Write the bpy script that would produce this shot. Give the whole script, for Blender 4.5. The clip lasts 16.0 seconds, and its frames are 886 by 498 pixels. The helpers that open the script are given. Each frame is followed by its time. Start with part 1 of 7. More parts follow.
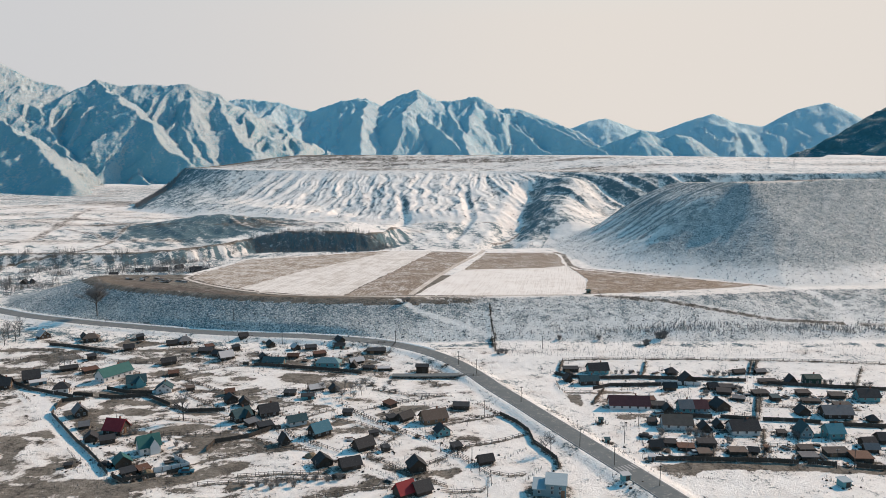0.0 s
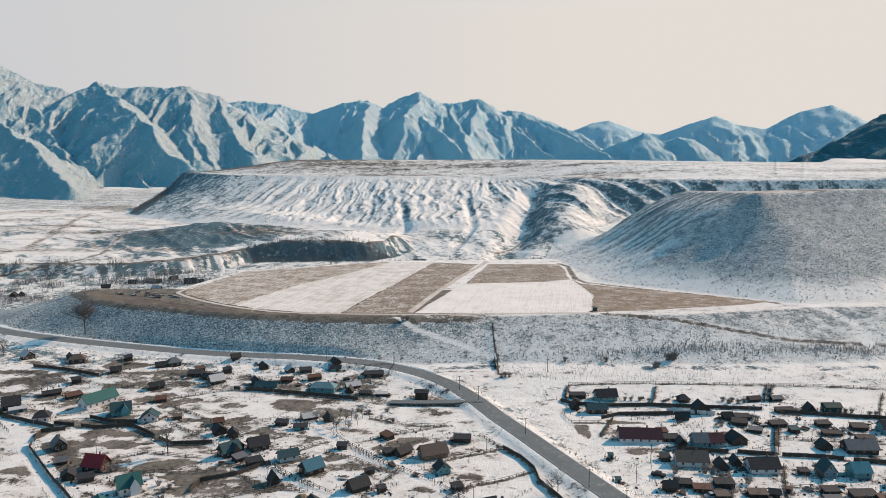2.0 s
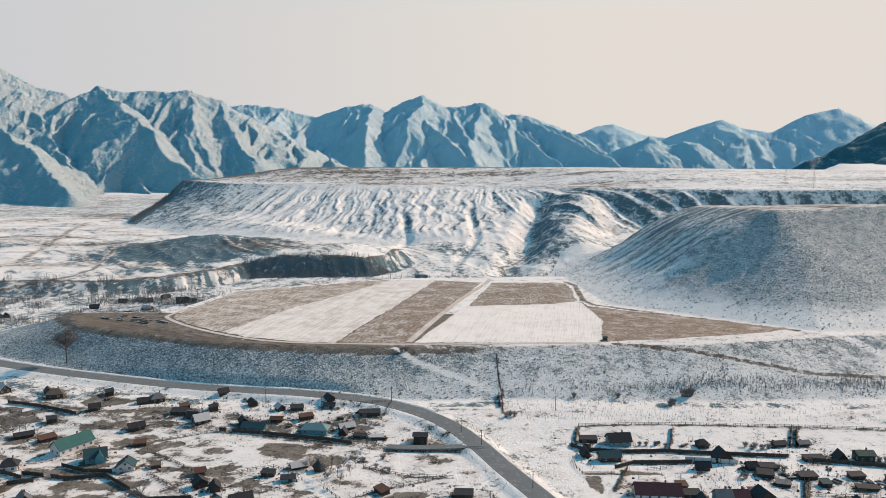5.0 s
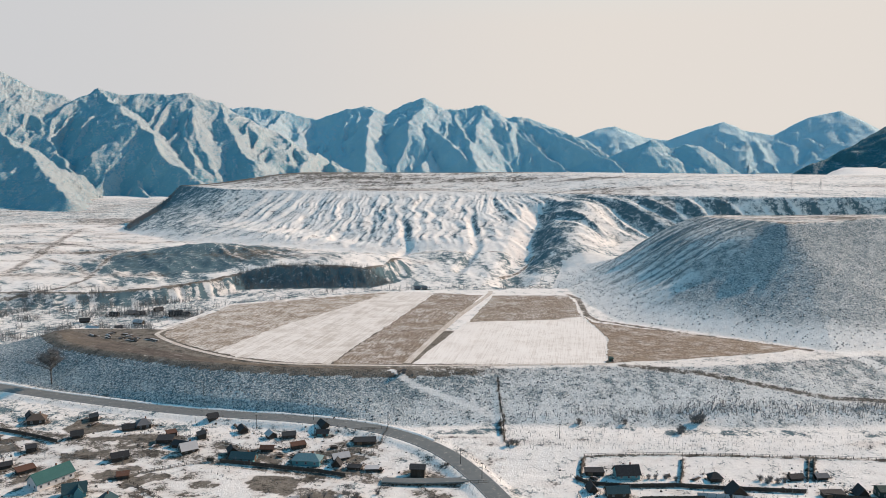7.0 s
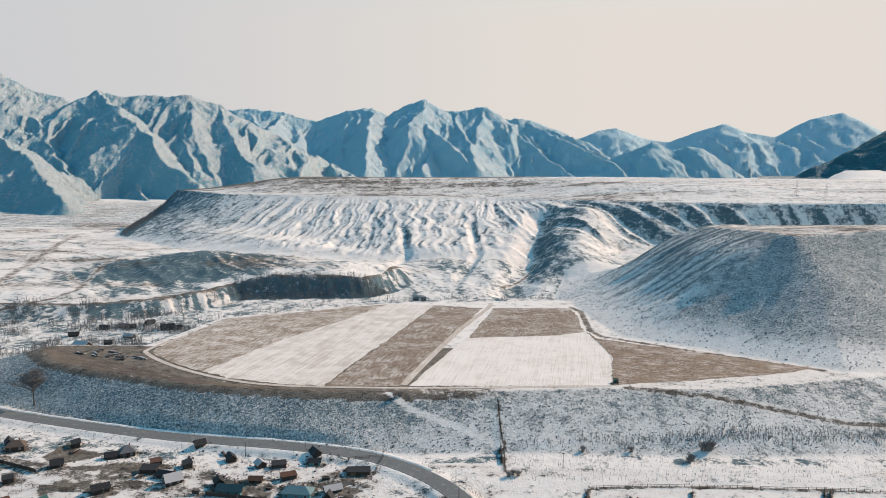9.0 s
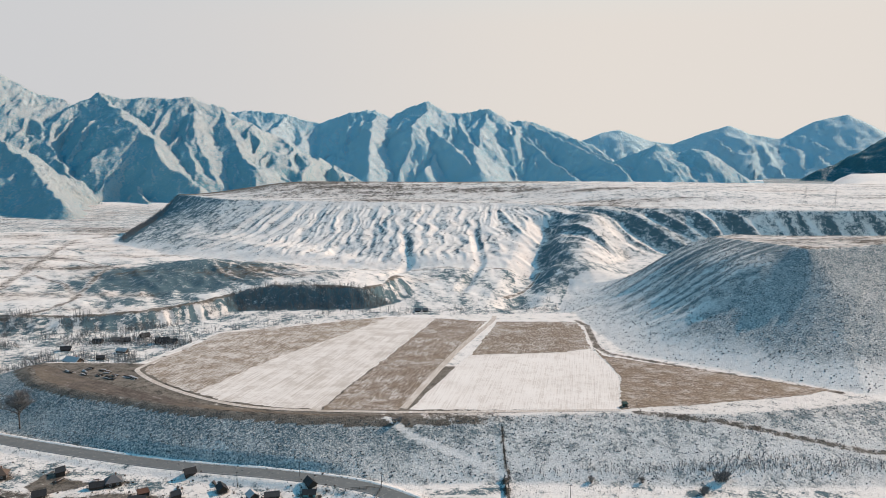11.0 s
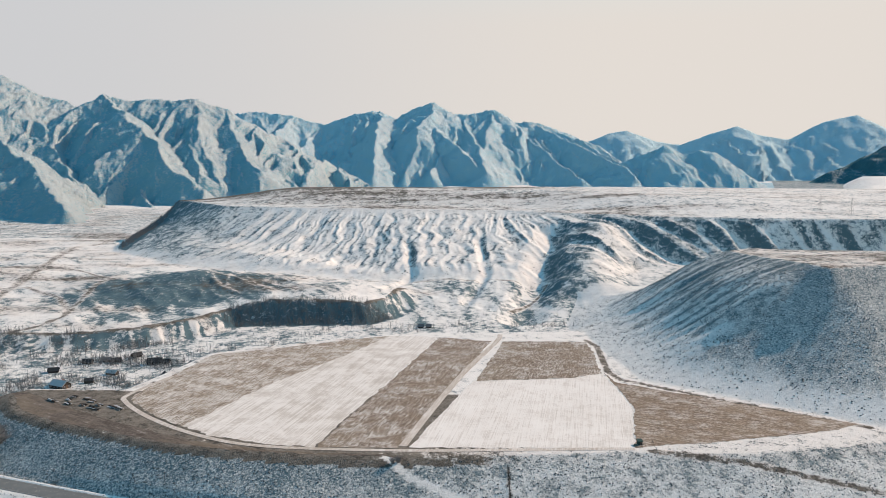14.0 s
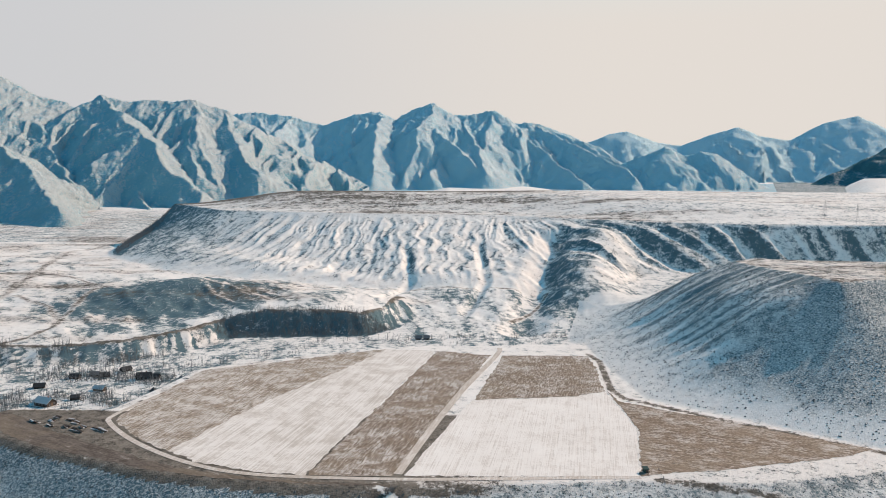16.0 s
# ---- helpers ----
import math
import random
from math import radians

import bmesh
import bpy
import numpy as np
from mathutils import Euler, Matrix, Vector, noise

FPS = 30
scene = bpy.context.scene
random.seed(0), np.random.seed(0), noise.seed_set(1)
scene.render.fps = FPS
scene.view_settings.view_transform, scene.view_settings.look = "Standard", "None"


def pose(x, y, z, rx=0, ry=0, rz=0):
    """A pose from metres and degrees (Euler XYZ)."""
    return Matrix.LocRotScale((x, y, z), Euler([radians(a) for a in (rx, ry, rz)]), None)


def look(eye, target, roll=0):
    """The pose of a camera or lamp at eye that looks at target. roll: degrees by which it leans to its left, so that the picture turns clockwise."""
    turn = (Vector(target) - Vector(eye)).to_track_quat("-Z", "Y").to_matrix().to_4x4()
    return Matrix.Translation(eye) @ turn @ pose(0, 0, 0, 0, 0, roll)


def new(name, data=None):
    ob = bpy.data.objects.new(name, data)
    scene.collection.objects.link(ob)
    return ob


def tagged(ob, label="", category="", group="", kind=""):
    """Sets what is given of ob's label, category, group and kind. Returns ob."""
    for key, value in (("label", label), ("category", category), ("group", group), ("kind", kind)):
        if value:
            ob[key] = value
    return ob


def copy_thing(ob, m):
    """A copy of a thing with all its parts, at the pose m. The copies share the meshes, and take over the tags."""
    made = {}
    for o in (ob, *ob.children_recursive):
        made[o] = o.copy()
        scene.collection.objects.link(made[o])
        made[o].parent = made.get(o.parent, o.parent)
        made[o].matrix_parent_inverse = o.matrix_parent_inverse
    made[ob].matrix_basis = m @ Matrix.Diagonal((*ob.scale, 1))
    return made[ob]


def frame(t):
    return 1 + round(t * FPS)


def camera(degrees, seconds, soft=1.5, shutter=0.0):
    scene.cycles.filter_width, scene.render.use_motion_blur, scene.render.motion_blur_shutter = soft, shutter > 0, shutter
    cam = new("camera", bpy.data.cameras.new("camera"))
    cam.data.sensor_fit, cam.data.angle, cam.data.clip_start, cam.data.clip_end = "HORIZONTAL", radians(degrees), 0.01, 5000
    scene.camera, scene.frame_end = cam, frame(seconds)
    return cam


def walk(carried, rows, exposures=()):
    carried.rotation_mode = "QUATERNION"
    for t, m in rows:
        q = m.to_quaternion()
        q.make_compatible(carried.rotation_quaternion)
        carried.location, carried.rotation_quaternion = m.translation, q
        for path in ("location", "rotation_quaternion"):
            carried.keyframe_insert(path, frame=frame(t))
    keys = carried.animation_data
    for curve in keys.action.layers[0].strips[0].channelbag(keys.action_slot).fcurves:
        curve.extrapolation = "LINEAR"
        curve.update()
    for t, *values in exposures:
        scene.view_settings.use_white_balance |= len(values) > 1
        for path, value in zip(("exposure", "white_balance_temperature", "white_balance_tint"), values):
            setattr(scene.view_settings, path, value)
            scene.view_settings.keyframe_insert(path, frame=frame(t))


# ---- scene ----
cam = camera(61.5, 16.0, soft=0.7)
METRES, EYE, TILT, LEAN, TURN = 120.0, 86.4, -7.5, 0.0, 0.0
ROWS = [
    (0.0, 0.0, 0.0, 0.0, 0.0, 0.0, -0.0),
    (0.5, 0.0004, 0.028, 0.0144, -0.0, -0.02, -0.05),
    (1.0, 0.0013, 0.059, 0.0306, 0.03, 0.0, -0.09),
    (1.5, 0.0022, 0.0858, 0.0447, 0.07, 0.04, -0.1),
    (2.0, 0.0039, 0.1161, 0.0608, 0.14, 0.09, -0.09),
    (2.5, 0.0049, 0.1423, 0.0753, 0.2, 0.1, -0.1),
    (3.0, 0.0062, 0.1725, 0.0912, 0.25, 0.14, -0.12),
    (3.5, 0.0074, 0.1988, 0.1053, 0.3, 0.15, -0.13),
    (4.0, 0.0096, 0.2282, 0.1217, 0.35, 0.18, -0.13),
    (6.5, 0.0165, 0.364, 0.1949, 0.49, 0.35, -0.19),
    (7.0, 0.0185, 0.3931, 0.211, 0.51, 0.37, -0.2),
    (7.5, 0.0201, 0.4187, 0.2247, 0.53, 0.39, -0.21),
    (8.0, 0.022, 0.4475, 0.241, 0.55, 0.4, -0.23),
    (10.5, 0.0293, 0.5809, 0.3127, 0.58, 0.48, -0.29),
    (11.0, 0.0295, 0.6093, 0.3288, 0.8, 0.5, -0.31),
    (11.5, 0.0309, 0.6337, 0.3427, 1.02, 0.52, -0.34),
    (12.0, 0.0322, 0.6629, 0.3586, 1.15, 0.5, -0.34),
    (12.5, 0.0343, 0.6885, 0.3722, 1.24, 0.5, -0.35),
    (13.0, 0.0362, 0.7166, 0.3883, 1.28, 0.49, -0.35),
    (13.5, 0.0373, 0.7421, 0.4023, 1.26, 0.46, -0.35),
    (14.0, 0.039, 0.7711, 0.4172, 1.26, 0.47, -0.36),
    (14.5, 0.0401, 0.7959, 0.4311, 1.27, 0.47, -0.38),
    (15.0, 0.0417, 0.8245, 0.4468, 1.26, 0.45, -0.4),
    (15.5, 0.043, 0.85, 0.4605, 1.26, 0.45, -0.41),
    (16.0, 0.0451, 0.8779, 0.4763, 1.25, 0.45, -0.42),
]
walk(cam, [(t, pose(0, 0, EYE, TILT, LEAN, TURN) @ pose(METRES * x, METRES * y, METRES * z, 90 + pitch, roll, yaw)) for t, x, y, z, yaw, pitch, roll in ROWS],
     exposures=((0.0, 0.0, 6500, 10), (16.0, 0.0, 6500, 10)))

# ---- light ----
SUN_AZ, SUN_EL = 55.0, 30.5  # degrees to the right of the view's line, and above the horizon
world = bpy.data.worlds.new("sky")
scene.world = world
world.use_nodes = True
wn = world.node_tree.nodes
sky = wn.new("ShaderNodeTexSky")
sky.sky_type, sky.sun_disc = "NISHITA", False
sky.sun_elevation, sky.sun_rotation = radians(SUN_EL), radians(SUN_AZ)
sky.air_density, sky.dust_density, sky.ozone_density, sky.altitude = 1.4, 0.6, 4.0, 600
# haze whitens the sky towards the horizon
wl = world.node_tree.links
place = wn.new("ShaderNodeTexCoord")
axes = wn.new("ShaderNodeSeparateXYZ")
wl.new(place.outputs["Generated"], axes.inputs[0])
clear = wn.new("ShaderNodeMapRange")
clear.interpolation_type = "SMOOTHSTEP"
clear.inputs[1].default_value, clear.inputs[2].default_value, clear.inputs[3].default_value, clear.inputs[4].default_value = 0.16, 0.48, 0.0, 1.0
wl.new(axes.outputs[2], clear.inputs[0])
haze = wn.new("ShaderNodeMix")
haze.data_type = "RGBA"
glow = wn.new("ShaderNodeMapRange")  # the haze is warmer towards the sun
glow.interpolation_type = "SMOOTHSTEP"
glow.inputs[1].default_value, glow.inputs[2].default_value = -0.6, 0.25
wl.new(axes.outputs[0], glow.inputs[0])
warm = wn.new("ShaderNodeMix")
warm.data_type = "RGBA"
warm.inputs[6].default_value, warm.inputs[7].default_value = (6.1, 6.15, 6.3, 1), (7.7, 7.15, 6.6, 1)
wl.new(glow.outputs[0], warm.inputs[0])
wl.new(warm.outputs[2], haze.inputs[6])
wl.new(clear.outputs[0], haze.inputs[0])
tone = wn.new("ShaderNodeMix")
tone.data_type, tone.blend_type = "RGBA", "MULTIPLY"
tone.inputs[0].default_value = 1.0
tone.inputs[7].default_value = (0.56, 1.64, 1.60, 1)
wl.new(sky.outputs[0], tone.inputs[6])
wl.new(tone.outputs[2], haze.inputs[7])
wl.new(haze.outputs[2], wn["Background"].inputs[0])
wn["Background"].inputs[1].default_value = 0.10
sun_data = bpy.data.lights.new("sun", "SUN")
sun_data.energy, sun_data.angle, sun_data.color = 5.0, radians(0.6), (1.0, 0.70, 0.51)
sun = new("sun", sun_data)
_a, _e = radians(SUN_AZ), radians(SUN_EL)
sun.matrix_world = look((math.sin(_a) * math.cos(_e) * 900, math.cos(_a) * math.cos(_e) * 900, math.sin(_e) * 900), (0, 0, 0))

# ---- terrain shape ----
def smooth(a, b, v):
    t = np.clip((v - a) / (b - a), 0, 1)
    return t * t * (3 - 2 * t)


def grain(x, y, seed=0):
    """Gradient noise on arrays, about -0.7 to 0.7."""
    x, y = np.asarray(x, float), np.asarray(y, float)
    xi, yi = np.floor(x).astype(np.int64), np.floor(y).astype(np.int64)
    fx, fy = x - xi, y - yi

    def corner(i, j, dx, dy):
        h = (i * 374761393 + j * 668265263 + seed * 974711) & 0x7FFFFFFF
        h = ((h ^ (h >> 13)) * 1274126177) & 0x7FFFFFFF
        a = ((h ^ (h >> 16)) & 0xFFFF) / 65536 * 2 * np.pi
        return np.cos(a) * dx + np.sin(a) * dy

    u, v = fx * fx * fx * (fx * (fx * 6 - 15) + 10), fy * fy * fy * (fy * (fy * 6 - 15) + 10)
    low = corner(xi, yi, fx, fy) * (1 - u) + corner(xi + 1, yi, fx - 1, fy) * u
    top = corner(xi, yi + 1, fx, fy - 1) * (1 - u) + corner(xi + 1, yi + 1, fx - 1, fy - 1) * u
    return low * (1 - v) + top * v


def fbm(x, y, octaves=5, seed=0, gain=0.5):
    total, amp = 0, 1.0
    for k in range(octaves):
        total = total + amp * grain(x * 2**k, y * 2**k, seed + 17 * k)
        amp *= gain
    return total


def ridged(x, y, octaves=5, seed=0, gain=0.5):
    total, amp, norm = 0, 1.0, 0
    for k in range(octaves):
        total = total + amp * (1 - 2 * np.abs(grain(x * 2**k, y * 2**k, seed + 31 * k)))
        norm += amp
        amp *= gain
    return total / norm


def inside(outline, x, y):
    """Signed distance to a closed outline, positive within it."""
    best, within = np.full(np.shape(x), 1e9), np.zeros(np.shape(x), bool)
    for (ax, ay), (bx, by) in zip(outline, outline[1:] + outline[:1]):
        dx, dy = bx - ax, by - ay
        t = np.clip(((x - ax) * dx + (y - ay) * dy) / (dx * dx + dy * dy), 0, 1)
        best = np.minimum(best, (x - ax - t * dx) ** 2 + (y - ay - t * dy) ** 2)
        if dy:
            within ^= ((ay > y) != (by > y)) & (x < dx * (y - ay) / dy + ax)
    return np.where(within, 1, -1) * np.sqrt(best)


def rise(foot, top, x, y):
    """0 at the foot outline and without, 1 at the top outline and within, even between."""
    f, t = np.maximum(inside(foot, x, y), 0), np.maximum(-inside(top, x, y), 0)
    return np.where(f > 0, np.where(t > 0, f / (f + t + 1e-6), 1.0), 0.0)


def near_path(points, x, y):
    best = np.full(np.shape(x), 1e9)
    for (ax, ay), (bx, by) in zip(points, points[1:]):
        dx, dy = bx - ax, by - ay
        t = np.clip(((x - ax) * dx + (y - ay) * dy) / (dx * dx + dy * dy), 0, 1)
        best = np.minimum(best, (x - ax - t * dx) ** 2 + (y - ay - t * dy) ** 2)
    return np.sqrt(best)


TERRACE_FOOT = [(-262, 440), (-245, 408), (-210, 388), (-159, 364), (-115, 347), (-76, 336), (-45, 330), (20, 333), (60, 332), (110, 331), (160, 333), (230, 338), (420, 345),
                (420, 640), (110, 640), (60, 606), (-30, 598), (-78, 575), (-125, 548), (-160, 522), (-168, 480), (-192, 464), (-235, 460)]
TERRACE_TOP = [(-207, 432), (-189, 407), (-163, 393), (-140, 384), (-110, 372), (-83, 366), (-55, 362), (-20, 360), (18, 364), (72, 369), (110, 368), (150, 376), (190, 388), (260, 392), (420, 395),
               (420, 600), (115, 590), (84, 580), (29, 572), (-27, 568), (-66, 553), (-102, 533), (-137, 513), (-148, 466), (-155, 440), (-180, 440), (-200, 441)]
HILL_FOOT = [(97, 466), (88, 540), (84, 640), (105, 720), (240, 800), (500, 850), (1300, 900), (1300, 560), (420, 460), (300, 425), (240, 402), (185, 396)]
HILL_TOP = [(206, 502), (196, 550), (190, 612), (212, 630), (290, 588), (420, 600), (1300, 720), (1300, 660), (520, 590), (336, 549), (260, 521)]
MESA_FOOT = [(-480, 1180), (-450, 1060), (-425, 1005), (-310, 895), (-200, 830), (-100, 790), (0, 778), (60, 770), (118, 758), (150, 770), (185, 830), (235, 850), (480, 860), (1700, 900), (3000, 1300),
             (3000, 1800), (1700, 1620), (900, 1480), (640, 1400), (440, 1350), (240, 1310), (90, 1270), (0, 1232), (-300, 1228), (-445, 1235)]
MESA_TOP = [(-412, 1192), (-300, 1068), (-190, 1040), (-81, 1026), (60, 1010), (150, 960), (217, 930), (330, 905), (480, 902), (1700, 960), (2900, 1350), (2900, 1700), (1700, 1530), (900, 1400), (640, 1335), (440, 1300), (240, 1270), (110, 1235), (0, 1195), (-300, 1192)]
MESA_RIM = MESA_TOP[:9]
SHELF_FOOT = [(-900, 480), (-500, 520), (-330, 545), (-270, 548), (-205, 563), (-165, 600), (-152, 626), (-107, 632), (-60, 636), (-38, 664), (-10, 730), (0, 800), (-300, 1000), (-420, 1200), (-900, 1200)]
SHELF_TOP = [(-900, 512), (-500, 550), (-330, 574), (-262, 576), (-216, 590), (-184, 618), (-166, 646), (-140, 653), (-107, 655), (-68, 657), (-54, 684), (-45, 760), (-60, 790), (-300, 940), (-480, 1150), (-900, 1100)]


def hill_faces(x, y):
    """How far a place lies on the hill's front rather than its flank, and its place along the face."""
    a = near_path([(97, 466), (88, 540), (84, 640), (105, 720)], x, y)
    b = near_path([(97, 466), (185, 396), (240, 402), (300, 425), (420, 460), (900, 520)], x, y)
    front = smooth(-3, 14, a - b)
    return front, np.where(front > 0.5, 0.78 * x - 0.62 * y + 600, y), np.abs(a - b)


def shape(x, y):
    """The height of the ground, and how far up each landform a place lies."""
    z = -2.2 + 1.9 * smooth(290, 322, y) + 0.9 * smooth(440, 620, y)
    z = z + 0.5 * fbm(x / 38, y / 38, 3, 5)
    # the fan below the mesa
    z = z + 13 * smooth(640, 800, y) * smooth(-120, -30, x) * smooth(420, 240, x)
    terrace = rise(TERRACE_FOOT, TERRACE_TOP, x, y)
    level = 14 - 0.014 * np.maximum(y - 365, 0)
    bank = smooth(0, 1, terrace * 0.82 + 0.09) * smooth(0, 0.15, terrace)
    z = z + (level - z) * np.where(terrace >= 1, 1, np.clip(0.75 * terrace + 0.25 * bank, 0, 1))
    # low hills and wooded bluff
    shelf = rise(SHELF_FOOT, SHELF_TOP, x, y)
    low = 8 + 12 * np.exp(-((x + 220) / 80) ** 2 - ((y - 745) / 55) ** 2) + 12 * np.exp(-((x + 105) / 62) ** 2 - ((y - 690) / 60) ** 2)
    low = low - 4 * smooth(850, 1200, y) + 2.5 * fbm(x / 70, y / 70, 4, 9) + 8 * np.exp(-((x + 225) / 90) ** 2 - ((y - 715) / 90) ** 2) * (ridged((x + 0.7 * y) / 46, (y - 0.4 * x) / 110, 3, 14, 0.6) - 0.4)
    z = z + (low - z) * smooth(0, 1, shelf) * (shelf > 0)
    z = z - 2.6 * smooth(0.0, 0.4, shelf) * smooth(1, 0.6, shelf) * smooth(730, 700, y) * ridged((x + 0.5 * y) / 9, y / 60, 2, 3)
    # mesa
    mesa = rise(MESA_FOOT, MESA_TOP, x, y)
    deep = inside(MESA_TOP, x, y)
    deep = near_path(MESA_RIM, x, y) * (deep > 0)
    mesa_z = 60 + 20 * smooth(0, 150, deep) * smooth(700, 100, x) + 15 * smooth(0, 330, deep) * smooth(100, 700, x)
    band = smooth(0.02, 0.2, mesa) * smooth(1.0, 0.8, mesa)
    skew = x - (y - 900) * (0.95 * smooth(-90, -320, x) - 0.8 * smooth(20, 170, x)) + 10 * fbm(x / 60, y / 42, 3, 21)
    ribs = 0.85 * ridged(skew / 24, y / 230, 2, 11, 0.4) + 0.42 * ridged(skew / 10.5 + 0.6 * fbm(x / 50, y / 30, 2, 27), y / 110, 2, 13, 0.4) + 0.12 * fbm(x / 16, y / 13, 3, 23)
    prof = 0.75 * mesa + 0.25 * mesa * mesa
    z = np.where(mesa > 0, z + (mesa_z - z) * prof, z)
    z = z + band * 4.9 * (ribs - 0.62) * (0.5 + 0.5 * smooth(-340, -180, x)) * (1 - 0.75 * smooth(80, 150, x)) * smooth(500, 300, x) + band * 15.0 * smooth(80, 150, x) * smooth(700, 300, x) * (ridged(skew / 42, y / 500, 2, 77, 0.45) - 0.55)
    # a spur at the mesa's foot
    z = z + 12 * smooth(46, 0, near_path([(160, 930), (134, 820), (118, 748)], x, y)) * smooth(960, 900, y)
    # snowfield rising from the plateau to the dark ridge
    ramp = smooth(1330, 1480, y) * smooth(-110, 30, x - 0.5 * y) * smooth(2800, 2300, y)
    z = z + (65 + 0.012 * np.clip(y - 1400, 0, 800) + 3 * fbm(x / 160, y / 160, 3, 15) - z) * ramp
    # gullies cut into the mesa's foot
    for line, wide, deep_cut in (([(52, 660), (70, 740), (88, 830), (106, 920)], 24, 8), ([(10, 700), (30, 790), (26, 900)], 8, 3), ([(-60, 720), (-40, 800), (-52, 900)], 8, 2.5)):
        z = z - deep_cut * smooth(wide, 0, near_path(line, x, y))
    # the hill beyond the fields
    hill = rise(HILL_FOOT, HILL_TOP, x, y)
    over = inside(HILL_TOP, x, y)
    hill_z = 60.5 + 4.5 * smooth(630, 500, y) + 2.5 * smooth(215, 300, x) + 10 * smooth(400, 900, x)
    front, fall, off = hill_faces(x, y)
    lift = hill - 0.06 * np.sin(2 * np.pi * hill) - 0.04 * np.sin(np.pi * hill)
    bow = 0.45
    lift = lift + ((1 - bow) * hill + bow * hill * hill - lift) * front
    gull = smooth(0.12, 0.4, hill) * smooth(1.02, 0.85, hill) * (1.9 * fbm(fall / 8, hill * 1.2, 3, 31) + 2.0 * fbm(fall / 26, hill, 2, 33)) * (1 - 0.5 * front)
    z = np.where(hill > 0, np.maximum(z, z + (hill_z - z) * np.clip(lift, 0, 1) + 0.8 * gull + 2.0 * smooth(0.1, 0.35, hill) * smooth(1.0, 0.7, hill) * np.exp(-off / 22)), z)
    z = z + 0.12 * fbm(x / 6, y / 6, 3, 41) * (terrace < 0.99) + 1.6 * fbm((x + 0.2 * y) / 22, y / 50, 3, 43) * smooth(640, 700, y) * smooth(830, 780, y) * smooth(-120, -60, x) * smooth(160, 90, x)
    return z, terrace, shelf, mesa, hill, ribs


def smooth_line(points, stride=3.0):
    """Evenly spaced places on a smooth curve through the points."""
    p = [points[0], *points, points[-1]]
    out = []
    for a, b, c, d in zip(p, p[1:], p[2:], p[3:]):
        a, b, c, d = map(np.array, (a, b, c, d))
        for t in np.linspace(0, 1, max(2, int(np.hypot(*(c - b)) / stride)), endpoint=False):
            out.append(0.5 * (2 * b + (c - a) * t + (2 * a - 5 * b + 4 * c - d) * t**2 + (3 * b - a - 3 * c + d) * t**3))
    out.append(np.array(points[-1], float))
    return np.array(out)


HIGHWAY = smooth_line([(-330, 452), (-240, 395), (-199, 374.5), (-148.5, 357), (-103, 344), (-58.5, 334.5), (-37, 330), (-21, 323.5), (-6, 312.5), (4, 301), (12.5, 285.5), (20, 267.5), (28.5, 248.5),
                       (36, 231), (43.5, 213.5), (55, 188), (68, 158), (90, 110), (130, 20)])
_hz = shape(HIGHWAY[:, 0], HIGHWAY[:, 1])[0]
HIGHWAY_Z = np.convolve(np.pad(_hz, 7, mode="edge"), np.ones(15) / 15, mode="valid") + 1.1


def ground_z(x, y, z):
    """The road's causeway laid into the ground."""
    x, y, z = np.array(x, float), np.array(y, float), np.array(z, float)
    rows = np.nonzero((y < 460) & (np.abs(x) < 340) & (y > 0))
    px, py = x[rows], y[rows]
    best, level = np.full(px.shape, 1e9), np.zeros(px.shape)
    for (hx, hy), hz in zip(HIGHWAY, HIGHWAY_Z):
        d = (px - hx) ** 2 + (py - hy) ** 2
        level = np.where(d < best, hz, level)
        best = np.minimum(best, d)
    keep = smooth(8.5, 4.6, np.sqrt(best))
    z[rows] = z[rows] * (1 - keep) + level * keep
    return z


# ---- end of terrain shape ----
GRID = {}


def heights(x, y):
    """Heights read from the ground's own grid."""
    xs, ys, Z = GRID["xs"], GRID["ys"], GRID["Z"]
    i = np.clip(np.searchsorted(xs, x) - 1, 0, len(xs) - 2)
    j = np.clip(np.searchsorted(ys, y) - 1, 0, len(ys) - 2)
    u, v = (x - xs[i]) / (xs[i + 1] - xs[i]), (y - ys[j]) / (ys[j + 1] - ys[j])
    return (Z[j, i] * (1 - u) + Z[j, i + 1] * u) * (1 - v) + (Z[j + 1, i] * (1 - u) + Z[j + 1, i + 1] * u) * v


def height(x, y):
    return float(heights(np.array([float(x)]), np.array([float(y)]))[0])


def material(name):
    m = bpy.data.materials.new(name)
    m.use_nodes = True
    return m, m.node_tree.nodes, m.node_tree.links, m.node_tree.nodes["Principled BSDF"]


def noise_node(n, l, scale, detail=5.0, rough=0.55, vector=None, stretch=None, kind="Object"):
    tex = n.new("ShaderNodeTexNoise")
    tex.inputs["Scale"].default_value, tex.inputs["Detail"].default_value, tex.inputs["Roughness"].default_value = scale, detail, rough
    src = vector
    if src is None:
        src = n.new("ShaderNodeTexCoord").outputs[kind]
    if stretch:
        mp = n.new("ShaderNodeMapping")
        mp.inputs["Scale"].default_value, mp.inputs["Rotation"].default_value = stretch[:3], (0, 0, radians(stretch[3]) if len(stretch) > 3 else 0)
        l.new(src, mp.inputs[0])
        src = mp.outputs[0]
    l.new(src, tex.inputs["Vector"])
    return tex.outputs["Fac"]


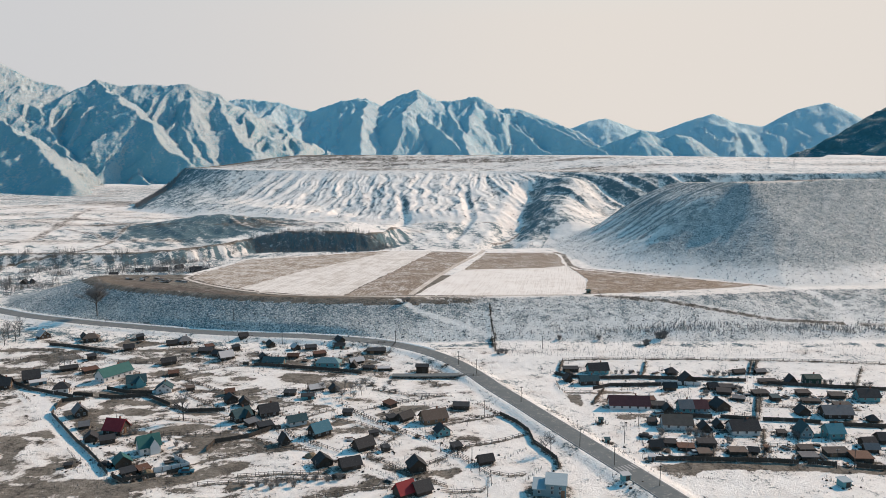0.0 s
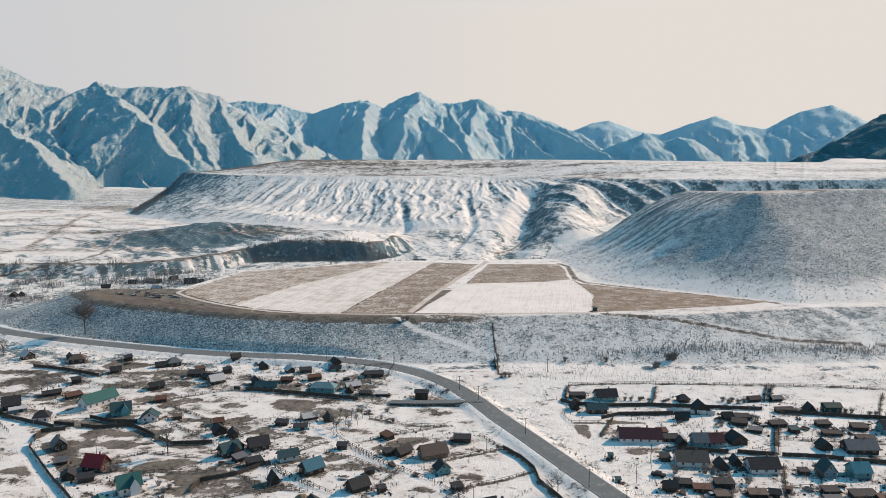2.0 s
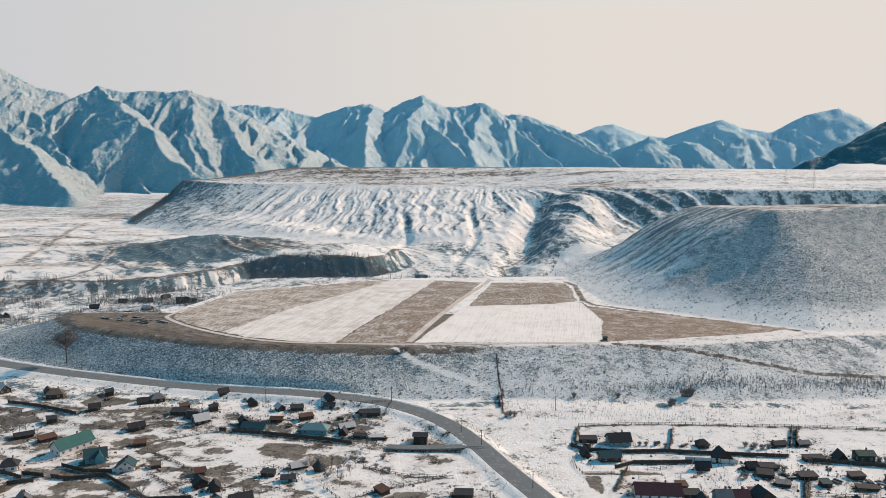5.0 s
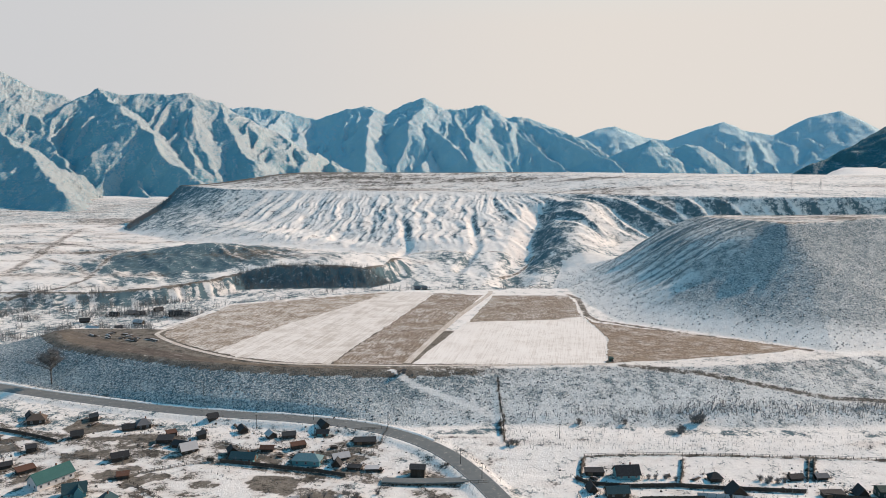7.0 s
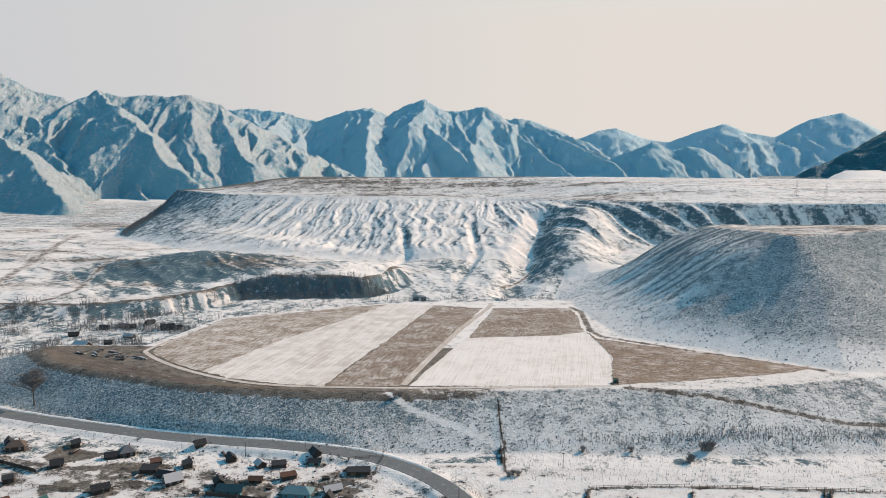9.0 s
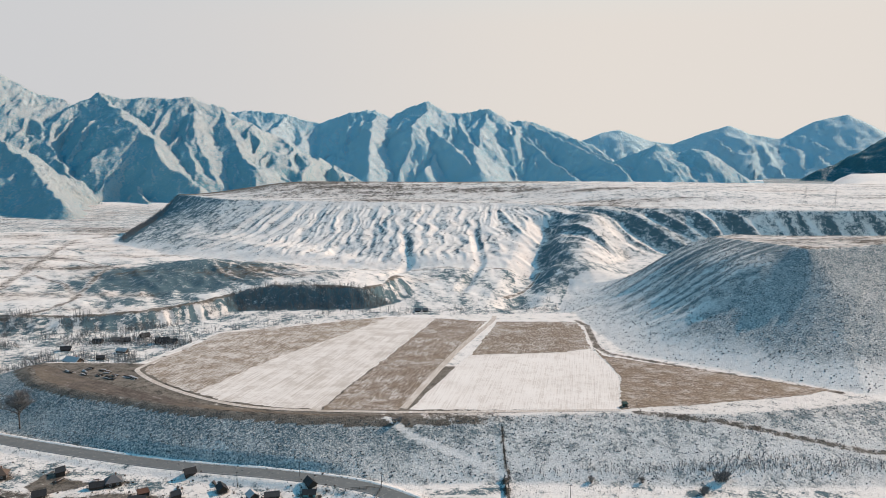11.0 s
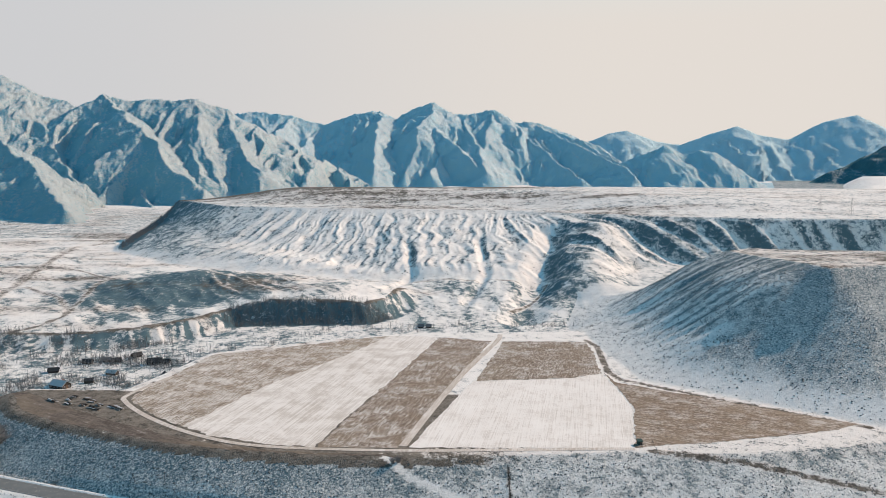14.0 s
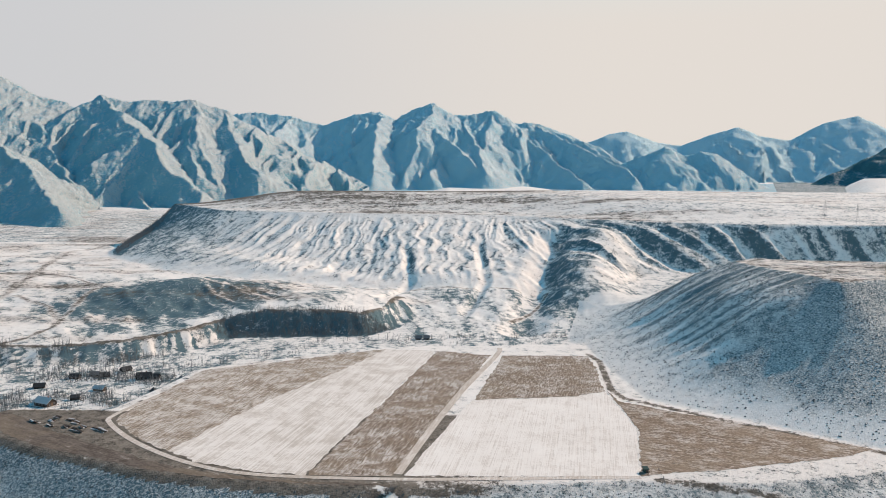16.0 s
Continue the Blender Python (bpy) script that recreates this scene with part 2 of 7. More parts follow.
def mathn(n, l, op, a, b=0.0, c=None, clamp=False):
    m = n.new("ShaderNodeMath")
    m.operation, m.use_clamp = op, clamp
    for k, v in enumerate((a, b) if c is None else (a, b, c)):
        if isinstance(v, (int, float)):
            m.inputs[k].default_value = v
        else:
            l.new(v, m.inputs[k])
    return m.outputs[0]


def step(n, l, v, lo, hi):
    m = n.new("ShaderNodeMapRange")
    m.interpolation_type = "SMOOTHSTEP"
    for k, w in ((0, v), (1, lo), (2, hi)):
        if isinstance(w, (int, float)):
            m.inputs[k].default_value = w
        else:
            l.new(w, m.inputs[k])
    return m.outputs[0]


def mix(n, l, fac, a, b):
    m = n.new("ShaderNodeMix")
    m.data_type = "RGBA"
    for k, v in ((0, fac), (6, a), (7, b)):
        if isinstance(v, (int, float)):
            m.inputs[k].default_value = v
        elif isinstance(v, tuple):
            m.inputs[k].default_value = (*v, 1)
        else:
            l.new(v, m.inputs[k])
    return m.outputs[2]


def bump(n, l, p, h, strength, distance):
    b = n.new("ShaderNodeBump")
    b.inputs["Strength"].default_value, b.inputs["Distance"].default_value = strength, distance
    l.new(h, b.inputs["Height"])
    l.new(b.outputs[0], p.inputs["Normal"])


SNOW, SNOW_OLD = (0.90, 0.865, 0.80), (0.74, 0.705, 0.65)


def ground_material():
    m, n, l, p = material("snowy_ground")
    at = n.new("ShaderNodeAttribute")
    at.attribute_name = "cover"
    sep = n.new("ShaderNodeSeparateColor")
    l.new(at.outputs["Color"], sep.inputs[0])
    coarse = noise_node(n, l, 0.07, 6, 0.6)
    fine = noise_node(n, l, 1.0, 7, 0.75)
    tiny = noise_node(n, l, 3.0, 5, 0.8)
    medium = noise_node(n, l, 0.22, 6, 0.7)
    v = mathn(n, l, "ADD", mathn(n, l, "ADD", mathn(n, l, "MULTIPLY", coarse, 0.14), mathn(n, l, "MULTIPLY", medium, 0.36)), mathn(n, l, "ADD", mathn(n, l, "MULTIPLY", fine, 0.34), mathn(n, l, "MULTIPLY", tiny, 0.16)))
    v = mathn(n, l, "MULTIPLY_ADD", v, 2.5, -0.75)
    # noise stays near 0.3 to 0.7: bring the cover's 0 to 1 into that span
    cut = mathn(n, l, "MULTIPLY_ADD", sep.outputs[0], -0.44, 0.74)
    grass = step(n, l, v, mathn(n, l, "SUBTRACT", cut, 0.07), mathn(n, l, "ADD", cut, 0.07))
    # where the grass stands evenly it shows as a fine mixture
    clump = noise_node(n, l, 1.2, 3, 0.65)
    speck = mathn(n, l, "ADD", mathn(n, l, "MULTIPLY", clump, 0.65), mathn(n, l, "MULTIPLY", tiny, 0.35))
    even = mathn(n, l, "MULTIPLY_ADD", mathn(n, l, "MULTIPLY", mathn(n, l, "SUBTRACT", speck, 0.5), sep.outputs[0]), 11.0, sep.outputs[0], clamp=True)
    blend = n.new("ShaderNodeMix")
    l.new(at.outputs["Alpha"], blend.inputs[0]), l.new(grass, blend.inputs[2]), l.new(even, blend.inputs[3])
    grass = blend.outputs[0]
    cut2 = mathn(n, l, "MULTIPLY_ADD", sep.outputs[1], -0.44, 0.74)
    scrub = step(n, l, mathn(n, l, "ADD", mathn(n, l, "MULTIPLY", fine, 0.6), mathn(n, l, "MULTIPLY", tiny, 0.4)), mathn(n, l, "SUBTRACT", cut2, 0.03), mathn(n, l, "ADD", cut2, 0.03))
    snow = mix(n, l, step(n, l, v, 0.25, 0.85), SNOW, SNOW_OLD)
    # grass tinted blue: the tone of shade and haze mixed into its colour
    dry = mix(n, l, fine, (0.062, 0.112, 0.128), (0.15, 0.225, 0.245))
    snow = mix(n, l, mathn(n, l, "MULTIPLY", step(n, l, sep.outputs[2], 0.12, 0.5), 0.42), snow, (0.50, 0.415, 0.345))  # soil showing through thin snow
    c = mix(n, l, grass, snow, dry)
    soil = mix(n, l, step(n, l, v, 0.3, 0.8), (0.25, 0.22, 0.18), (0.055, 0.05, 0.042))
    cut3 = mathn(n, l, "MULTIPLY_ADD", sep.outputs[2], -0.78, 0.88)
    c = mix(n, l, step(n, l, v, mathn(n, l, "SUBTRACT", cut3, 0.08), mathn(n, l, "ADD", cut3, 0.08)), c, soil)
    c = mix(n, l, scrub, c, (0.045, 0.042, 0.036))
    l.new(c, p.inputs["Base Color"])
    p.inputs["Roughness"].default_value = 0.85
    p.inputs["Specular IOR Level"].default_value = 0.08
    bump(n, l, p, mathn(n, l, "ADD", fine, mathn(n, l, "MULTIPLY", grass, 0.4)), 0.8, 0.6)
    return m


GROUND = ground_material()


def axis(parts):
    out = [parts[0][0]]
    for _, stop, stride in parts:
        k = max(1, round((stop - out[-1]) / stride))
        out += list(np.linspace(out[-1], stop, k + 1)[1:])
    return np.array(out)


def sheet(name, X, Y, Z, mat, soft=True):
    """A smooth surface over a grid of places."""
    rows, cols = X.shape
    idx = np.arange(rows * cols).reshape(rows, cols)
    quads = np.stack([idx[:-1, :-1], idx[:-1, 1:], idx[1:, 1:], idx[1:, :-1]], -1).reshape(-1, 4)
    me = bpy.data.meshes.new(name)
    me.vertices.add(rows * cols)
    me.vertices.foreach_set("co", np.stack([X, Y, Z], -1).astype(np.float32).ravel())
    me.loops.add(quads.size)
    me.loops.foreach_set("vertex_index", quads.astype(np.int32).ravel())
    me.polygons.add(len(quads))
    me.polygons.foreach_set("loop_start", np.arange(0, quads.size, 4, dtype=np.int32))
    me.update(calc_edges=True)
    me.polygons.foreach_set("use_smooth", np.full(len(quads), soft))
    me.materials.append(mat)
    me.validate()
    return new(name, me)


GARDENS = [
    [(-184.5, 301.5), (-181.5, 306.5), (-176.0, 312.0), (-164.5, 313.0), (-167.0, 308.0), (-176.0, 303.0), (-182.5, 297.5)],
    [(-154.0, 313.0), (-149.5, 315.0), (-147.5, 312.5), (-151.5, 310.0)],
    [(-148.0, 325.5), (-145.5, 340.5), (-135.5, 333.5), (-124.0, 329.5), (-131.5, 323.0), (-139.5, 320.5)],
    [(-138.0, 305.5), (-124.5, 305.5), (-123.0, 302.0), (-134.5, 302.0)],
    [(-107.0, 283.0), (-100.5, 292.0), (-93.5, 291.5), (-91.0, 288.5), (-98.5, 283.5), (-103.5, 278.5)],
    [(-79.0, 265.0), (-75.0, 269.5), (-71.0, 272.5), (-66.5, 270.5), (-70.5, 265.0), (-76.5, 263.0)],
    [(-67.5, 255.5), (-60.5, 261.0), (-57.5, 259.0), (-57.0, 256.0), (-66.0, 254.0)],
]
YARDS = [
    [(-65.5, 283.5), (-63.0, 288.5), (-57.5, 290.5), (-46.5, 287.0), (-49.0, 274.5), (-61.0, 278.5)],
    [(-138.0, 222.5), (-131.5, 223.0), (-126.5, 217.5), (-125.5, 211.0), (-124.5, 204.5), (-118.0, 199.0), (-118.0, 195.0), (-121.5, 194.0)],
    [(-109.5, 207.0), (-106.0, 209.0), (-103.5, 205.0), (-104.0, 201.5)],
    [(-119.5, 176.5), (-112.5, 186.5), (-110.0, 190.0), (-105.0, 192.0), (-94.5, 192.5), (-90.5, 191.0), (-79.0, 190.0), (-71.0, 196.5), (-66.5, 202.0), (-64.5, 203.0), (-65.5, 194.0), (-73.0, 189.0), (-78.0, 186.0), (-85.5, 183.0), (-98.0, 187.0), (-106.0, 182.5), (-106.5, 176.5)],
    [(-94.0, 229.0), (-88.5, 232.0), (-81.5, 235.0), (-73.0, 231.0), (-79.5, 227.0), (-86.0, 225.0), (-92.0, 224.0)],
    [(-83.5, 222.0), (-77.5, 226.0), (-69.0, 227.5), (-62.5, 224.5), (-64.0, 219.5), (-70.5, 214.0), (-75.5, 216.5)],
    [(-71.0, 203.0), (-69.0, 209.5), (-66.5, 210.0), (-67.5, 203.0)],
]
BEDS = [
    [(-58.5, 190.5), (-55.5, 191.5), (-51.0, 188.0), (-53.0, 185.0), (-57.0, 185.5)],
    [(-38.0, 235.0), (-34.5, 239.0), (-28.0, 237.5), (-30.5, 234.0), (-35.5, 232.5)],
    [(-3.5, 198.5), (4.5, 200.0), (5.5, 196.5), (1.0, 193.0), (-2.5, 194.5)],
    [(-48.5, 273.0), (-36.0, 280.0), (-33.5, 273.5), (-40.0, 268.0)],
    [(-19.5, 248.0), (-10.5, 253.0), (-3.5, 250.0), (-10.0, 243.5), (-16.0, 241.5)],
    [(-37.0, 305.5), (-28.0, 305.5), (-29.0, 299.5), (-38.0, 300.0)],
    [(58.5, 271.0), (70.5, 273.5), (70.5, 264.5), (56.5, 265.0)],
]
FALLOWS = [
    [(58.0, 240.5), (62.0, 242.5), (65.0, 238.5), (58.0, 236.5)],
    [(45.0, 264.5), (50.0, 263.5), (50.5, 256.0), (47.5, 251.5), (45.0, 260.0)],
    [(57.5, 201.0), (72.0, 204.0), (94.5, 203.0), (108.5, 200.5), (124.0, 198.5), (122.5, 195.5), (106.5, 196.5), (78.0, 199.0), (64.5, 193.0)],
    [(-105.0, 225.0), (-101.0, 224.0), (-101.5, 221.5)],
    [(-140.0, 244.0), (-137.5, 255.0), (-129.0, 262.5), (-133.0, 250.5)],
    [(-123.0, 252.5), (-118.5, 257.5), (-112.5, 254.5), (-117.0, 250.0)],
    [(-116.0, 245.5), (-109.0, 250.0), (-94.0, 247.0), (-101.5, 241.5)],
]
PLOTS = GARDENS + YARDS + BEDS + FALLOWS
STREET_UPPER = [(11.5, 285.5), (-5.5, 285), (-21, 286), (-42, 291.5), (-65.5, 296), (-96, 305), (-116, 307.5), (-144.5, 318), (-163, 325.5), (-182.5, 333.5)]
STREET_MID = [(-70, 284), (-60, 269.5), (-45.5, 259.5), (-36.5, 252), (-23, 237), (-11.5, 227), (2.5, 211.5), (10.5, 199), (14.5, 186), (20, 165)]
STREET_LOW = [(-74.5, 246.5), (-58, 233.5), (-46.5, 222.5), (-30.5, 209), (-16.5, 196), (-0.5, 182), (10, 165)]
STREET_LEFT = [(-151.5, 263), (-133, 242.5), (-114, 220), (-93.5, 196.5), (-86, 188.5), (-80, 170)]
STREET_RIGHT = [(42.5, 276), (67, 269.5), (99, 270.5), (130, 268.5), (162, 262.5), (240, 255)]
STREET_CROSS = [(42.5, 272), (43, 254.5), (50, 246), (75, 246), (130, 241), (240, 238)]
TRACKS = [(STREET_UPPER, 3.5, 0.55), (STREET_MID, 3.2, 0.0), (STREET_LOW, 3.0, 0.05), (STREET_LEFT, 4.5, 0.0), (STREET_RIGHT, 3.5, 0.05), (STREET_CROSS, 3.0, 0.1),
          ([(-150, 186), (-116, 185.5), (-85.5, 188), (-70, 193), (-58.5, 201.5)], 4.5, 0.75),
          ([(-100, 150), (-86, 180), (-90, 188)], 8, 0.8)]


FAR_TRACKS = [
    ([(-372, 560), (-366, 648), (-371, 682), (-396, 754), (-430, 858), (-484, 1003), (-495, 1055), (-482, 1103), (-500, 1250)], 6, 0.62),
    ([(-380, 520), (-313, 562), (-298, 570), (-284, 591), (-280, 617), (-293, 654), (-302, 692), (-317, 753), (-316, 777)], 3, 0.75),
    ([(-296, 654), (-322, 691), (-354, 714), (-378, 735)], 2.6, 0.7), ([(-314, 771), (-350, 807), (-389, 850), (-424, 860)], 2.8, 0.7),
    ([(-22, 361), (-12, 352), (4.5, 346), (22.5, 337)], 2.0, 0.0),
    ([(174.5, 399), (127.5, 433), (86, 466.5), (83, 481), (87.5, 536.5), (83.5, 553)], 2.6, 0.8),
    ([(78, 370), (120, 362), (160, 352), (240, 350)], 2.6, 0.75), ([(-250, 790), (-100, 778), (60, 768)], 2.6, 0.6),
    ([(188, 395), (200, 372), (196, 345), (190, 322), (196, 300)], 4, 0.0), ([(46, 690), (70, 730), (84, 770)], 2.6, 0.7),
]


def make_ground():
    ys = axis([(-4900, -600, 300), (0, -100, 50), (0, 150, 8), (0, 165, 3), (0, 330, 0.95), (0, 430, 1.4), (0, 800, 2.5), (0, 1240, 3.2), (0, 1700, 12), (0, 4900, 100)])
    half = axis([(0, 200, 1.1), (0, 240, 1.7), (0, 470, 2.7), (0, 900, 8), (0, 2000, 40), (0, 4900, 200)])
    xs = np.concatenate([-half[:0:-1], half])
    X, Y = np.meshgrid(xs, ys)
    Z, terrace, shelf, mesa, hill, ribs = shape(X, Y)
    Z = ground_z(X, Y, Z)
    GRID.update(xs=xs, ys=ys, Z=Z)
    ground = tagged(sheet("ground", X, Y, Z, GROUND), "rolling ground of old snow, dry grass and bare soil", "ground", kind="structure")
    return ground, (X, Y, Z, terrace, shelf, mesa, hill)


def cover_ground(ground, X, Y, Z, terrace, shelf, mesa, hill):
    """Lay snow, grass and soil over the ground, once the yards stand."""
    xs, ys = GRID["xs"], GRID["ys"]
    gy, gx = np.gradient(Z, ys, xs)
    big, mid = fbm(X / 60, Y / 60, 4, 51), fbm(X / 17, Y / 17, 4, 53)
    R = 0.16 + 0.35 * smooth(-0.05, 0.5, big) + 0.4 * smooth(0.05, 0.4, mid)  # open snow with worn patches
    R = R * (Y < 330) + (0.24 + 0.35 * mid + 0.2 * smooth(-20, -140, X)) * (Y >= 330)
    G = np.zeros_like(R) + 0.05
    B = np.zeros_like(R)
    village = Y < 324
    wob = 1.6 * fbm(X / 5, Y / 5, 3, 58)
    worn = 0.20 + 0.38 * smooth(0.05, 0.4, fbm(X / 26, Y / 13, 5, 55, 0.62)) + 0.35 * fbm(X / 8, Y / 5, 3, 57)
    worn = worn * (0.5 + 0.55 * smooth(30, 0, X) + 0.5 * smooth(-50, -100, X)) * smooth(326, 318, Y)
    R = np.where(village, 0.14 + 0.22 * mid, R)
    B = np.where(village, worn, B)
    near = (Y > 150) & (Y < 360) & (np.abs(X) < 240)
    nx, ny, bn = X[near], Y[near], B[near]
    for cx, cy, size in SPOTS:  # trodden yards round the buildings
        if cy < 360:
            d = np.hypot(nx - cx, ny - cy) + 2.2 * wob[near]
            bn = np.maximum(bn, (0.56 + 0.3 * mid[near]) * smooth(1.2 * size, 0.5 * size, d))
    for line in LINES:  # bare strips under the fences
        bn = np.maximum(bn, 0.66 * smooth(1.1, 0.4, near_path(line, nx, ny) + 0.5 * wob[near]))
    B[near] = bn
    for plot in PLOTS:
        d = inside(plot, X, Y) + wob
        B = np.maximum(B, smooth(-0.5, 0.6, d) * (0.86 + 0.45 * np.minimum(mid, 0.1)))
    for line, width, worn in TRACKS:
        d = near_path(line, X, Y)
        keep = smooth(width, width * 0.5, d)
        R = R * (1 - keep)
        B = B * (1 - keep) + worn * keep
    # ploughed snow and mud along the road
    d = near_path([tuple(p) for p in HIGHWAY[::3]], X, Y)
    R = np.where(d < 9, 0.2 + 0.4 * mid, R)
    B = np.where(d < 7.5, 0.12 + 0.5 * mid, B)
    # bank before the fields
    on_bank = (terrace > 0.02) & (terrace < 1) & (Y < 460)
    R = np.where(on_bank, 0.48 + 0.2 * mid - 0.18 * smooth(-50, 25, X) + 0.10 * smooth(-40, -120, X) + 0.16 * smooth(0.3, 0.8, terrace), R)
    G = np.where(on_bank, 0.11 + 0.06 * mid, G)
    flat = (terrace >= 1) & (hill <= 0)
    R = np.where(flat, 0.2, R)
    B = np.where(flat & ((X < -60) | (Y < 366)) & (X < -18) & (Y < 560), 0.24 + 0.5 * mid, np.where(flat, 0.14, B))
    crest_line = (terrace > 0.86) & (terrace < 1.01) & (Y < 440)
    B = np.where(crest_line, (0.62 + 0.4 * mid) * smooth(40, -20, X) + 0.25, B)
    # hill: bare towards its top, snow gathered at its foot, streaks down the slope
    front, fall, _off = hill_faces(X, Y)
    streak = fbm(fall / 5, hill * 2.0, 3, 61)
    # the front's bluish grass also paints in the shade of that face
    hr_front = 0.08 + 0.46 * smooth(0.08, 0.34, hill + 0.08 * big) + 0.08 * streak * smooth(0.15, 0.5, hill)
    hr_side = 0.16 + 0.40 * smooth(0.15, 0.65, hill + 0.1 * big) + 0.75 * streak * smooth(0.1, 0.4, hill)
    hr = hr_side + (hr_front - hr_side) * front + 0.12 * smooth(0.8, 1, hill)
    hr = np.where(hill >= 1, 0.42 + 0.3 * mid, hr)
    R = np.where(hill > 0, hr, R)
    B = np.where(hill >= 1, 0.42 + 0.3 * fbm(X / 40, Y / 20, 3, 95), np.where(hill > 0, 0.0, B))
    G = np.where(hill > 0, 0.14 + 0.05 * mid, G)
    A = np.where(hill > 0, 0.4 * front * smooth(0.1, 0.3, hill) + 0.4, np.where(on_bank, 0.4 + 0.45 * smooth(20, -60, X), 0.0)) * (hill < 1)
    # mesa: bare left flanks paint the ribs' shaded side, snow in the hollows
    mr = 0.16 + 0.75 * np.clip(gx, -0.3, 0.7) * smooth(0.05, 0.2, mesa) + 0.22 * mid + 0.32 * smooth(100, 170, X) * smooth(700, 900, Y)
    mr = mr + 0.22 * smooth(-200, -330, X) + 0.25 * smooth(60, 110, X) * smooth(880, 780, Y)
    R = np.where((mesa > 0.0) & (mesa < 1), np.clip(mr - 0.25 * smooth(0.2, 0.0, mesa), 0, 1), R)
    slope = (mesa > 0.0) & (mesa < 1)
    B = np.where(slope, np.clip(0.20 + 0.25 * mid, 0.05, 0.3), B)
    R = np.where(slope & (X < -404 - 4 * mid) & (mesa > 0.05), 0.95, R)
    # grass on the spur's -x slopes paints in its shaded face
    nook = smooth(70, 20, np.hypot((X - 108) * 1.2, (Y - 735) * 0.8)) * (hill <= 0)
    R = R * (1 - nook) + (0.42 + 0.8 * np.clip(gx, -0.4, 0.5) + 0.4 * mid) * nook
    fan = (mesa <= 0) & (hill <= 0) & (Y > 600) & (X > -60)
    R = np.where(fan, np.maximum(R, 0.36 + 0.6 * fbm((X + 0.2 * Y) / 14, Y / 60, 4, 99)), R)
    top = mesa >= 1
    R = np.where(top, 0.30 + 0.25 * fbm(X / 200, Y / 30, 4, 71) + 0.1 * mid, R)
    B = np.where(top, 0.22 + 0.14 * smooth(350, 0, X) + 0.36 * fbm(X / 260, Y / 40, 5, 73, 0.65) + 0.2 * mid + 0.5 * smooth(1150, 1185, Y) * smooth(250, 0, X), B)
    field_far = np.maximum(smooth(1330, 1480, Y) * smooth(-110, 30, X - 0.5 * Y), smooth(1700, 2000, Y))
    R, B = R * (1 - field_far) + 0.12 * field_far, B * (1 - field_far) + (0.12 + 0.3 * fbm(X / 120, Y / 120, 3, 79)) * field_far
    # low hills
    lowland = (shelf > 0) & (mesa <= 0)
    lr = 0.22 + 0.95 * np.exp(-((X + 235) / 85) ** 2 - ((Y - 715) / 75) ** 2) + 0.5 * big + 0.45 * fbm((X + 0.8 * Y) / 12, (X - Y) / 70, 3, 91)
    # grass thickened on -x and -y slopes, painting their shaded sides darker
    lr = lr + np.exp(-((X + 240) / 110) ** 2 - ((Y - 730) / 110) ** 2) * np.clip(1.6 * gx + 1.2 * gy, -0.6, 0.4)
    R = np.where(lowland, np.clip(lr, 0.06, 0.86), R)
    R = np.where((shelf > 0) & (shelf < 0.98) & (Y < 720), 0.58 + 1.3 * fbm((X + 0.5 * Y) / 6, Y / 40, 3, 81), R)
    far_plain = smooth(-360, -430, X) * smooth(860, 1000, Y) * (mesa <= 0)
    B = B * (1 - far_plain) + (0.26 + 0.4 * fbm(X / 90, Y / 40, 3, 97)) * far_plain
    plain = inside([(-577, 1050), (-600, 1197), (-560, 1300), (-470, 1240), (-455, 1095), (-483, 1097), (-467, 929)], X, Y)
    B = np.maximum(B, smooth(-8, 12, plain + 20 * mid) * 0.5)
    bluff = smooth(0.0, 0.1, shelf) * smooth(1.0, 0.85, shelf) * smooth(-185, -165, X + 25 * mid) * smooth(-40, -60, X + 25 * mid) * (Y > 626) * (Y < 668)
    R = R * (1 - bluff) + (0.85 + 0.3 * mid) * bluff
    B = np.where(lowland, 0.24 + 0.5 * fbm(X / 130, Y / 45, 4, 83) + 0.2 * np.exp(-((X + 200) / 70) ** 2 - ((Y - 715) / 40) ** 2) + 0.5 * smooth(0.75, 0.95, shelf) * (shelf < 1) * (Y < 740), B)
    for line, width, worn in FAR_TRACKS:
        d = near_path(line, X, Y)
        keep = smooth(width, width * 0.45, d)
        R = R * (1 - keep)
        G = G * (1 - keep)
        B = B * (1 - keep) + worn * 0.8 * keep
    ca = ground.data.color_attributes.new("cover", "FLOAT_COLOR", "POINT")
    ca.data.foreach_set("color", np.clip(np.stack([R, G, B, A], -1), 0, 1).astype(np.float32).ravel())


GROUND_SHEET, LAND = make_ground()


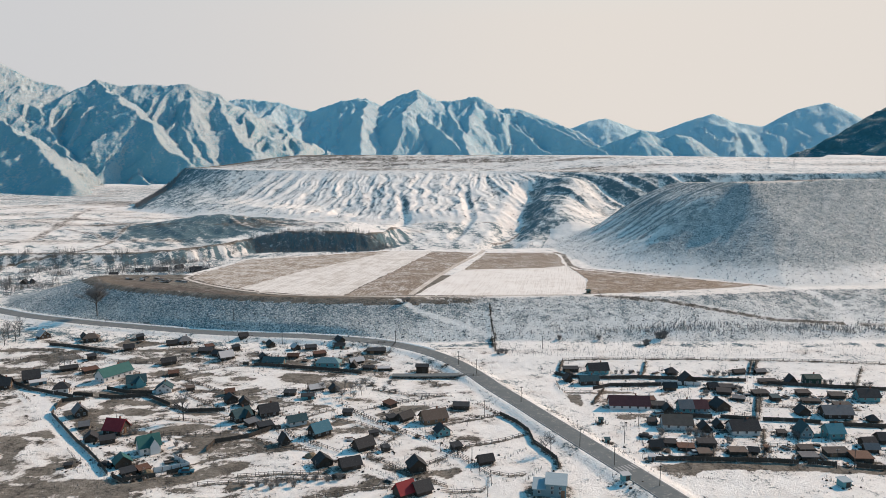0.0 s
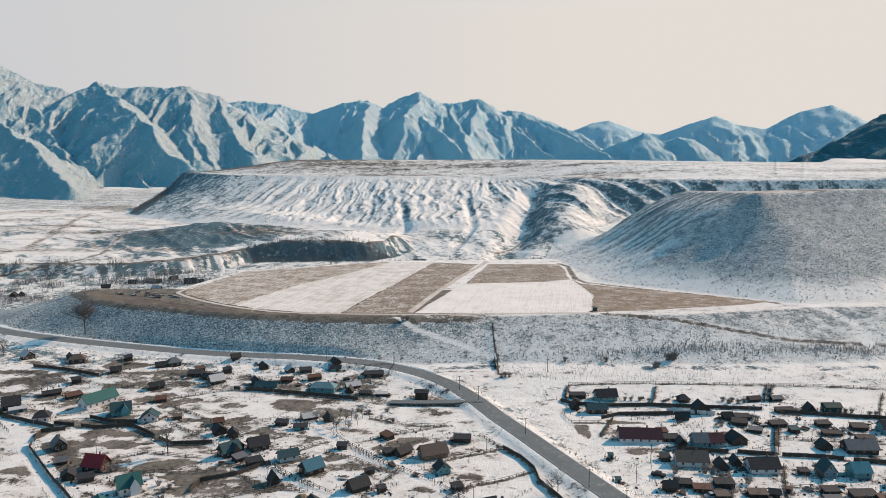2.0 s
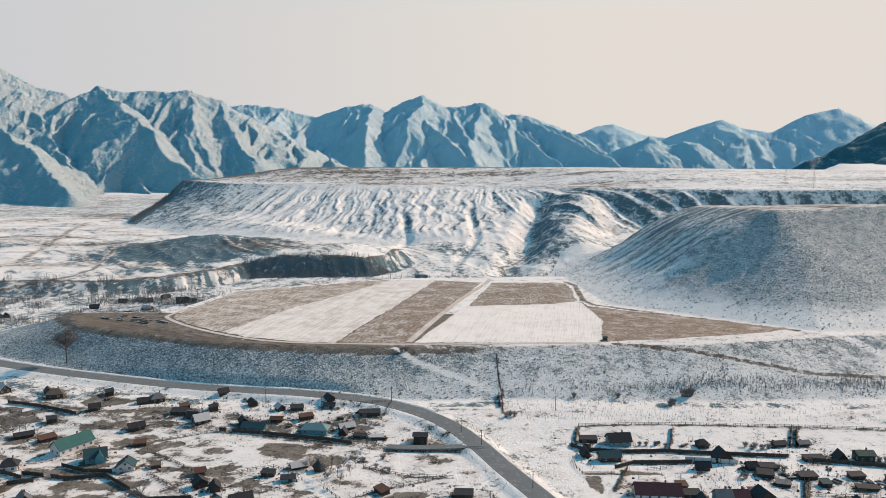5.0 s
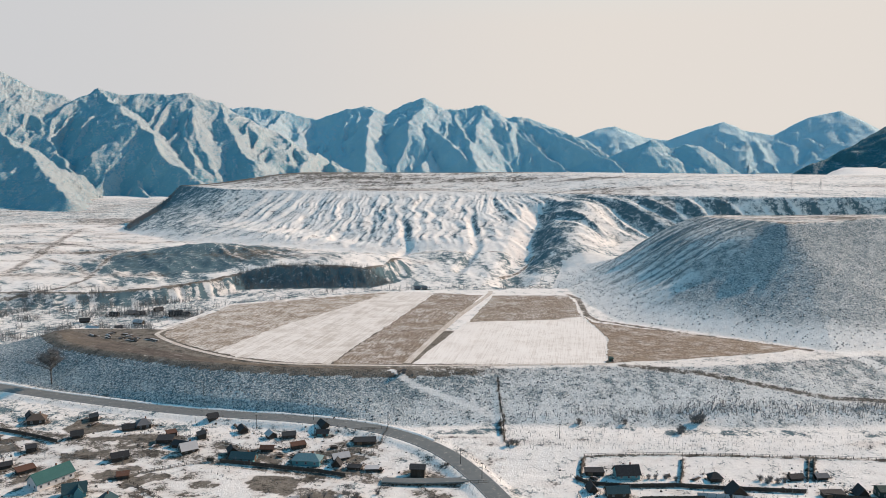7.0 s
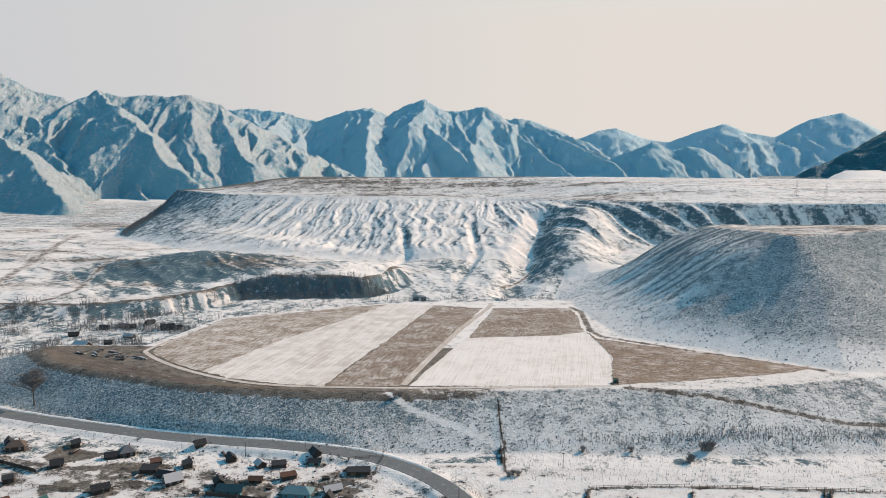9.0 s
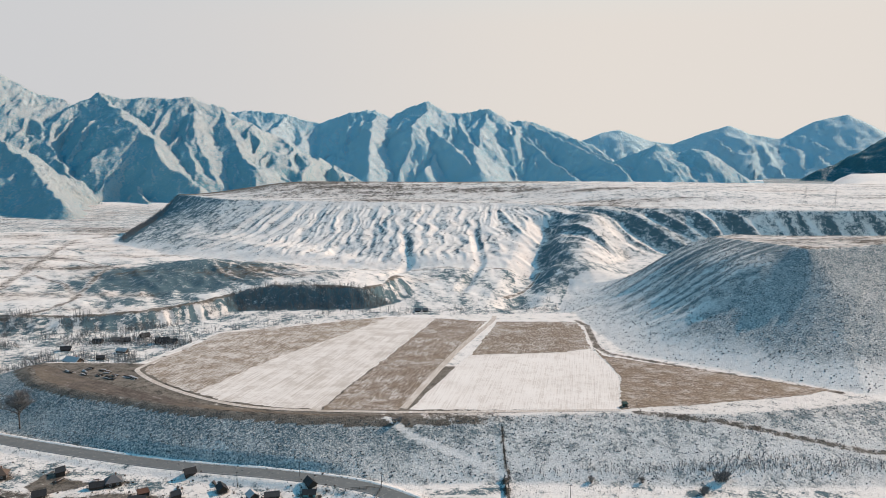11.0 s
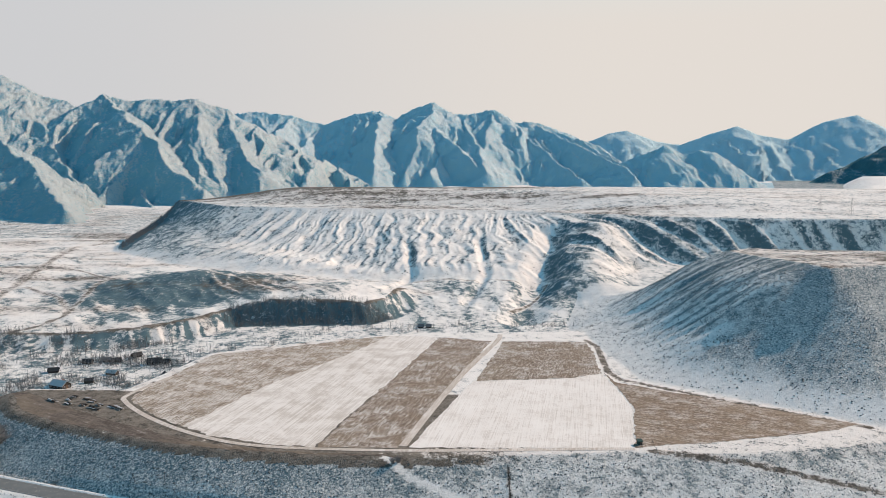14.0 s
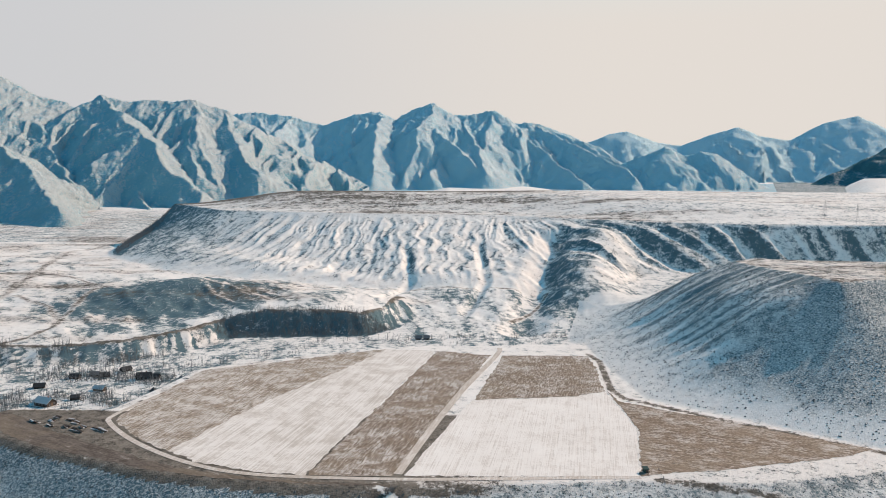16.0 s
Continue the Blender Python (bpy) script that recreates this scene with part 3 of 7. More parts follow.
# ---- mountains ----
def rock_material(name, rock, rock2, snow, amount):
    m, n, l, p = material(name)
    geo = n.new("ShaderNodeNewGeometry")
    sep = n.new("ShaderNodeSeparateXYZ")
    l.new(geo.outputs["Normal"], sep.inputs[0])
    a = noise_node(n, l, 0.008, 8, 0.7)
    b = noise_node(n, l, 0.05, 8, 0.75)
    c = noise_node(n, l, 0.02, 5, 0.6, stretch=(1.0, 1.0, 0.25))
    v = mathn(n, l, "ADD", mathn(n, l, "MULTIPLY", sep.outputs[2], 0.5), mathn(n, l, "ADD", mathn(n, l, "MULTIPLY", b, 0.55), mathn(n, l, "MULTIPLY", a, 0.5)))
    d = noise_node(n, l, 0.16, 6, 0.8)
    # snow weighted to +x faces, which paints the sunward sides lighter
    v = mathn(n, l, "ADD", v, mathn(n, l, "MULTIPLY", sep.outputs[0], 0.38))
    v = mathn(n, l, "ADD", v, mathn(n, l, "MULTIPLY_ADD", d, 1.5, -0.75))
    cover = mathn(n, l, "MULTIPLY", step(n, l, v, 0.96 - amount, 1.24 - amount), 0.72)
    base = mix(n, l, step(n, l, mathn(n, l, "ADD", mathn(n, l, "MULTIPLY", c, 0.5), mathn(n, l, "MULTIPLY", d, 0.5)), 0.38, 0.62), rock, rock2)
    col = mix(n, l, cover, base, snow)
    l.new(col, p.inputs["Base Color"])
    p.inputs["Roughness"].default_value = 0.9
    p.inputs["Specular IOR Level"].default_value = 0.1
    bump(n, l, p, mathn(n, l, "ADD", b, mathn(n, l, "MULTIPLY", d, 0.7)), 1.0, 16.0)
    return m


def bearing(px):
    return (px - 784) / 1316.0


def mountain_range(name, chains, near, depth, fan, cols, rows, spurs, seed, mat, base, slope=0.62, rough=16):
    """A range over a fan of bearings: ridges through chains of summits (x, y, z), spurs that fall from them, and broken rock over all."""
    rnd = random.Random(seed)
    lines = [list(c) for c in chains]
    for x, y, z in chains[0]:
        for k in range(spurs):
            go, side = (z - base) * rnd.uniform(0.75, 1.15), rnd.uniform(-0.25, 0.75)
            lines.append([(x, y, z - 4), (x + side * go, y - go, base + (z - base) * rnd.uniform(0.5, 0.66)), (x + side * go * 2.1, y - 1.9 * go, base + (z - base) * rnd.uniform(0.05, 0.22))])
    U, D = np.meshgrid(np.linspace(fan[0], fan[1], cols), np.linspace(near, near + depth, rows))
    X, Y = U * D, D
    wx, wy = X + 30 * fbm(X / 170, Y / 170, 4, seed + 5), Y + 30 * fbm(X / 170, Y / 170, 4, seed + 6)
    bend = 1.1 * fbm(wx / 110, wy / 300, 3, seed + 8)
    Z = np.full(X.shape, base - 6.0)
    for k, line in enumerate(lines):
        steep = slope * (1.0 if k == 0 else rnd.uniform(1.05, 1.35))
        start = rnd.uniform(0, 50)
        for (ax, ay, az), (bx, by, bz) in zip(line, line[1:] or line):
            dx, dy = bx - ax, by - ay
            long = math.hypot(dx, dy) + 1e-6
            keep = k == 0
            px, py = (X, wy) if keep else (wx, wy)
            t = np.clip(((px - ax) * dx + (py - ay) * dy) / long**2, 0, 1)
            d = np.hypot(px - ax - t * dx, py - ay - t * dy)
            run = (start + t * long + 0.10 * d) / 46 + bend
            gully = np.abs(np.sin(run)) * 0.42 + np.abs(np.sin(run * 2.7 + 1)) * 0.33
            start += long
            Z = np.maximum(Z, az + (bz - az) * t - steep * d * (0.82 + 0.45 * gully))
    up = smooth(0, 60, Z - base)
    Z = Z + rough * up * (ridged(wx / 130, wy / 150, 4, seed + 1, 0.45) - 0.55)
    Z = Z + 0.6 * rough * up * (ridged((wx + 0.5 * wy) / 48, wy / 150, 3, seed + 3, 0.5) - 0.5) + 0.32 * rough * up * (ridged((wx + 0.35 * wy) / 19, wy / 85, 2, seed + 2) - 0.5)
    return tagged(sheet(name, X, Y, Z, mat), kind="structure")


# blue haze painted into the next three rocks, paler with each range's distance
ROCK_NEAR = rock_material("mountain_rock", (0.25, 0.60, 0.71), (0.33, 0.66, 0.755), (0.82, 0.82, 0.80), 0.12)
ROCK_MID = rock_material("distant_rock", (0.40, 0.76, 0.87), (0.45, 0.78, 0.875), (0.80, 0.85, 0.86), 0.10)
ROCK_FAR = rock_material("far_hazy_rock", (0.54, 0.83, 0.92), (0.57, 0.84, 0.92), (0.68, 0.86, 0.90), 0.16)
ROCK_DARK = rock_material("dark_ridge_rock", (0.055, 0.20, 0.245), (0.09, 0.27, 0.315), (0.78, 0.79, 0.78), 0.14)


def crest(rows, dist):
    """Summits by bearing, rise over the eye's level and distance."""
    out = []
    for px, up, *d in rows:
        D = d[0] if d else dist
        out.append((bearing(px) * D, D, 86 + up / 1316.0 * D))
    return out


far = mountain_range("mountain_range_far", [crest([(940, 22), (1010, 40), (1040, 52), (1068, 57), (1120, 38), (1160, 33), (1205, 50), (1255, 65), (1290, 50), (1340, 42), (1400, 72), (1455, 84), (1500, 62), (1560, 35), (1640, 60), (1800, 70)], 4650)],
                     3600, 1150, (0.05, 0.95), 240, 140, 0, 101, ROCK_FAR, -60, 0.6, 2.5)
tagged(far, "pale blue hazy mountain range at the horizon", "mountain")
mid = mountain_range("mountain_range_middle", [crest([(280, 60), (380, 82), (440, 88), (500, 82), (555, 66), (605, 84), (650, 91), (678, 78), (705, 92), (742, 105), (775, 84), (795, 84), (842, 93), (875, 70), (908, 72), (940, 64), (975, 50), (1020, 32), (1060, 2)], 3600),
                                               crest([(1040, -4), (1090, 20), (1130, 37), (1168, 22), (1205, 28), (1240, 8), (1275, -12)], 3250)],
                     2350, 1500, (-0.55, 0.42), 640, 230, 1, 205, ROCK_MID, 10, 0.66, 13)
tagged(mid, "rocky mountain range tinted with blue haze, snow on its sunward faces", "mountain")
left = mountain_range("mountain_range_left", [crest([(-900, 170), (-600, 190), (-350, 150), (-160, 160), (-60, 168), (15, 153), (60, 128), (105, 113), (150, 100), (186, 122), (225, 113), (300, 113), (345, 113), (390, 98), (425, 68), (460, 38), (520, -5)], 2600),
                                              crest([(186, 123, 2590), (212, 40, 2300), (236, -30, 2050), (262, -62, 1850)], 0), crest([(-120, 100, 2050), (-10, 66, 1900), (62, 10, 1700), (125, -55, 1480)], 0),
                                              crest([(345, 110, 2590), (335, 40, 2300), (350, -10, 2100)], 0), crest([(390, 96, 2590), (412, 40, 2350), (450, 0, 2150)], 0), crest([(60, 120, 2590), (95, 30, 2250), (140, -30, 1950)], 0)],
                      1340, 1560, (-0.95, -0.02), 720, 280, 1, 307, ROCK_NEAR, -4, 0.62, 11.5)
tagged(left, "steep mountain range tinted blue-grey with haze, streaked with snow", "mountain")
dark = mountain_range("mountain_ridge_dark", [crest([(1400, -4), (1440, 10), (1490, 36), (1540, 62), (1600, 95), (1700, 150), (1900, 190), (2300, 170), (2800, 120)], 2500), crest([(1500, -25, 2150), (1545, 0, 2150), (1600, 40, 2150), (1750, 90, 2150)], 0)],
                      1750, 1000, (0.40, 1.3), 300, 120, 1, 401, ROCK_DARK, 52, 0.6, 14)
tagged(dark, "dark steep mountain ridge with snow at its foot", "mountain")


# ---- highway ----
def asphalt():
    m, n, l, p = material("worn_asphalt")
    a, b = noise_node(n, l, 0.25, 5), noise_node(n, l, 3.0, 4)
    c = mix(n, l, a, (0.115, 0.13, 0.131), (0.20, 0.215, 0.21))
    c = mix(n, l, mathn(n, l, "MULTIPLY", b, 0.3), c, (0.17, 0.18, 0.175))
    d = noise_node(n, l, 0.6, 6, 0.75)
    c = mix(n, l, mathn(n, l, "MULTIPLY", step(n, l, d, 0.55, 0.68), 0.55), c, (0.42, 0.40, 0.36))  # thin patches of dirty snow
    l.new(c, p.inputs["Base Color"])
    p.inputs["Roughness"].default_value, p.inputs["Specular IOR Level"].default_value = 0.95, 0.05
    bump(n, l, p, b, 0.2, 0.03)
    return m


def ribbon(name, line, zs, offsets, lifts, mat):
    """A strip along a line; offsets: places across it."""
    go = np.gradient(line, axis=0)
    go /= np.hypot(go[:, 0], go[:, 1])[:, None]
    side = np.stack([go[:, 1], -go[:, 0]], -1)
    X = np.stack([line[:, 0] + o * side[:, 0] for o in offsets], -1)
    Y = np.stack([line[:, 1] + o * side[:, 1] for o in offsets], -1)
    Z = np.stack([zs + h for h in lifts], -1)
    return sheet(name, X, Y, Z, mat, soft=False)


ASPHALT = asphalt()
tagged(ribbon("road", HIGHWAY, HIGHWAY_Z, (-3.9, -3.7, 0, 3.7, 3.9), (-0.35, 0.10, 0.17, 0.10, -0.35), ASPHALT), "grey worn asphalt country road", "road", kind="structure")


def berm_material():
    m, n, l, p = material("ploughed_snow")
    a = noise_node(n, l, 0.8, 6, 0.7)
    l.new(mix(n, l, step(n, l, a, 0.5, 0.75), SNOW, (0.42, 0.40, 0.37)), p.inputs["Base Color"])
    p.inputs["Roughness"].default_value = 0.85
    bump(n, l, p, a, 0.8, 0.4)
    return m


BERM = berm_material()
_far = HIGHWAY[:, 1] > 312
_line = HIGHWAY[_far]
_wave = 0.2 * np.sin(np.arange(len(_line)) * 0.9) + 0.12 * np.sin(np.arange(len(_line)) * 2.3)
tagged(ribbon("snow_berm", _line, HIGHWAY_Z[_far] + 0.4 * _wave, (-3.85, -4.4, -5.0, -6.2), (0.0, 0.28, 0.34, -0.5), BERM), "ridge of ploughed snow along the road", "snow berm", kind="structure")
_k = int(np.argmin(np.hypot(HIGHWAY[:, 0] - 12.5, HIGHWAY[:, 1] - 285.5)))
_spur = smooth_line([tuple(HIGHWAY[_k]), (3, 285.2), (-8, 285), (-20, 286)])
_sz = np.array([max(height(*p), HIGHWAY_Z[_k] - 0.02 * i * 3) for i, p in enumerate(_spur)])
tagged(ribbon("road_side", _spur, _sz, (-1.9, -1.8, 0, 1.8, 1.9), (-0.3, 0.08, 0.12, 0.08, -0.3), ASPHALT), "grey side road joining the country road", "road", kind="structure")


def markings():
    m, n, l, p = material("worn_road_paint")
    p.inputs["Base Color"].default_value, p.inputs["Roughness"].default_value = (0.34, 0.345, 0.33, 1), 0.9
    go = np.gradient(HIGHWAY, axis=0)
    go /= np.hypot(go[:, 0], go[:, 1])[:, None]
    bm = bmesh.new()

    def strip(k, a, b, o0, o1):
        x, y = HIGHWAY[k]
        (dx, dy), z = go[k], HIGHWAY_Z[k] + 0.19
        bm.faces.new([bm.verts.new((x + dx * f + dy * o, y + dy * f - dx * o, z - 0.016 * abs(o))) for f, o in ((a, o0), (b, o0), (b, o1), (a, o1))])

    for k in range(2, len(HIGHWAY) - 2):
        strip(k, -1.5, 1.5, -3.42, -3.3)
        strip(k, -1.5, 1.5, 3.3, 3.42)
    k = int(np.argmin(np.hypot(HIGHWAY[:, 0] - 51, HIGHWAY[:, 1] - 197)))
    for j in range(6):
        strip(k, -1.6, 1.6, -3.2 + j * 1.15, -2.7 + j * 1.15)
    bmesh.ops.recalc_face_normals(bm, faces=bm.faces[:])
    me = bpy.data.meshes.new("road_marking")
    bm.to_mesh(me), bm.free()
    me.materials.append(m)
    tagged(new("road_marking", me), "worn white road markings and a crossing", "road marking", kind="structure")


markings()


# ---- fields on the terrace ----
from mathutils.geometry import tessellate_polygon


def field_material(name, base, light, snow, turn, across, along, share, least=0.1, most=0.75):
    """share: how much of it snow covers, in streaks along the rows."""
    m, n, l, p = material(name)
    mp = n.new("ShaderNodeMapping")
    mp.vector_type = "TEXTURE"
    mp.inputs["Rotation"].default_value, mp.inputs["Scale"].default_value = (0, 0, radians(turn)), (across, along, 1)
    l.new(n.new("ShaderNodeTexCoord").outputs["Object"], mp.inputs[0])
    rows = noise_node(n, l, 1.0, 5, 0.65, vector=mp.outputs[0])
    a, b = noise_node(n, l, 0.035, 6, 0.6), noise_node(n, l, 0.9, 5, 0.7)
    patch = noise_node(n, l, 0.12, 6, 0.65)
    v = mathn(n, l, "ADD", mathn(n, l, "MULTIPLY", rows, 0.42), mathn(n, l, "ADD", mathn(n, l, "MULTIPLY", patch, 0.34), mathn(n, l, "MULTIPLY", b, 0.24)))
    cover = mathn(n, l, "MULTIPLY_ADD", step(n, l, v, 0.57 - 0.3 * share, 0.70 - 0.3 * share), most - least, least)
    earth = mix(n, l, step(n, l, mathn(n, l, "ADD", mathn(n, l, "MULTIPLY", b, 0.5), mathn(n, l, "MULTIPLY", rows, 0.5)), 0.36, 0.64), base, light)
    earth = mix(n, l, mathn(n, l, "MULTIPLY", step(n, l, a, 0.45, 0.68), 0.35), earth, (0.30, 0.24, 0.165))
    c = mix(n, l, cover, earth, mix(n, l, a, SNOW, snow))
    l.new(c, p.inputs["Base Color"])
    p.inputs["Roughness"].default_value, p.inputs["Specular IOR Level"].default_value = 0.9, 0.15
    bump(n, l, p, v, 0.6, 0.3)
    return m


def level(x, y):
    return 14 - 0.014 * max(y - 365, 0)


def ragged(outline):
    """The outline with an uneven, worn edge."""
    out = []
    for (ax, ay), (bx, by) in zip(outline, outline[1:] + outline[:1]):
        n = max(1, round(math.hypot(bx - ax, by - ay) / 1.6))
        for k in range(n):
            x, y = ax + (bx - ax) * k / n, ay + (by - ay) * k / n
            out.append((x + 1.5 * float(grain(x / 3.1, y / 3.1, 5)) + 1.2 * float(grain(x / 11, y / 11, 6)), y + 1.5 * float(grain(x / 3.1, y / 3.1, 7)) + 1.2 * float(grain(x / 11, y / 11, 8))))
    return out


def field(name, label, outline, mat, lift):
    bm = bmesh.new()
    outline = ragged(outline)
    ring = [bm.verts.new((x, y, level(x, y) + lift)) for x, y in outline]
    for tri in tessellate_polygon([[Vector((x, y, 0)) for x, y in outline]]):
        bm.faces.new([ring[k] for k in tri])
    bmesh.ops.recalc_face_normals(bm, faces=bm.faces[:])
    if sum(f.normal.z for f in bm.faces) < 0:
        bmesh.ops.reverse_faces(bm, faces=bm.faces[:])
    me = bpy.data.meshes.new(name)
    bm.to_mesh(me), bm.free()
    me.materials.append(mat)
    return tagged(new(name, me), label, "field", kind="structure")


STUBBLE = field_material("stubble_rows", (0.095, 0.068, 0.046), (0.34, 0.255, 0.18), (0.7, 0.68, 0.65), -12.5, 0.42, 5, 0.34, 0.04, 0.62)
STUBBLE_PALE = field_material("pale_stubble_rows", (0.13, 0.098, 0.068), (0.40, 0.31, 0.22), (0.76, 0.73, 0.68), -12.5, 0.38, 7, 0.41, 0.05, 0.66)
STUBBLE_BACK = field_material("stubble_back_rows", (0.09, 0.065, 0.044), (0.32, 0.24, 0.165), (0.7, 0.68, 0.65), -14, 0.5, 4, 0.36, 0.04, 0.58)
WHITE_ROWS = field_material("snowed_rows", (0.30, 0.24, 0.185), (0.50, 0.425, 0.345), (0.68, 0.63, 0.565), -12.5, 0.5, 45, 0.46, 0.45, 1.0)
WHITE_PLAIN = field_material("snowed_field", (0.40, 0.33, 0.265), (0.58, 0.50, 0.42), (0.72, 0.67, 0.605), -10, 0.5, 30, 0.54, 0.6, 1.0)
WEDGE = field_material("stubble_wedge", (0.095, 0.068, 0.046), (0.33, 0.245, 0.17), (0.68, 0.65, 0.61), 72, 0.45, 6, 0.32, 0.03, 0.5)
RIM = field_material("dry_rim", (0.075, 0.06, 0.048), (0.18, 0.15, 0.125), (0.6, 0.57, 0.52), 60, 2, 9, 0.05, 0.0, 0.5)
LANE = field_material("worn_lane", (0.46, 0.39, 0.32), (0.62, 0.56, 0.49), (0.72, 0.69, 0.65), -12, 0.5, 9, 0.36, 0.05, 0.5)
field("field_stubble_left", "brown stubble field thinly streaked with snow", [(-147, 432), (-142.5, 461), (-135, 508.5), (-102, 525), (-66.5, 546), (-39, 560), (-62, 505), (-85.5, 458), (-109.5, 392), (-124, 401.5), (-145, 424)], STUBBLE_PALE, 0.07)
field("field_white_left", "snow-covered field with faint plough rows", [(-39, 560), (-8.5, 557), (-50.5, 370), (-68, 371.8), (-95, 381.6), (-109.5, 392), (-85.5, 458), (-62, 505)], WHITE_ROWS, 0.05)
field("field_stubble_middle", "brown stubble strip with snow between rows", [(-7.5, 557), (24.5, 547), (-18.5, 370), (-49.5, 370)], STUBBLE, 0.07)
field("field_stubble_back", "brown ploughed field with short snow streaks", [(32, 547), (82.5, 548), (82, 512.5), (79, 477), (60, 467), (38, 464.5), (13, 461)], STUBBLE_BACK, 0.07)
field("field_white_right", "smooth snow-covered field", [(12, 460.5), (38, 464), (60, 466.5), (79, 476.5), (81, 452), (82.5, 423.5), (71.5, 373.2), (-14.2, 370.5)], WHITE_PLAIN, 0.05)
field("field_stubble_right", "brown stubble wedge below the hill", [(80.5, 478), (83.5, 461), (127, 432), (172, 402), (153, 393), (107, 380.5), (72.5, 373.5), (83.5, 423.5)], WEDGE, 0.08)
field("field_rim", "bare brown grass rim of the terrace", [(-206, 433), (-187, 409.5), (-163, 394.5), (-140, 385.4), (-110, 373.2), (-83, 367.2), (-56, 363.2), (-18.5, 361.6), (-18.5, 363), (-61.5, 365.2), (-98, 374.5), (-125, 388), (-148, 401), (-172, 416), (-198, 435)], RIM, 0.06)
_lz = lambda line: np.array([level(*p) for p in line])
_lane = smooth_line([(31, 566), (27.5, 545), (8, 478), (-6.5, 418), (-16.5, 372)])
tagged(ribbon("field_lane", _lane, _lz(_lane), (-1.6, 1.6), (0.11, 0.11), LANE), "pale snow-covered farm lane", "lane", kind="structure")
_rim = smooth_line([(-141, 464), (-149.5, 433.5), (-146.5, 422), (-125.5, 400), (-97, 380), (-68.5, 370), (-19, 367.5), (19.5, 369), (60, 371.5), (72, 371.8)])
tagged(ribbon("rim_lane", _rim, _lz(_rim), (-1.2, 1.2), (0.13, 0.13), LANE), "pale snow-covered farm track round the fields", "lane", kind="structure")


# ---- materials of the village ----
def paint(name, dark, light, bands=0.0, depth=0.02, rough=0.7, metal=0.0, worn=(0.5, 0.5, 0.5), wear=0.25, upright=True):
    """Painted or weathered stuff; bands: boards or ribs to a metre."""
    m, n, l, p = material(name)
    a, b = noise_node(n, l, 0.7, 5), noise_node(n, l, 6.0, 4)
    own = n.new("ShaderNodeObjectInfo")
    shift = mathn(n, l, "MULTIPLY_ADD", own.outputs["Random"], 0.35, 0.3)
    c = mix(n, l, mathn(n, l, "MULTIPLY", a, shift), dark, light)
    c = mix(n, l, mathn(n, l, "MULTIPLY", step(n, l, b, 0.55, 0.72), wear), c, worn)
    l.new(c, p.inputs["Base Color"])
    p.inputs["Roughness"].default_value, p.inputs["Metallic"].default_value, p.inputs["Specular IOR Level"].default_value = max(rough, 0.6), metal, 0.12
    if bands:
        w = n.new("ShaderNodeTexWave")
        w.bands_direction = "X" if upright else "Z"
        w.inputs["Scale"].default_value, w.inputs["Distortion"].default_value = bands, 0.6
        l.new(n.new("ShaderNodeTexCoord").outputs["Object"], w.inputs[0])
        bump(n, l, p, w.outputs["Fac"], 0.5, depth)
    else:
        bump(n, l, p, b, 0.3, depth)
    return m


GREEN = paint("green_metal_roof", (0.028, 0.10, 0.095), (0.05, 0.15, 0.14), 1.6, rough=0.45, worn=(0.2, 0.28, 0.25))
GREEN_DARK = paint("dark_green_boards", (0.02, 0.055, 0.05), (0.04, 0.09, 0.08), 2.0)
TEAL_DARK = paint("dark_teal_roof", (0.025, 0.06, 0.07), (0.06, 0.12, 0.13), 1.4, worn=(0.3, 0.33, 0.33))
TEAL_ROOF = paint("teal_roof", (0.045, 0.19, 0.23), (0.08, 0.27, 0.31), 1.4, worn=(0.35, 0.42, 0.43))
PALE_TEAL = paint("pale_teal_roof", (0.12, 0.22, 0.235), (0.22, 0.33, 0.34), 1.4, worn=(0.6, 0.62, 0.62), wear=0.5)
TEAL = paint("teal_painted_boards", (0.09, 0.26, 0.295), (0.17, 0.37, 0.40), 3.0, worn=(0.45, 0.5, 0.5))
BLUE = paint("blue_metal_roof", (0.025, 0.11, 0.155), (0.05, 0.165, 0.22), 1.6, rough=0.45, worn=(0.3, 0.4, 0.45))
PALE_BLUE = paint("pale_blue_metal_roof", (0.26, 0.33, 0.36), (0.38, 0.45, 0.47), 1.6, rough=0.4, worn=(0.6, 0.66, 0.7))
RED = paint("red_metal_roof", (0.19, 0.022, 0.028), (0.31, 0.045, 0.05), 1.6, rough=0.5, worn=(0.4, 0.15, 0.13))
MAROON = paint("maroon_roof", (0.085, 0.035, 0.038), (0.15, 0.06, 0.062), 1.4, worn=(0.28, 0.2, 0.19))
BROWN = paint("brown_roof", (0.10, 0.075, 0.06), (0.21, 0.165, 0.135), 1.4, worn=(0.35, 0.3, 0.26))
RUST = paint("rusty_roof", (0.09, 0.045, 0.03), (0.20, 0.11, 0.075), 1.4, worn=(0.35, 0.3, 0.27), wear=0.4)
GREY = paint("grey_roof", (0.10, 0.105, 0.11), (0.22, 0.225, 0.23), 1.4, worn=(0.5, 0.5, 0.5))
DARK = paint("dark_weathered_roof", (0.028, 0.03, 0.032), (0.075, 0.075, 0.076), 1.4, worn=(0.24, 0.23, 0.23))
PALE = paint("snowy_roof", (0.40, 0.40, 0.40), (0.62, 0.61, 0.59), 0, worn=(0.3, 0.3, 0.3), wear=0.5)
WHITE = paint("whitewashed_wall", (0.50, 0.51, 0.52), (0.68, 0.685, 0.68), 0, worn=(0.5, 0.48, 0.45))
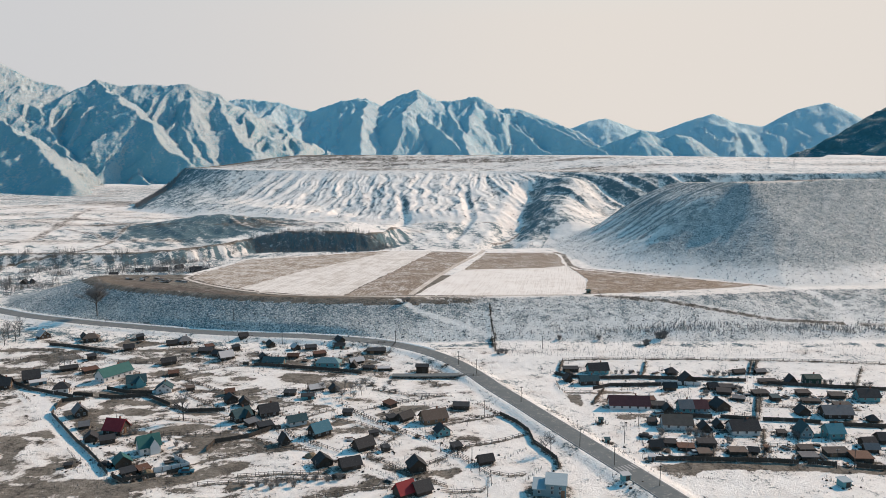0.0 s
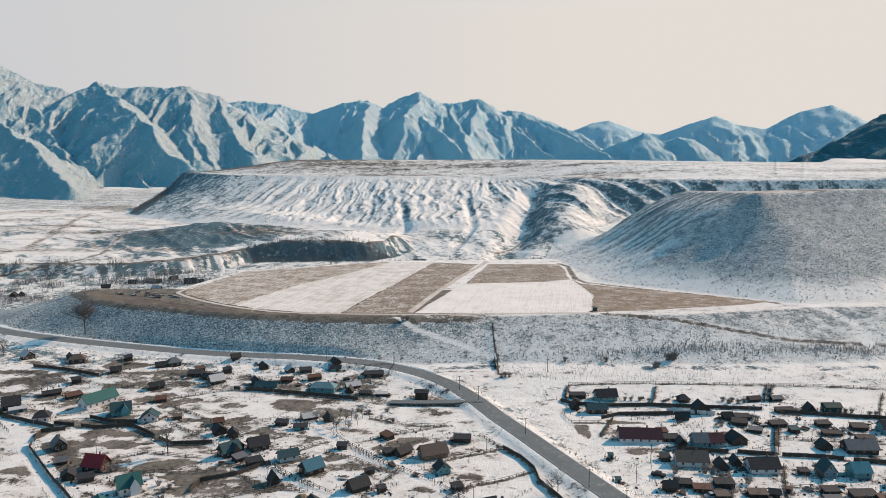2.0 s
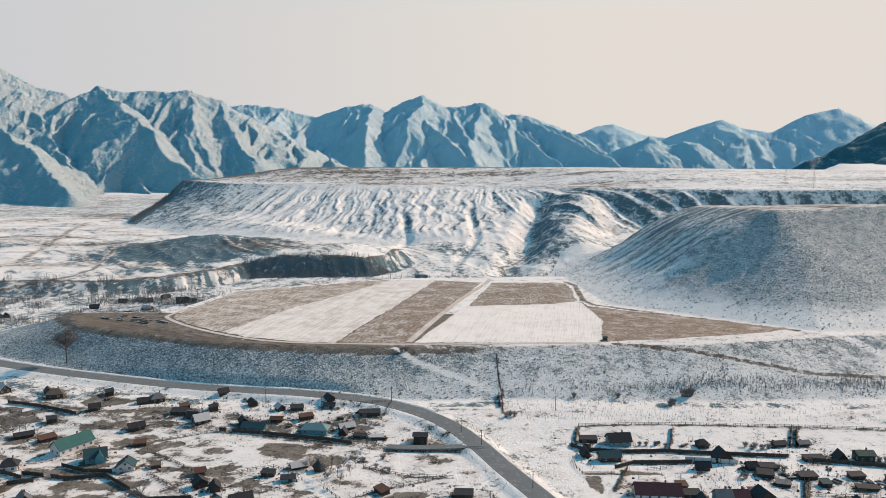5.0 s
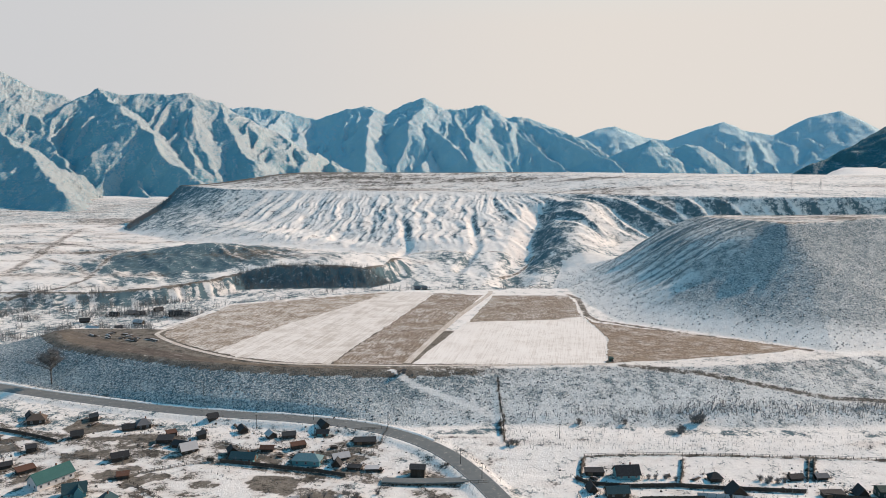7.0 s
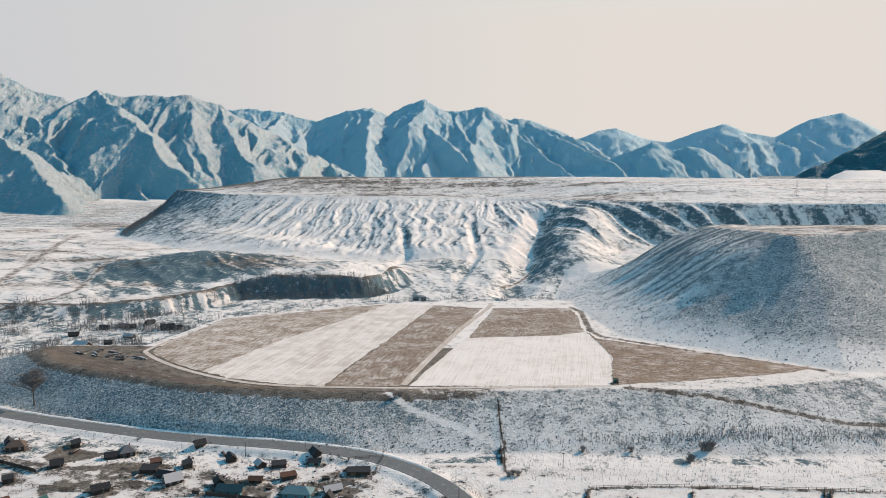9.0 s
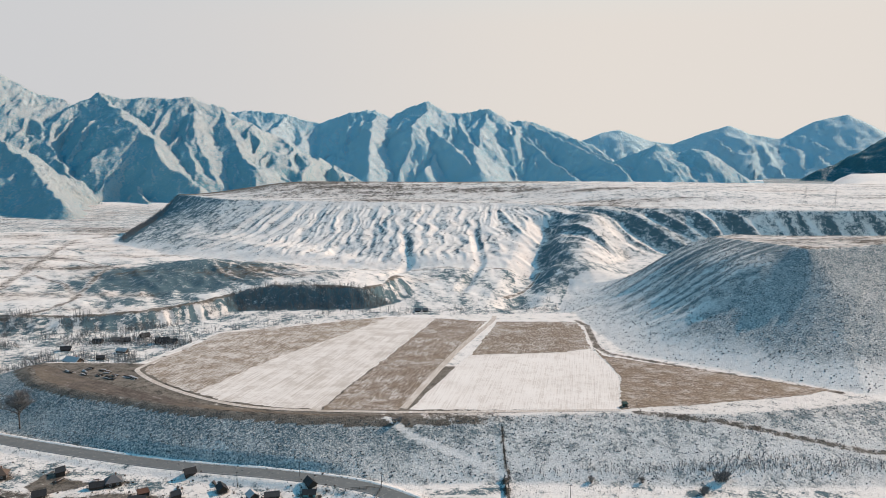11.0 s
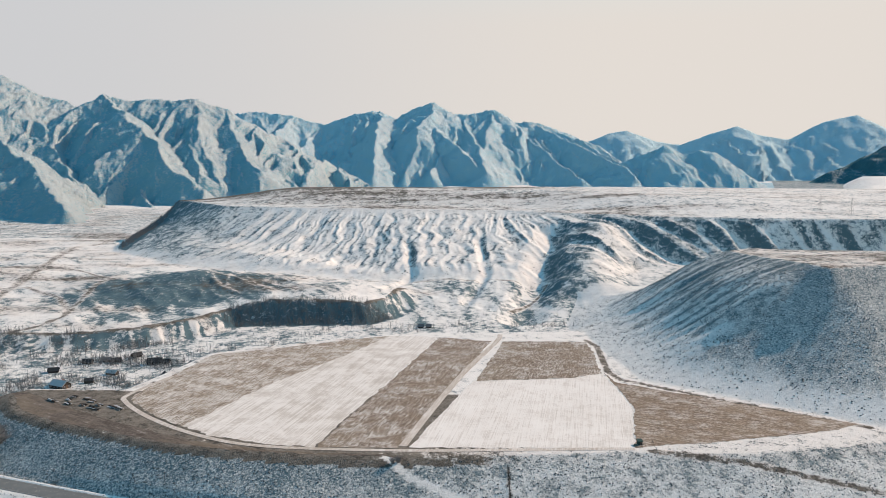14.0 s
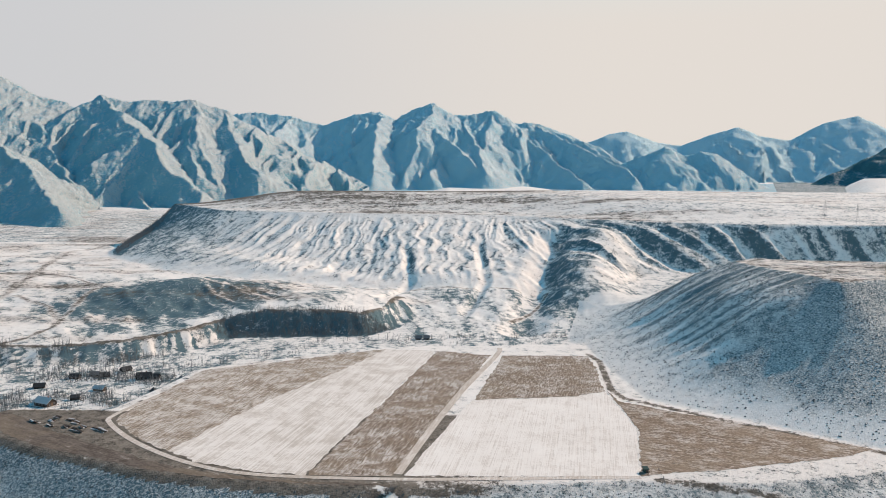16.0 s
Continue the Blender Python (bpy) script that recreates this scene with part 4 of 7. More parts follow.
PALE_WALL = paint("pale_blue_wall", (0.11, 0.20, 0.24), (0.20, 0.31, 0.35), 0, worn=(0.42, 0.44, 0.45))
BOARD = paint("dark_weathered_boards", (0.035, 0.03, 0.026), (0.11, 0.092, 0.078), 3.0, worn=(0.26, 0.24, 0.22))
BROWN_WALL = paint("brown_boards", (0.13, 0.085, 0.055), (0.26, 0.18, 0.125), 3.0, worn=(0.35, 0.3, 0.25))
TRIM = paint("faded_trim", (0.32, 0.34, 0.35), (0.52, 0.54, 0.54))
BRICK = paint("chimney_brick", (0.20, 0.09, 0.06), (0.32, 0.16, 0.11), worn=(0.5, 0.45, 0.4))
FENCE_WOOD = paint("grey_fence_wood", (0.04, 0.036, 0.032), (0.13, 0.115, 0.10), 3.0, worn=(0.3, 0.28, 0.26))
BARK = paint("bark", (0.05, 0.048, 0.046), (0.12, 0.115, 0.11), worn=(0.25, 0.24, 0.23))
TWIG = paint("twigs", (0.15, 0.158, 0.16), (0.27, 0.275, 0.275), wear=0.0)
SCRUB = paint("dry_scrub", (0.075, 0.088, 0.09), (0.17, 0.18, 0.18), wear=0.0)
BRUSH = paint("grey_brush", (0.20, 0.205, 0.205), (0.33, 0.325, 0.31), wear=0.0)
STEEL = paint("galvanised_steel", (0.25, 0.26, 0.27), (0.40, 0.41, 0.42), rough=0.5, metal=0.6)
RUBBER = paint("rubber", (0.015, 0.015, 0.015), (0.03, 0.03, 0.03))
HAY = paint("old_hay", (0.16, 0.12, 0.075), (0.30, 0.235, 0.15))


def glass():
    m, n, l, p = material("window_glass")
    p.inputs["Base Color"].default_value = (0.03, 0.04, 0.05, 1)
    p.inputs["Roughness"].default_value = 0.08
    return m


GLASS = glass()


# ---- builders ----
def box(bm, x0, x1, y0, y1, z0, z1):
    v = [bm.verts.new((x, y, z)) for z in (z0, z1) for x, y in ((x0, y0), (x1, y0), (x1, y1), (x0, y1))]
    for f in ((3, 2, 1, 0), (4, 5, 6, 7), (0, 1, 5, 4), (1, 2, 6, 5), (2, 3, 7, 6), (3, 0, 4, 7)):
        bm.faces.new([v[k] for k in f])


def slab(bm, corners, thick):
    """A plate under four corners that run round its top."""
    top = [Vector(c) for c in corners]
    n = (top[1] - top[0]).cross(top[2] - top[0]).normalized()
    if n.z < 0:
        top.reverse()
        n = -n
    low = [bm.verts.new(c - n * thick) for c in top]
    top = [bm.verts.new(c) for c in top]
    k = len(top)
    bm.faces.new(top)
    bm.faces.new(low[::-1])
    for i in range(k):
        bm.faces.new((low[i], low[(i + 1) % k], top[(i + 1) % k], top[i]))


def mesh_of(name, bm, mat):
    bmesh.ops.recalc_face_normals(bm, faces=bm.faces[:])
    me = bpy.data.meshes.new(name)
    bm.to_mesh(me)
    bm.free()
    me.materials.append(mat)
    return me


def part(name, bm, mat, parent, label=""):
    ob = new(name, mesh_of(name, bm, mat) if isinstance(bm, bmesh.types.BMesh) else bm)
    ob.parent = parent
    return tagged(ob, label)


def root(name, x, y, yaw, label, category, group="", z=None):
    ob = new(name)
    ob.matrix_basis = pose(x, y, height(x, y) if z is None else z, 0, 0, yaw)
    ob.empty_display_size = 0.5
    return tagged(ob, label, category, group)


def pane_mesh(w, h):
    bm = bmesh.new()
    box(bm, -w / 2, w / 2, -0.02, 0.02, -h / 2, h / 2)
    return mesh_of("pane", bm, GLASS)


def frame_mesh(w, h):
    bm = bmesh.new()
    for x0, x1, z0, z1 in ((-w / 2 - 0.07, -w / 2, -h / 2 - 0.07, h / 2 + 0.07), (w / 2, w / 2 + 0.07, -h / 2 - 0.07, h / 2 + 0.07), (-w / 2, w / 2, h / 2, h / 2 + 0.07), (-w / 2, w / 2, -h / 2 - 0.07, -h / 2), (-0.03, 0.03, -h / 2, h / 2)):
        box(bm, x0, x1, -0.05, 0.05, z0, z1)
    return mesh_of("window_frame", bm, TRIM)


PANE, FRAME = pane_mesh(0.62, 0.75), frame_mesh(0.62, 0.75)


def window(parent, x, y, z, turn=0):
    ob = new("window", FRAME)
    ob.parent = parent
    ob.matrix_local = pose(x, y, z, 0, 0, turn)
    part("pane", PANE, None, ob)


def roof_parts(parent, w, d, h, r, form, mat, name="roof"):
    """Roof plates over a body w wide, d deep, with eaves at h and the ridge r above."""
    o, t = 0.45, 0.16
    bm = bmesh.new()
    if form in "gc":
        e = o * r / (d / 2)
        for s in (-1, 1):
            slab(bm, [(-w / 2 - o, s * (d / 2 + o), h - e), (w / 2 + o, s * (d / 2 + o), h - e), (w / 2 + o, 0, h + r), (-w / 2 - o, 0, h + r)], t)
    elif form == "e":
        e = o * r / (w / 2)
        for s in (-1, 1):
            slab(bm, [(s * (w / 2 + o), -d / 2 - o, h - e), (s * (w / 2 + o), d / 2 + o, h - e), (0, d / 2 + o, h + r), (0, -d / 2 - o, h + r)], t)
    elif form == "h":
        k = max(0.0, w / 2 - d / 2) + 0.3
        a, b = w / 2 + o, d / 2 + o
        slab(bm, [(-a, -b, h), (a, -b, h), (k, 0, h + r), (-k, 0, h + r)], t)
        slab(bm, [(a, b, h), (-a, b, h), (-k, 0, h + r), (k, 0, h + r)], t)
        slab(bm, [(a, -b, h), (a, b, h), (k, 0, h + r)], t)
        slab(bm, [(-a, b, h), (-a, -b, h), (-k, 0, h + r)], t)
    else:
        slab(bm, [(-w / 2 - 0.25, -d / 2 - 0.3, h), (w / 2 + 0.25, -d / 2 - 0.3, h), (w / 2 + 0.25, d / 2 + 0.3, h + r), (-w / 2 - 0.25, d / 2 + 0.3, h + r)], t)
    return part(name, bm, mat, parent)


def body(parent, w, d, h, r, form, mat, name="wall"):
    bm = bmesh.new()
    ends = {"g": [(-1, 0), (1, 0)], "c": [(-1, 0), (1, 0)], "e": [(0, -1), (0, 1)]}.get(form, [])
    low = [bm.verts.new((x, y, -0.8)) for x, y in ((-w / 2, -d / 2), (w / 2, -d / 2), (w / 2, d / 2), (-w / 2, d / 2))]
    lift = [0, 0, r - 0.1, r - 0.1] if form == "s" else [0] * 4
    top = [bm.verts.new((v.co.x, v.co.y, h - 0.08 + e)) for v, e in zip(low, lift)]
    peak = [bm.verts.new((sx * w / 2, sy * d / 2, h + r - 0.2)) for sx, sy in ends]
    bm.faces.new(low[::-1])
    sides = [[low[i], low[(i + 1) % 4], top[(i + 1) % 4], top[i]] for i in range(4)]
    if form in "gc":
        sides[1].insert(3, peak[1])
        sides[3].insert(3, peak[0])
        bm.faces.new((top[0], top[1], peak[1], peak[0]))
        bm.faces.new((top[2], top[3], peak[0], peak[1]))
    elif form == "e":
        sides[0].insert(3, peak[0])
        sides[2].insert(3, peak[1])
        bm.faces.new((top[1], top[2], peak[1], peak[0]))
        bm.faces.new((top[3], top[0], peak[0], peak[1]))
    else:
        bm.faces.new(top)
    for s in sides:
        bm.faces.new(s)
    return part(name, bm, mat, parent)


def door(parent, x, y, w=0.95, h=1.95, mat=None, turn=0):
    bm = bmesh.new()
    box(bm, -w / 2, w / 2, -0.05, 0.05, 0, h)
    ob = part("door", bm, mat or BROWN_WALL, parent)
    ob.matrix_local = pose(x, y, 0.0, 0, 0, turn)
    bm = bmesh.new()
    box(bm, w * 0.3, w * 0.38, -0.1, -0.05, 0.95, 1.1)
    part("handle", bm, STEEL, ob)


def chimney(parent, x, y, z):
    bm = bmesh.new()
    box(bm, x - 0.2, x + 0.2, y - 0.2, y + 0.2, z - 0.8, z + 0.5)
    box(bm, x - 0.25, x + 0.25, y - 0.25, y + 0.25, z + 0.4, z + 0.5)
    part("chimney", bm, BRICK, parent)


def house(x, y, yaw, w, d, h, r, form, roof, wall, label):
    # small low village buildings
    w, d, h, r = w * 0.92, d * 0.72, h * 0.8, r * 0.8
    low = min(height(x + a, y + b) for a in (-w / 3, w / 3) for b in (-d / 3, d / 3))
    SPOTS.append((x, y, max(w, d)))
    ob = root("house", x, y, yaw, label, "house", "village houses", low)
    if form == "t":
        # a high body with a single-pitch roof, and a low wing with a lean-to roof beside it
        body(ob, w * 0.62, d, h, 0.5, "s", wall).matrix_local = pose(w * 0.19, 0, 0)
        roof_parts(ob, w * 0.62, d, h, 0.5, "s", roof).matrix_local = pose(w * 0.19, 0, 0)
        body(ob, w * 0.38, d * 0.9, h * 0.55, 0.2, "s", wall, "wing").matrix_local = pose(-w * 0.31, -0.3, 0)
        roof_parts(ob, w * 0.36, d * 0.9, h * 0.57, 0.7, "s", roof, "wing_roof").matrix_local = pose(-w * 0.32, -0.3, 0)
        for k in range(2):
            for z in (1.3, h - 1.0):
                window(ob, w * (0.08 + 0.24 * k), -d / 2 - 0.03, z)
        window(ob, -w * 0.31, -d * 0.45 - 0.33, 1.2)
        door(ob, w * 0.4, -d / 2 - 0.05)
        return ob
    body(ob, w, d, h, r, form, wall)
    roof_parts(ob, w, d, h, r, form, roof)
    if form == "c":
        # a cross gable towards the front
        gable = body(ob, d * 0.5, w * 0.30, h, r * 0.8, "e", wall, "cross_gable")
        gable.matrix_local = pose(w * 0.18, -d / 2 - 0.2, 0)
        cover = roof_parts(ob, d * 0.5, d * 0.55, h, r * 0.8, "e", roof, "gable_roof")
        cover.matrix_local = pose(w * 0.18, -d * 0.32, 0)
    n = max(2, int(w / 2.4))
    for k in range(n):
        px = -w / 2 + (k + 0.5) * w / n
        if form == "c" and px > w * 0.05:
            continue
        window(ob, px, -d / 2 - 0.03, min(1.3, h * 0.55))
    for s in (-1, 1):
        for k in range(2):
            window(ob, s * (w / 2 + 0.03), -d / 4 + k * d / 2, min(1.3, h * 0.55), 90)
    if h > 3.5:
        for k in range(2):
            window(ob, -w / 4 + k * w / 4, -d / 2 - 0.03, h - 0.9)
    if form == "e":
        window(ob, 0, -d / 2 - 0.03, h + r * 0.3)
    door(ob, w / 2 + 0.05, 0.0, turn=90)
    chimney(ob, w * 0.18 if form != "e" else 0.3, 0.5, h + r)
    return ob


def shed(x, y, yaw, w, d, h, r, form, roof, wall, label):
    # small low village buildings
    w, d, h, r = w * 0.9, d * 0.66, h * 0.74, r * 0.8
    low = min(height(x + a, y + b) for a in (-w / 3, w / 3) for b in (-d / 3, d / 3))
    SPOTS.append((x, y, max(w, d)))
    ob = root("shed", x, y, yaw, label, "shed", "village sheds", low)
    body(ob, w, d, h, r, form, wall)
    roof_parts(ob, w, d, h, r, form, roof)
    door(ob, w * 0.15, -d / 2 - 0.05, min(1.3, w * 0.5), h * 0.8, FENCE_WOOD)
    if w > 6:
        bm = bmesh.new()
        box(bm, -0.9, 0.9, -0.05, 0.05, 0.0, h * 0.85)
        part("gate", bm, BROWN_WALL, ob).matrix_local = pose(-w * 0.25, -d / 2 - 0.04, 0)
    return ob


def post_mesh(h, r=0.06):
    bm = bmesh.new()
    box(bm, -r, r, -r, r, -0.4, h)
    return mesh_of("post", bm, FENCE_WOOD)


def rail_mesh(n, h):
    bm = bmesh.new()
    for k in range(n):
        z = h * (0.45 + 0.5 * k)
        box(bm, -1.3, 1.3, 0.05, 0.09, z - 0.045, z + 0.045)
    return mesh_of("rail", bm, FENCE_WOOD)


def panel_mesh(h, mat, gap, count=11):
    """One fence panel: boards side by side with an uneven top edge."""
    bm = bmesh.new()
    rnd = random.Random(int(h * 100))
    line = [(-1.3, 0.06)]
    for k in range(count):
        z = h + rnd.uniform(-0.08, 0.08)
        line += [(-1.3 + 2.6 * k / count, z), (-1.3 + 2.6 * (k + 1) / count - 0.004, z)]
    line.append((1.3, 0.06))
    front, back = ([bm.verts.new((x, y, z)) for x, z in line] for y in (-0.03, 0.03))
    bm.faces.new(front)
    bm.faces.new(back[::-1])
    for k in range(len(line)):
        j = (k + 1) % len(line)
        bm.faces.new((front[k], back[k], back[j], front[j]))
    return mesh_of("panel", bm, mat)


POST_LOW, POST_HIGH = post_mesh(1.1), post_mesh(1.45)
RAILS = rail_mesh(2, 0.95)
BOARDS, WHITE_BOARDS, TEAL_BOARDS = panel_mesh(1.4, FENCE_WOOD, 0.0), panel_mesh(1.6, WHITE, 0.0, 6), panel_mesh(1.3, TEAL, 0.0)
_fence_rnd = random.Random(5)
LINES, SPOTS = [], []


def fence(points, post, span, label, stride=2.6):
    p = [points[0], *points[1:]]
    x0, y0 = p[0]
    ob = root("fence", x0, y0, 0, label, "fence", "village fences")
    inv = ob.matrix_basis.inverted()
    LINES.append(points)
    for (ax, ay), (bx, by) in zip(p, p[1:]):
        long = math.hypot(bx - ax, by - ay)
        n = max(1, round(long / stride))
        turn = math.degrees(math.atan2(by - ay, bx - ax))
        for k in range(n):
            f0, f1 = k / n, (k + 1) / n
            x, y = ax + (bx - ax) * f0, ay + (by - ay) * f0
            ex, ey = ax + (bx - ax) * f1, ay + (by - ay) * f1
            z, ez = height(x, y), height(ex, ey)
            o = new("post", post)
            o.parent = ob
            o.matrix_local = inv @ pose(x, y, z, _fence_rnd.uniform(-5, 5), _fence_rnd.uniform(-5, 5), turn)
            if _fence_rnd.random() < 0.04:
                continue
            o = new("rail" if span is RAILS else "panel", span)
            o.parent = ob
            o.matrix_local = inv @ pose((x + ex) / 2, (y + ey) / 2, (z + ez) / 2, _fence_rnd.uniform(-3, 3), -math.degrees(math.atan2(ez - z, long / n)), turn) @ Matrix.Diagonal((long / n / 2.6, 1, 1, 1))
    return ob


def rail_fence(points):
    return fence(points, POST_LOW, RAILS, "grey wooden post-and-rail fence standing in snow")


def board_fence(points):
    return fence(points, POST_HIGH, BOARDS, "dark weathered board fence along a yard")


def white_fence(points):
    return fence(points, POST_HIGH, WHITE_BOARDS, "whitewashed solid yard fence")


def teal_fence(points):
    return fence(points, POST_HIGH, TEAL_BOARDS, "teal painted board fence")


def tall_line(points):
    return fence(points, POST_HIGH, RAILS, "dark post-and-rail fence running up the bank", 1.6)


def utility_pole(x, y):
    if "utility_pole" not in KIT:
        ob = root("utility_pole", x, y, 8, "weathered wooden utility pole with a crossarm", "utility pole", "utility poles")
        bm = bmesh.new()
        bmesh.ops.create_cone(bm, cap_ends=True, segments=8, radius1=0.11, radius2=0.07, depth=6.2, matrix=Matrix.Translation((0, 0, 2.7)))
        part("pole", bm, BARK, ob)
        bm = bmesh.new()
        box(bm, -0.5, 0.5, -0.05, 0.05, 5.4, 5.5)
        part("crossarm", bm, BARK, ob)
        for k in (-0.42, -0.18, 0.18, 0.42):
            bm = bmesh.new()
            bmesh.ops.create_cone(bm, cap_ends=True, segments=6, radius1=0.05, radius2=0.03, depth=0.2, matrix=Matrix.Translation((k, 0, 5.6)))
            part("insulator", bm, TRIM, ob)
        KIT["utility_pole"] = ob
        return ob
    return copy_thing(KIT["utility_pole"], pose(x, y, height(x, y), 0, 0, 8))


KIT = {}


def sticks(name, a, b, ra, rb, mat):
    """Thin three-sided tapered sticks from a to b, as one mesh."""
    a, b = np.asarray(a, float), np.asarray(b, float)
    n = len(a)
    go = b - a
    go /= np.linalg.norm(go, axis=1)[:, None] + 1e-9
    ref = np.where(np.abs(go[:, 2:3]) > 0.9, np.array([[1.0, 0, 0]]), np.array([[0, 0, 1.0]]))
    u = np.cross(go, ref)
    u /= np.linalg.norm(u, axis=1)[:, None]
    v = np.cross(go, u)
    ra, rb = np.broadcast_to(ra, n)[:, None], np.broadcast_to(rb, n)[:, None]
    ring = [math.cos(k * 2.0944) * u + math.sin(k * 2.0944) * v for k in range(3)]
    co = np.stack([a + ra * ring[0], a + ra * ring[1], a + ra * ring[2], b + rb * ring[0], b + rb * ring[1], b + rb * ring[2]], 1).reshape(-1, 3)
    base = (np.arange(n) * 6)[:, None]
    q = np.concatenate([base + np.array([[0, 1, 4, 3]]), base + np.array([[1, 2, 5, 4]]), base + np.array([[2, 0, 3, 5]])])
    return raw_mesh(name, co, q, mat)


def raw_mesh(name, co, faces, mat):
    k = faces.shape[1]
    me = bpy.data.meshes.new(name)
    me.vertices.add(len(co))
    me.vertices.foreach_set("co", co.astype(np.float32).ravel())
    me.loops.add(faces.size)
    me.loops.foreach_set("vertex_index", faces.astype(np.int32).ravel())
    me.polygons.add(len(faces))
    me.polygons.foreach_set("loop_start", np.arange(0, faces.size, k, dtype=np.int32))
    me.update(calc_edges=True)
    me.validate()
    me.materials.append(mat)
    return me


def grow(seed, levels, kids, spread):
    """Branches of a bare tree one metre tall: rows of start, end, radius, end radius, level."""
    rnd = random.Random(seed)
    rows = []

    def limb(start, way, long, r, level):
        bend = Vector((rnd.uniform(-1, 1), rnd.uniform(-1, 1), rnd.uniform(0, 0.6))) * 0.18
        mid = start + way * long * 0.5
        end = mid + (way + bend).normalized() * long * 0.5
        rows.append((start, mid, r, r * 0.8, level))
        rows.append((mid, end, r * 0.8, r * 0.45, level))
        if level == levels:
            return
        for k in range(kids[level]):
            f = rnd.uniform(0.3, 1.0) if level else rnd.uniform(0.28, 1.0)
            at = start.lerp(mid, f * 2) if f < 0.5 else mid.lerp(end, f * 2 - 1)
            ang = rnd.uniform(0, 6.283)
            side = Vector((math.cos(ang), math.sin(ang), rnd.uniform(-0.1, 0.5)))
            limb(at, (way * (1 - spread) + side * spread).normalized(), long * rnd.uniform(0.4, 0.62) * (1.15 - 0.5 * f if level == 0 else 1), r * 0.45, level + 1)

    limb(Vector((0, 0, -0.03)), Vector((0, 0, 1)), 0.82, 0.022, 0)
    return rows


def tree_pair(seed, levels, kids, spread):
    rows = grow(seed, levels, kids, spread)
    thick = [r for r in rows if r[4] < 2]
    thin = [r for r in rows if r[4] >= 2]
    make = lambda name, rr, mat: sticks(name, [r[0] for r in rr], [r[1] for r in rr], np.array([max(r[2], 0.0026) for r in rr]), np.array([max(r[3], 0.0018) for r in rr]), mat)
    return make("trunk", thick, BARK), make("crown", thin, TWIG)


TREES = [tree_pair(3, 3, (10, 6, 5), 0.62), tree_pair(8, 3, (13, 7, 6), 0.55), tree_pair(12, 3, (14, 6, 5), 0.5), tree_pair(21, 3, (22, 11, 8), 0.62)]
_tree_rnd = random.Random(9)


def bare_tree(x, y, h, kind):
    ob = root("tree", x, y, _tree_rnd.uniform(0, 360), "leafless tree with fine bare twigs", "tree", "bare trees")
    for me in TREES[kind]:
        part(me.name.split(".")[0], me, None, ob).scale = (h, h, h)
    return ob


def bush_mesh(seed, stems):
    rnd = random.Random(seed)
    a, b = [], []
    for _ in range(stems):
        ang, lean = rnd.uniform(0, 6.283), rnd.uniform(0.05, 0.75)
        base = Vector((rnd.uniform(-0.18, 0.18), rnd.uniform(-0.18, 0.18), -0.03))
        mid = base + Vector((math.cos(ang) * lean * 0.35, math.sin(ang) * lean * 0.35, rnd.uniform(0.35, 0.55)))
        a.append(base), b.append(mid)
        for _ in range(3):
            a.append(mid), b.append(mid + Vector((rnd.uniform(-0.3, 0.3), rnd.uniform(-0.3, 0.3), rnd.uniform(0.15, 0.5))))
    return sticks("bush", a, b, 0.014, 0.006, TWIG)


BUSHES = [bush_mesh(k, 46) for k in range(3)]


def bush(x, y, h):
    ob = new("bush", BUSHES[_tree_rnd.randrange(3)])
    ob.matrix_basis = pose(x, y, height(x, y), 0, 0, _tree_rnd.uniform(0, 360)) @ Matrix.Diagonal((h * 1.2, h * 1.2, h, 1))
    return tagged(ob, "leafless brown bush standing in snow", "bush", "bushes")


# ---- vegetation that nobody could count ----
def stuff(name, me, label, category):
    return tagged(new(name, me), label, category, kind="stuff")


def woods(name, label, x, y, h, twigs, seed, radius=0.06):
    """Many small bare trees, each a stem and a fan of twigs."""
    g = np.random.default_rng(seed)
    z, n = heights(x, y), len(x)
    base = np.stack([x, y, z - 0.2], -1)
    tip = base + np.stack([g.normal(0, 0.06, n) * h, g.normal(0, 0.06, n) * h, h], -1)
    A, B, R = [base], [tip], [np.full(n, radius)]
    for _ in range(twigs):
        f = g.uniform(0.04, 0.85, n)[:, None]
        s = base + (tip - base) * f
        reach = h * (1.0 - 0.65 * f[:, 0]) * g.uniform(0.2, 0.5, n)
        ang = g.uniform(0, 6.283, n)
        A.append(s)
        B.append(s + np.stack([np.cos(ang) * reach * 0.8, np.sin(ang) * reach * 0.8, reach * 0.7], -1))
        R.append(np.full(n, radius * 0.55))
    R = np.concatenate(R)
    return stuff(name, sticks(name, np.concatenate(A), np.concatenate(B), R, R * 0.4, TWIG), label, "trees")


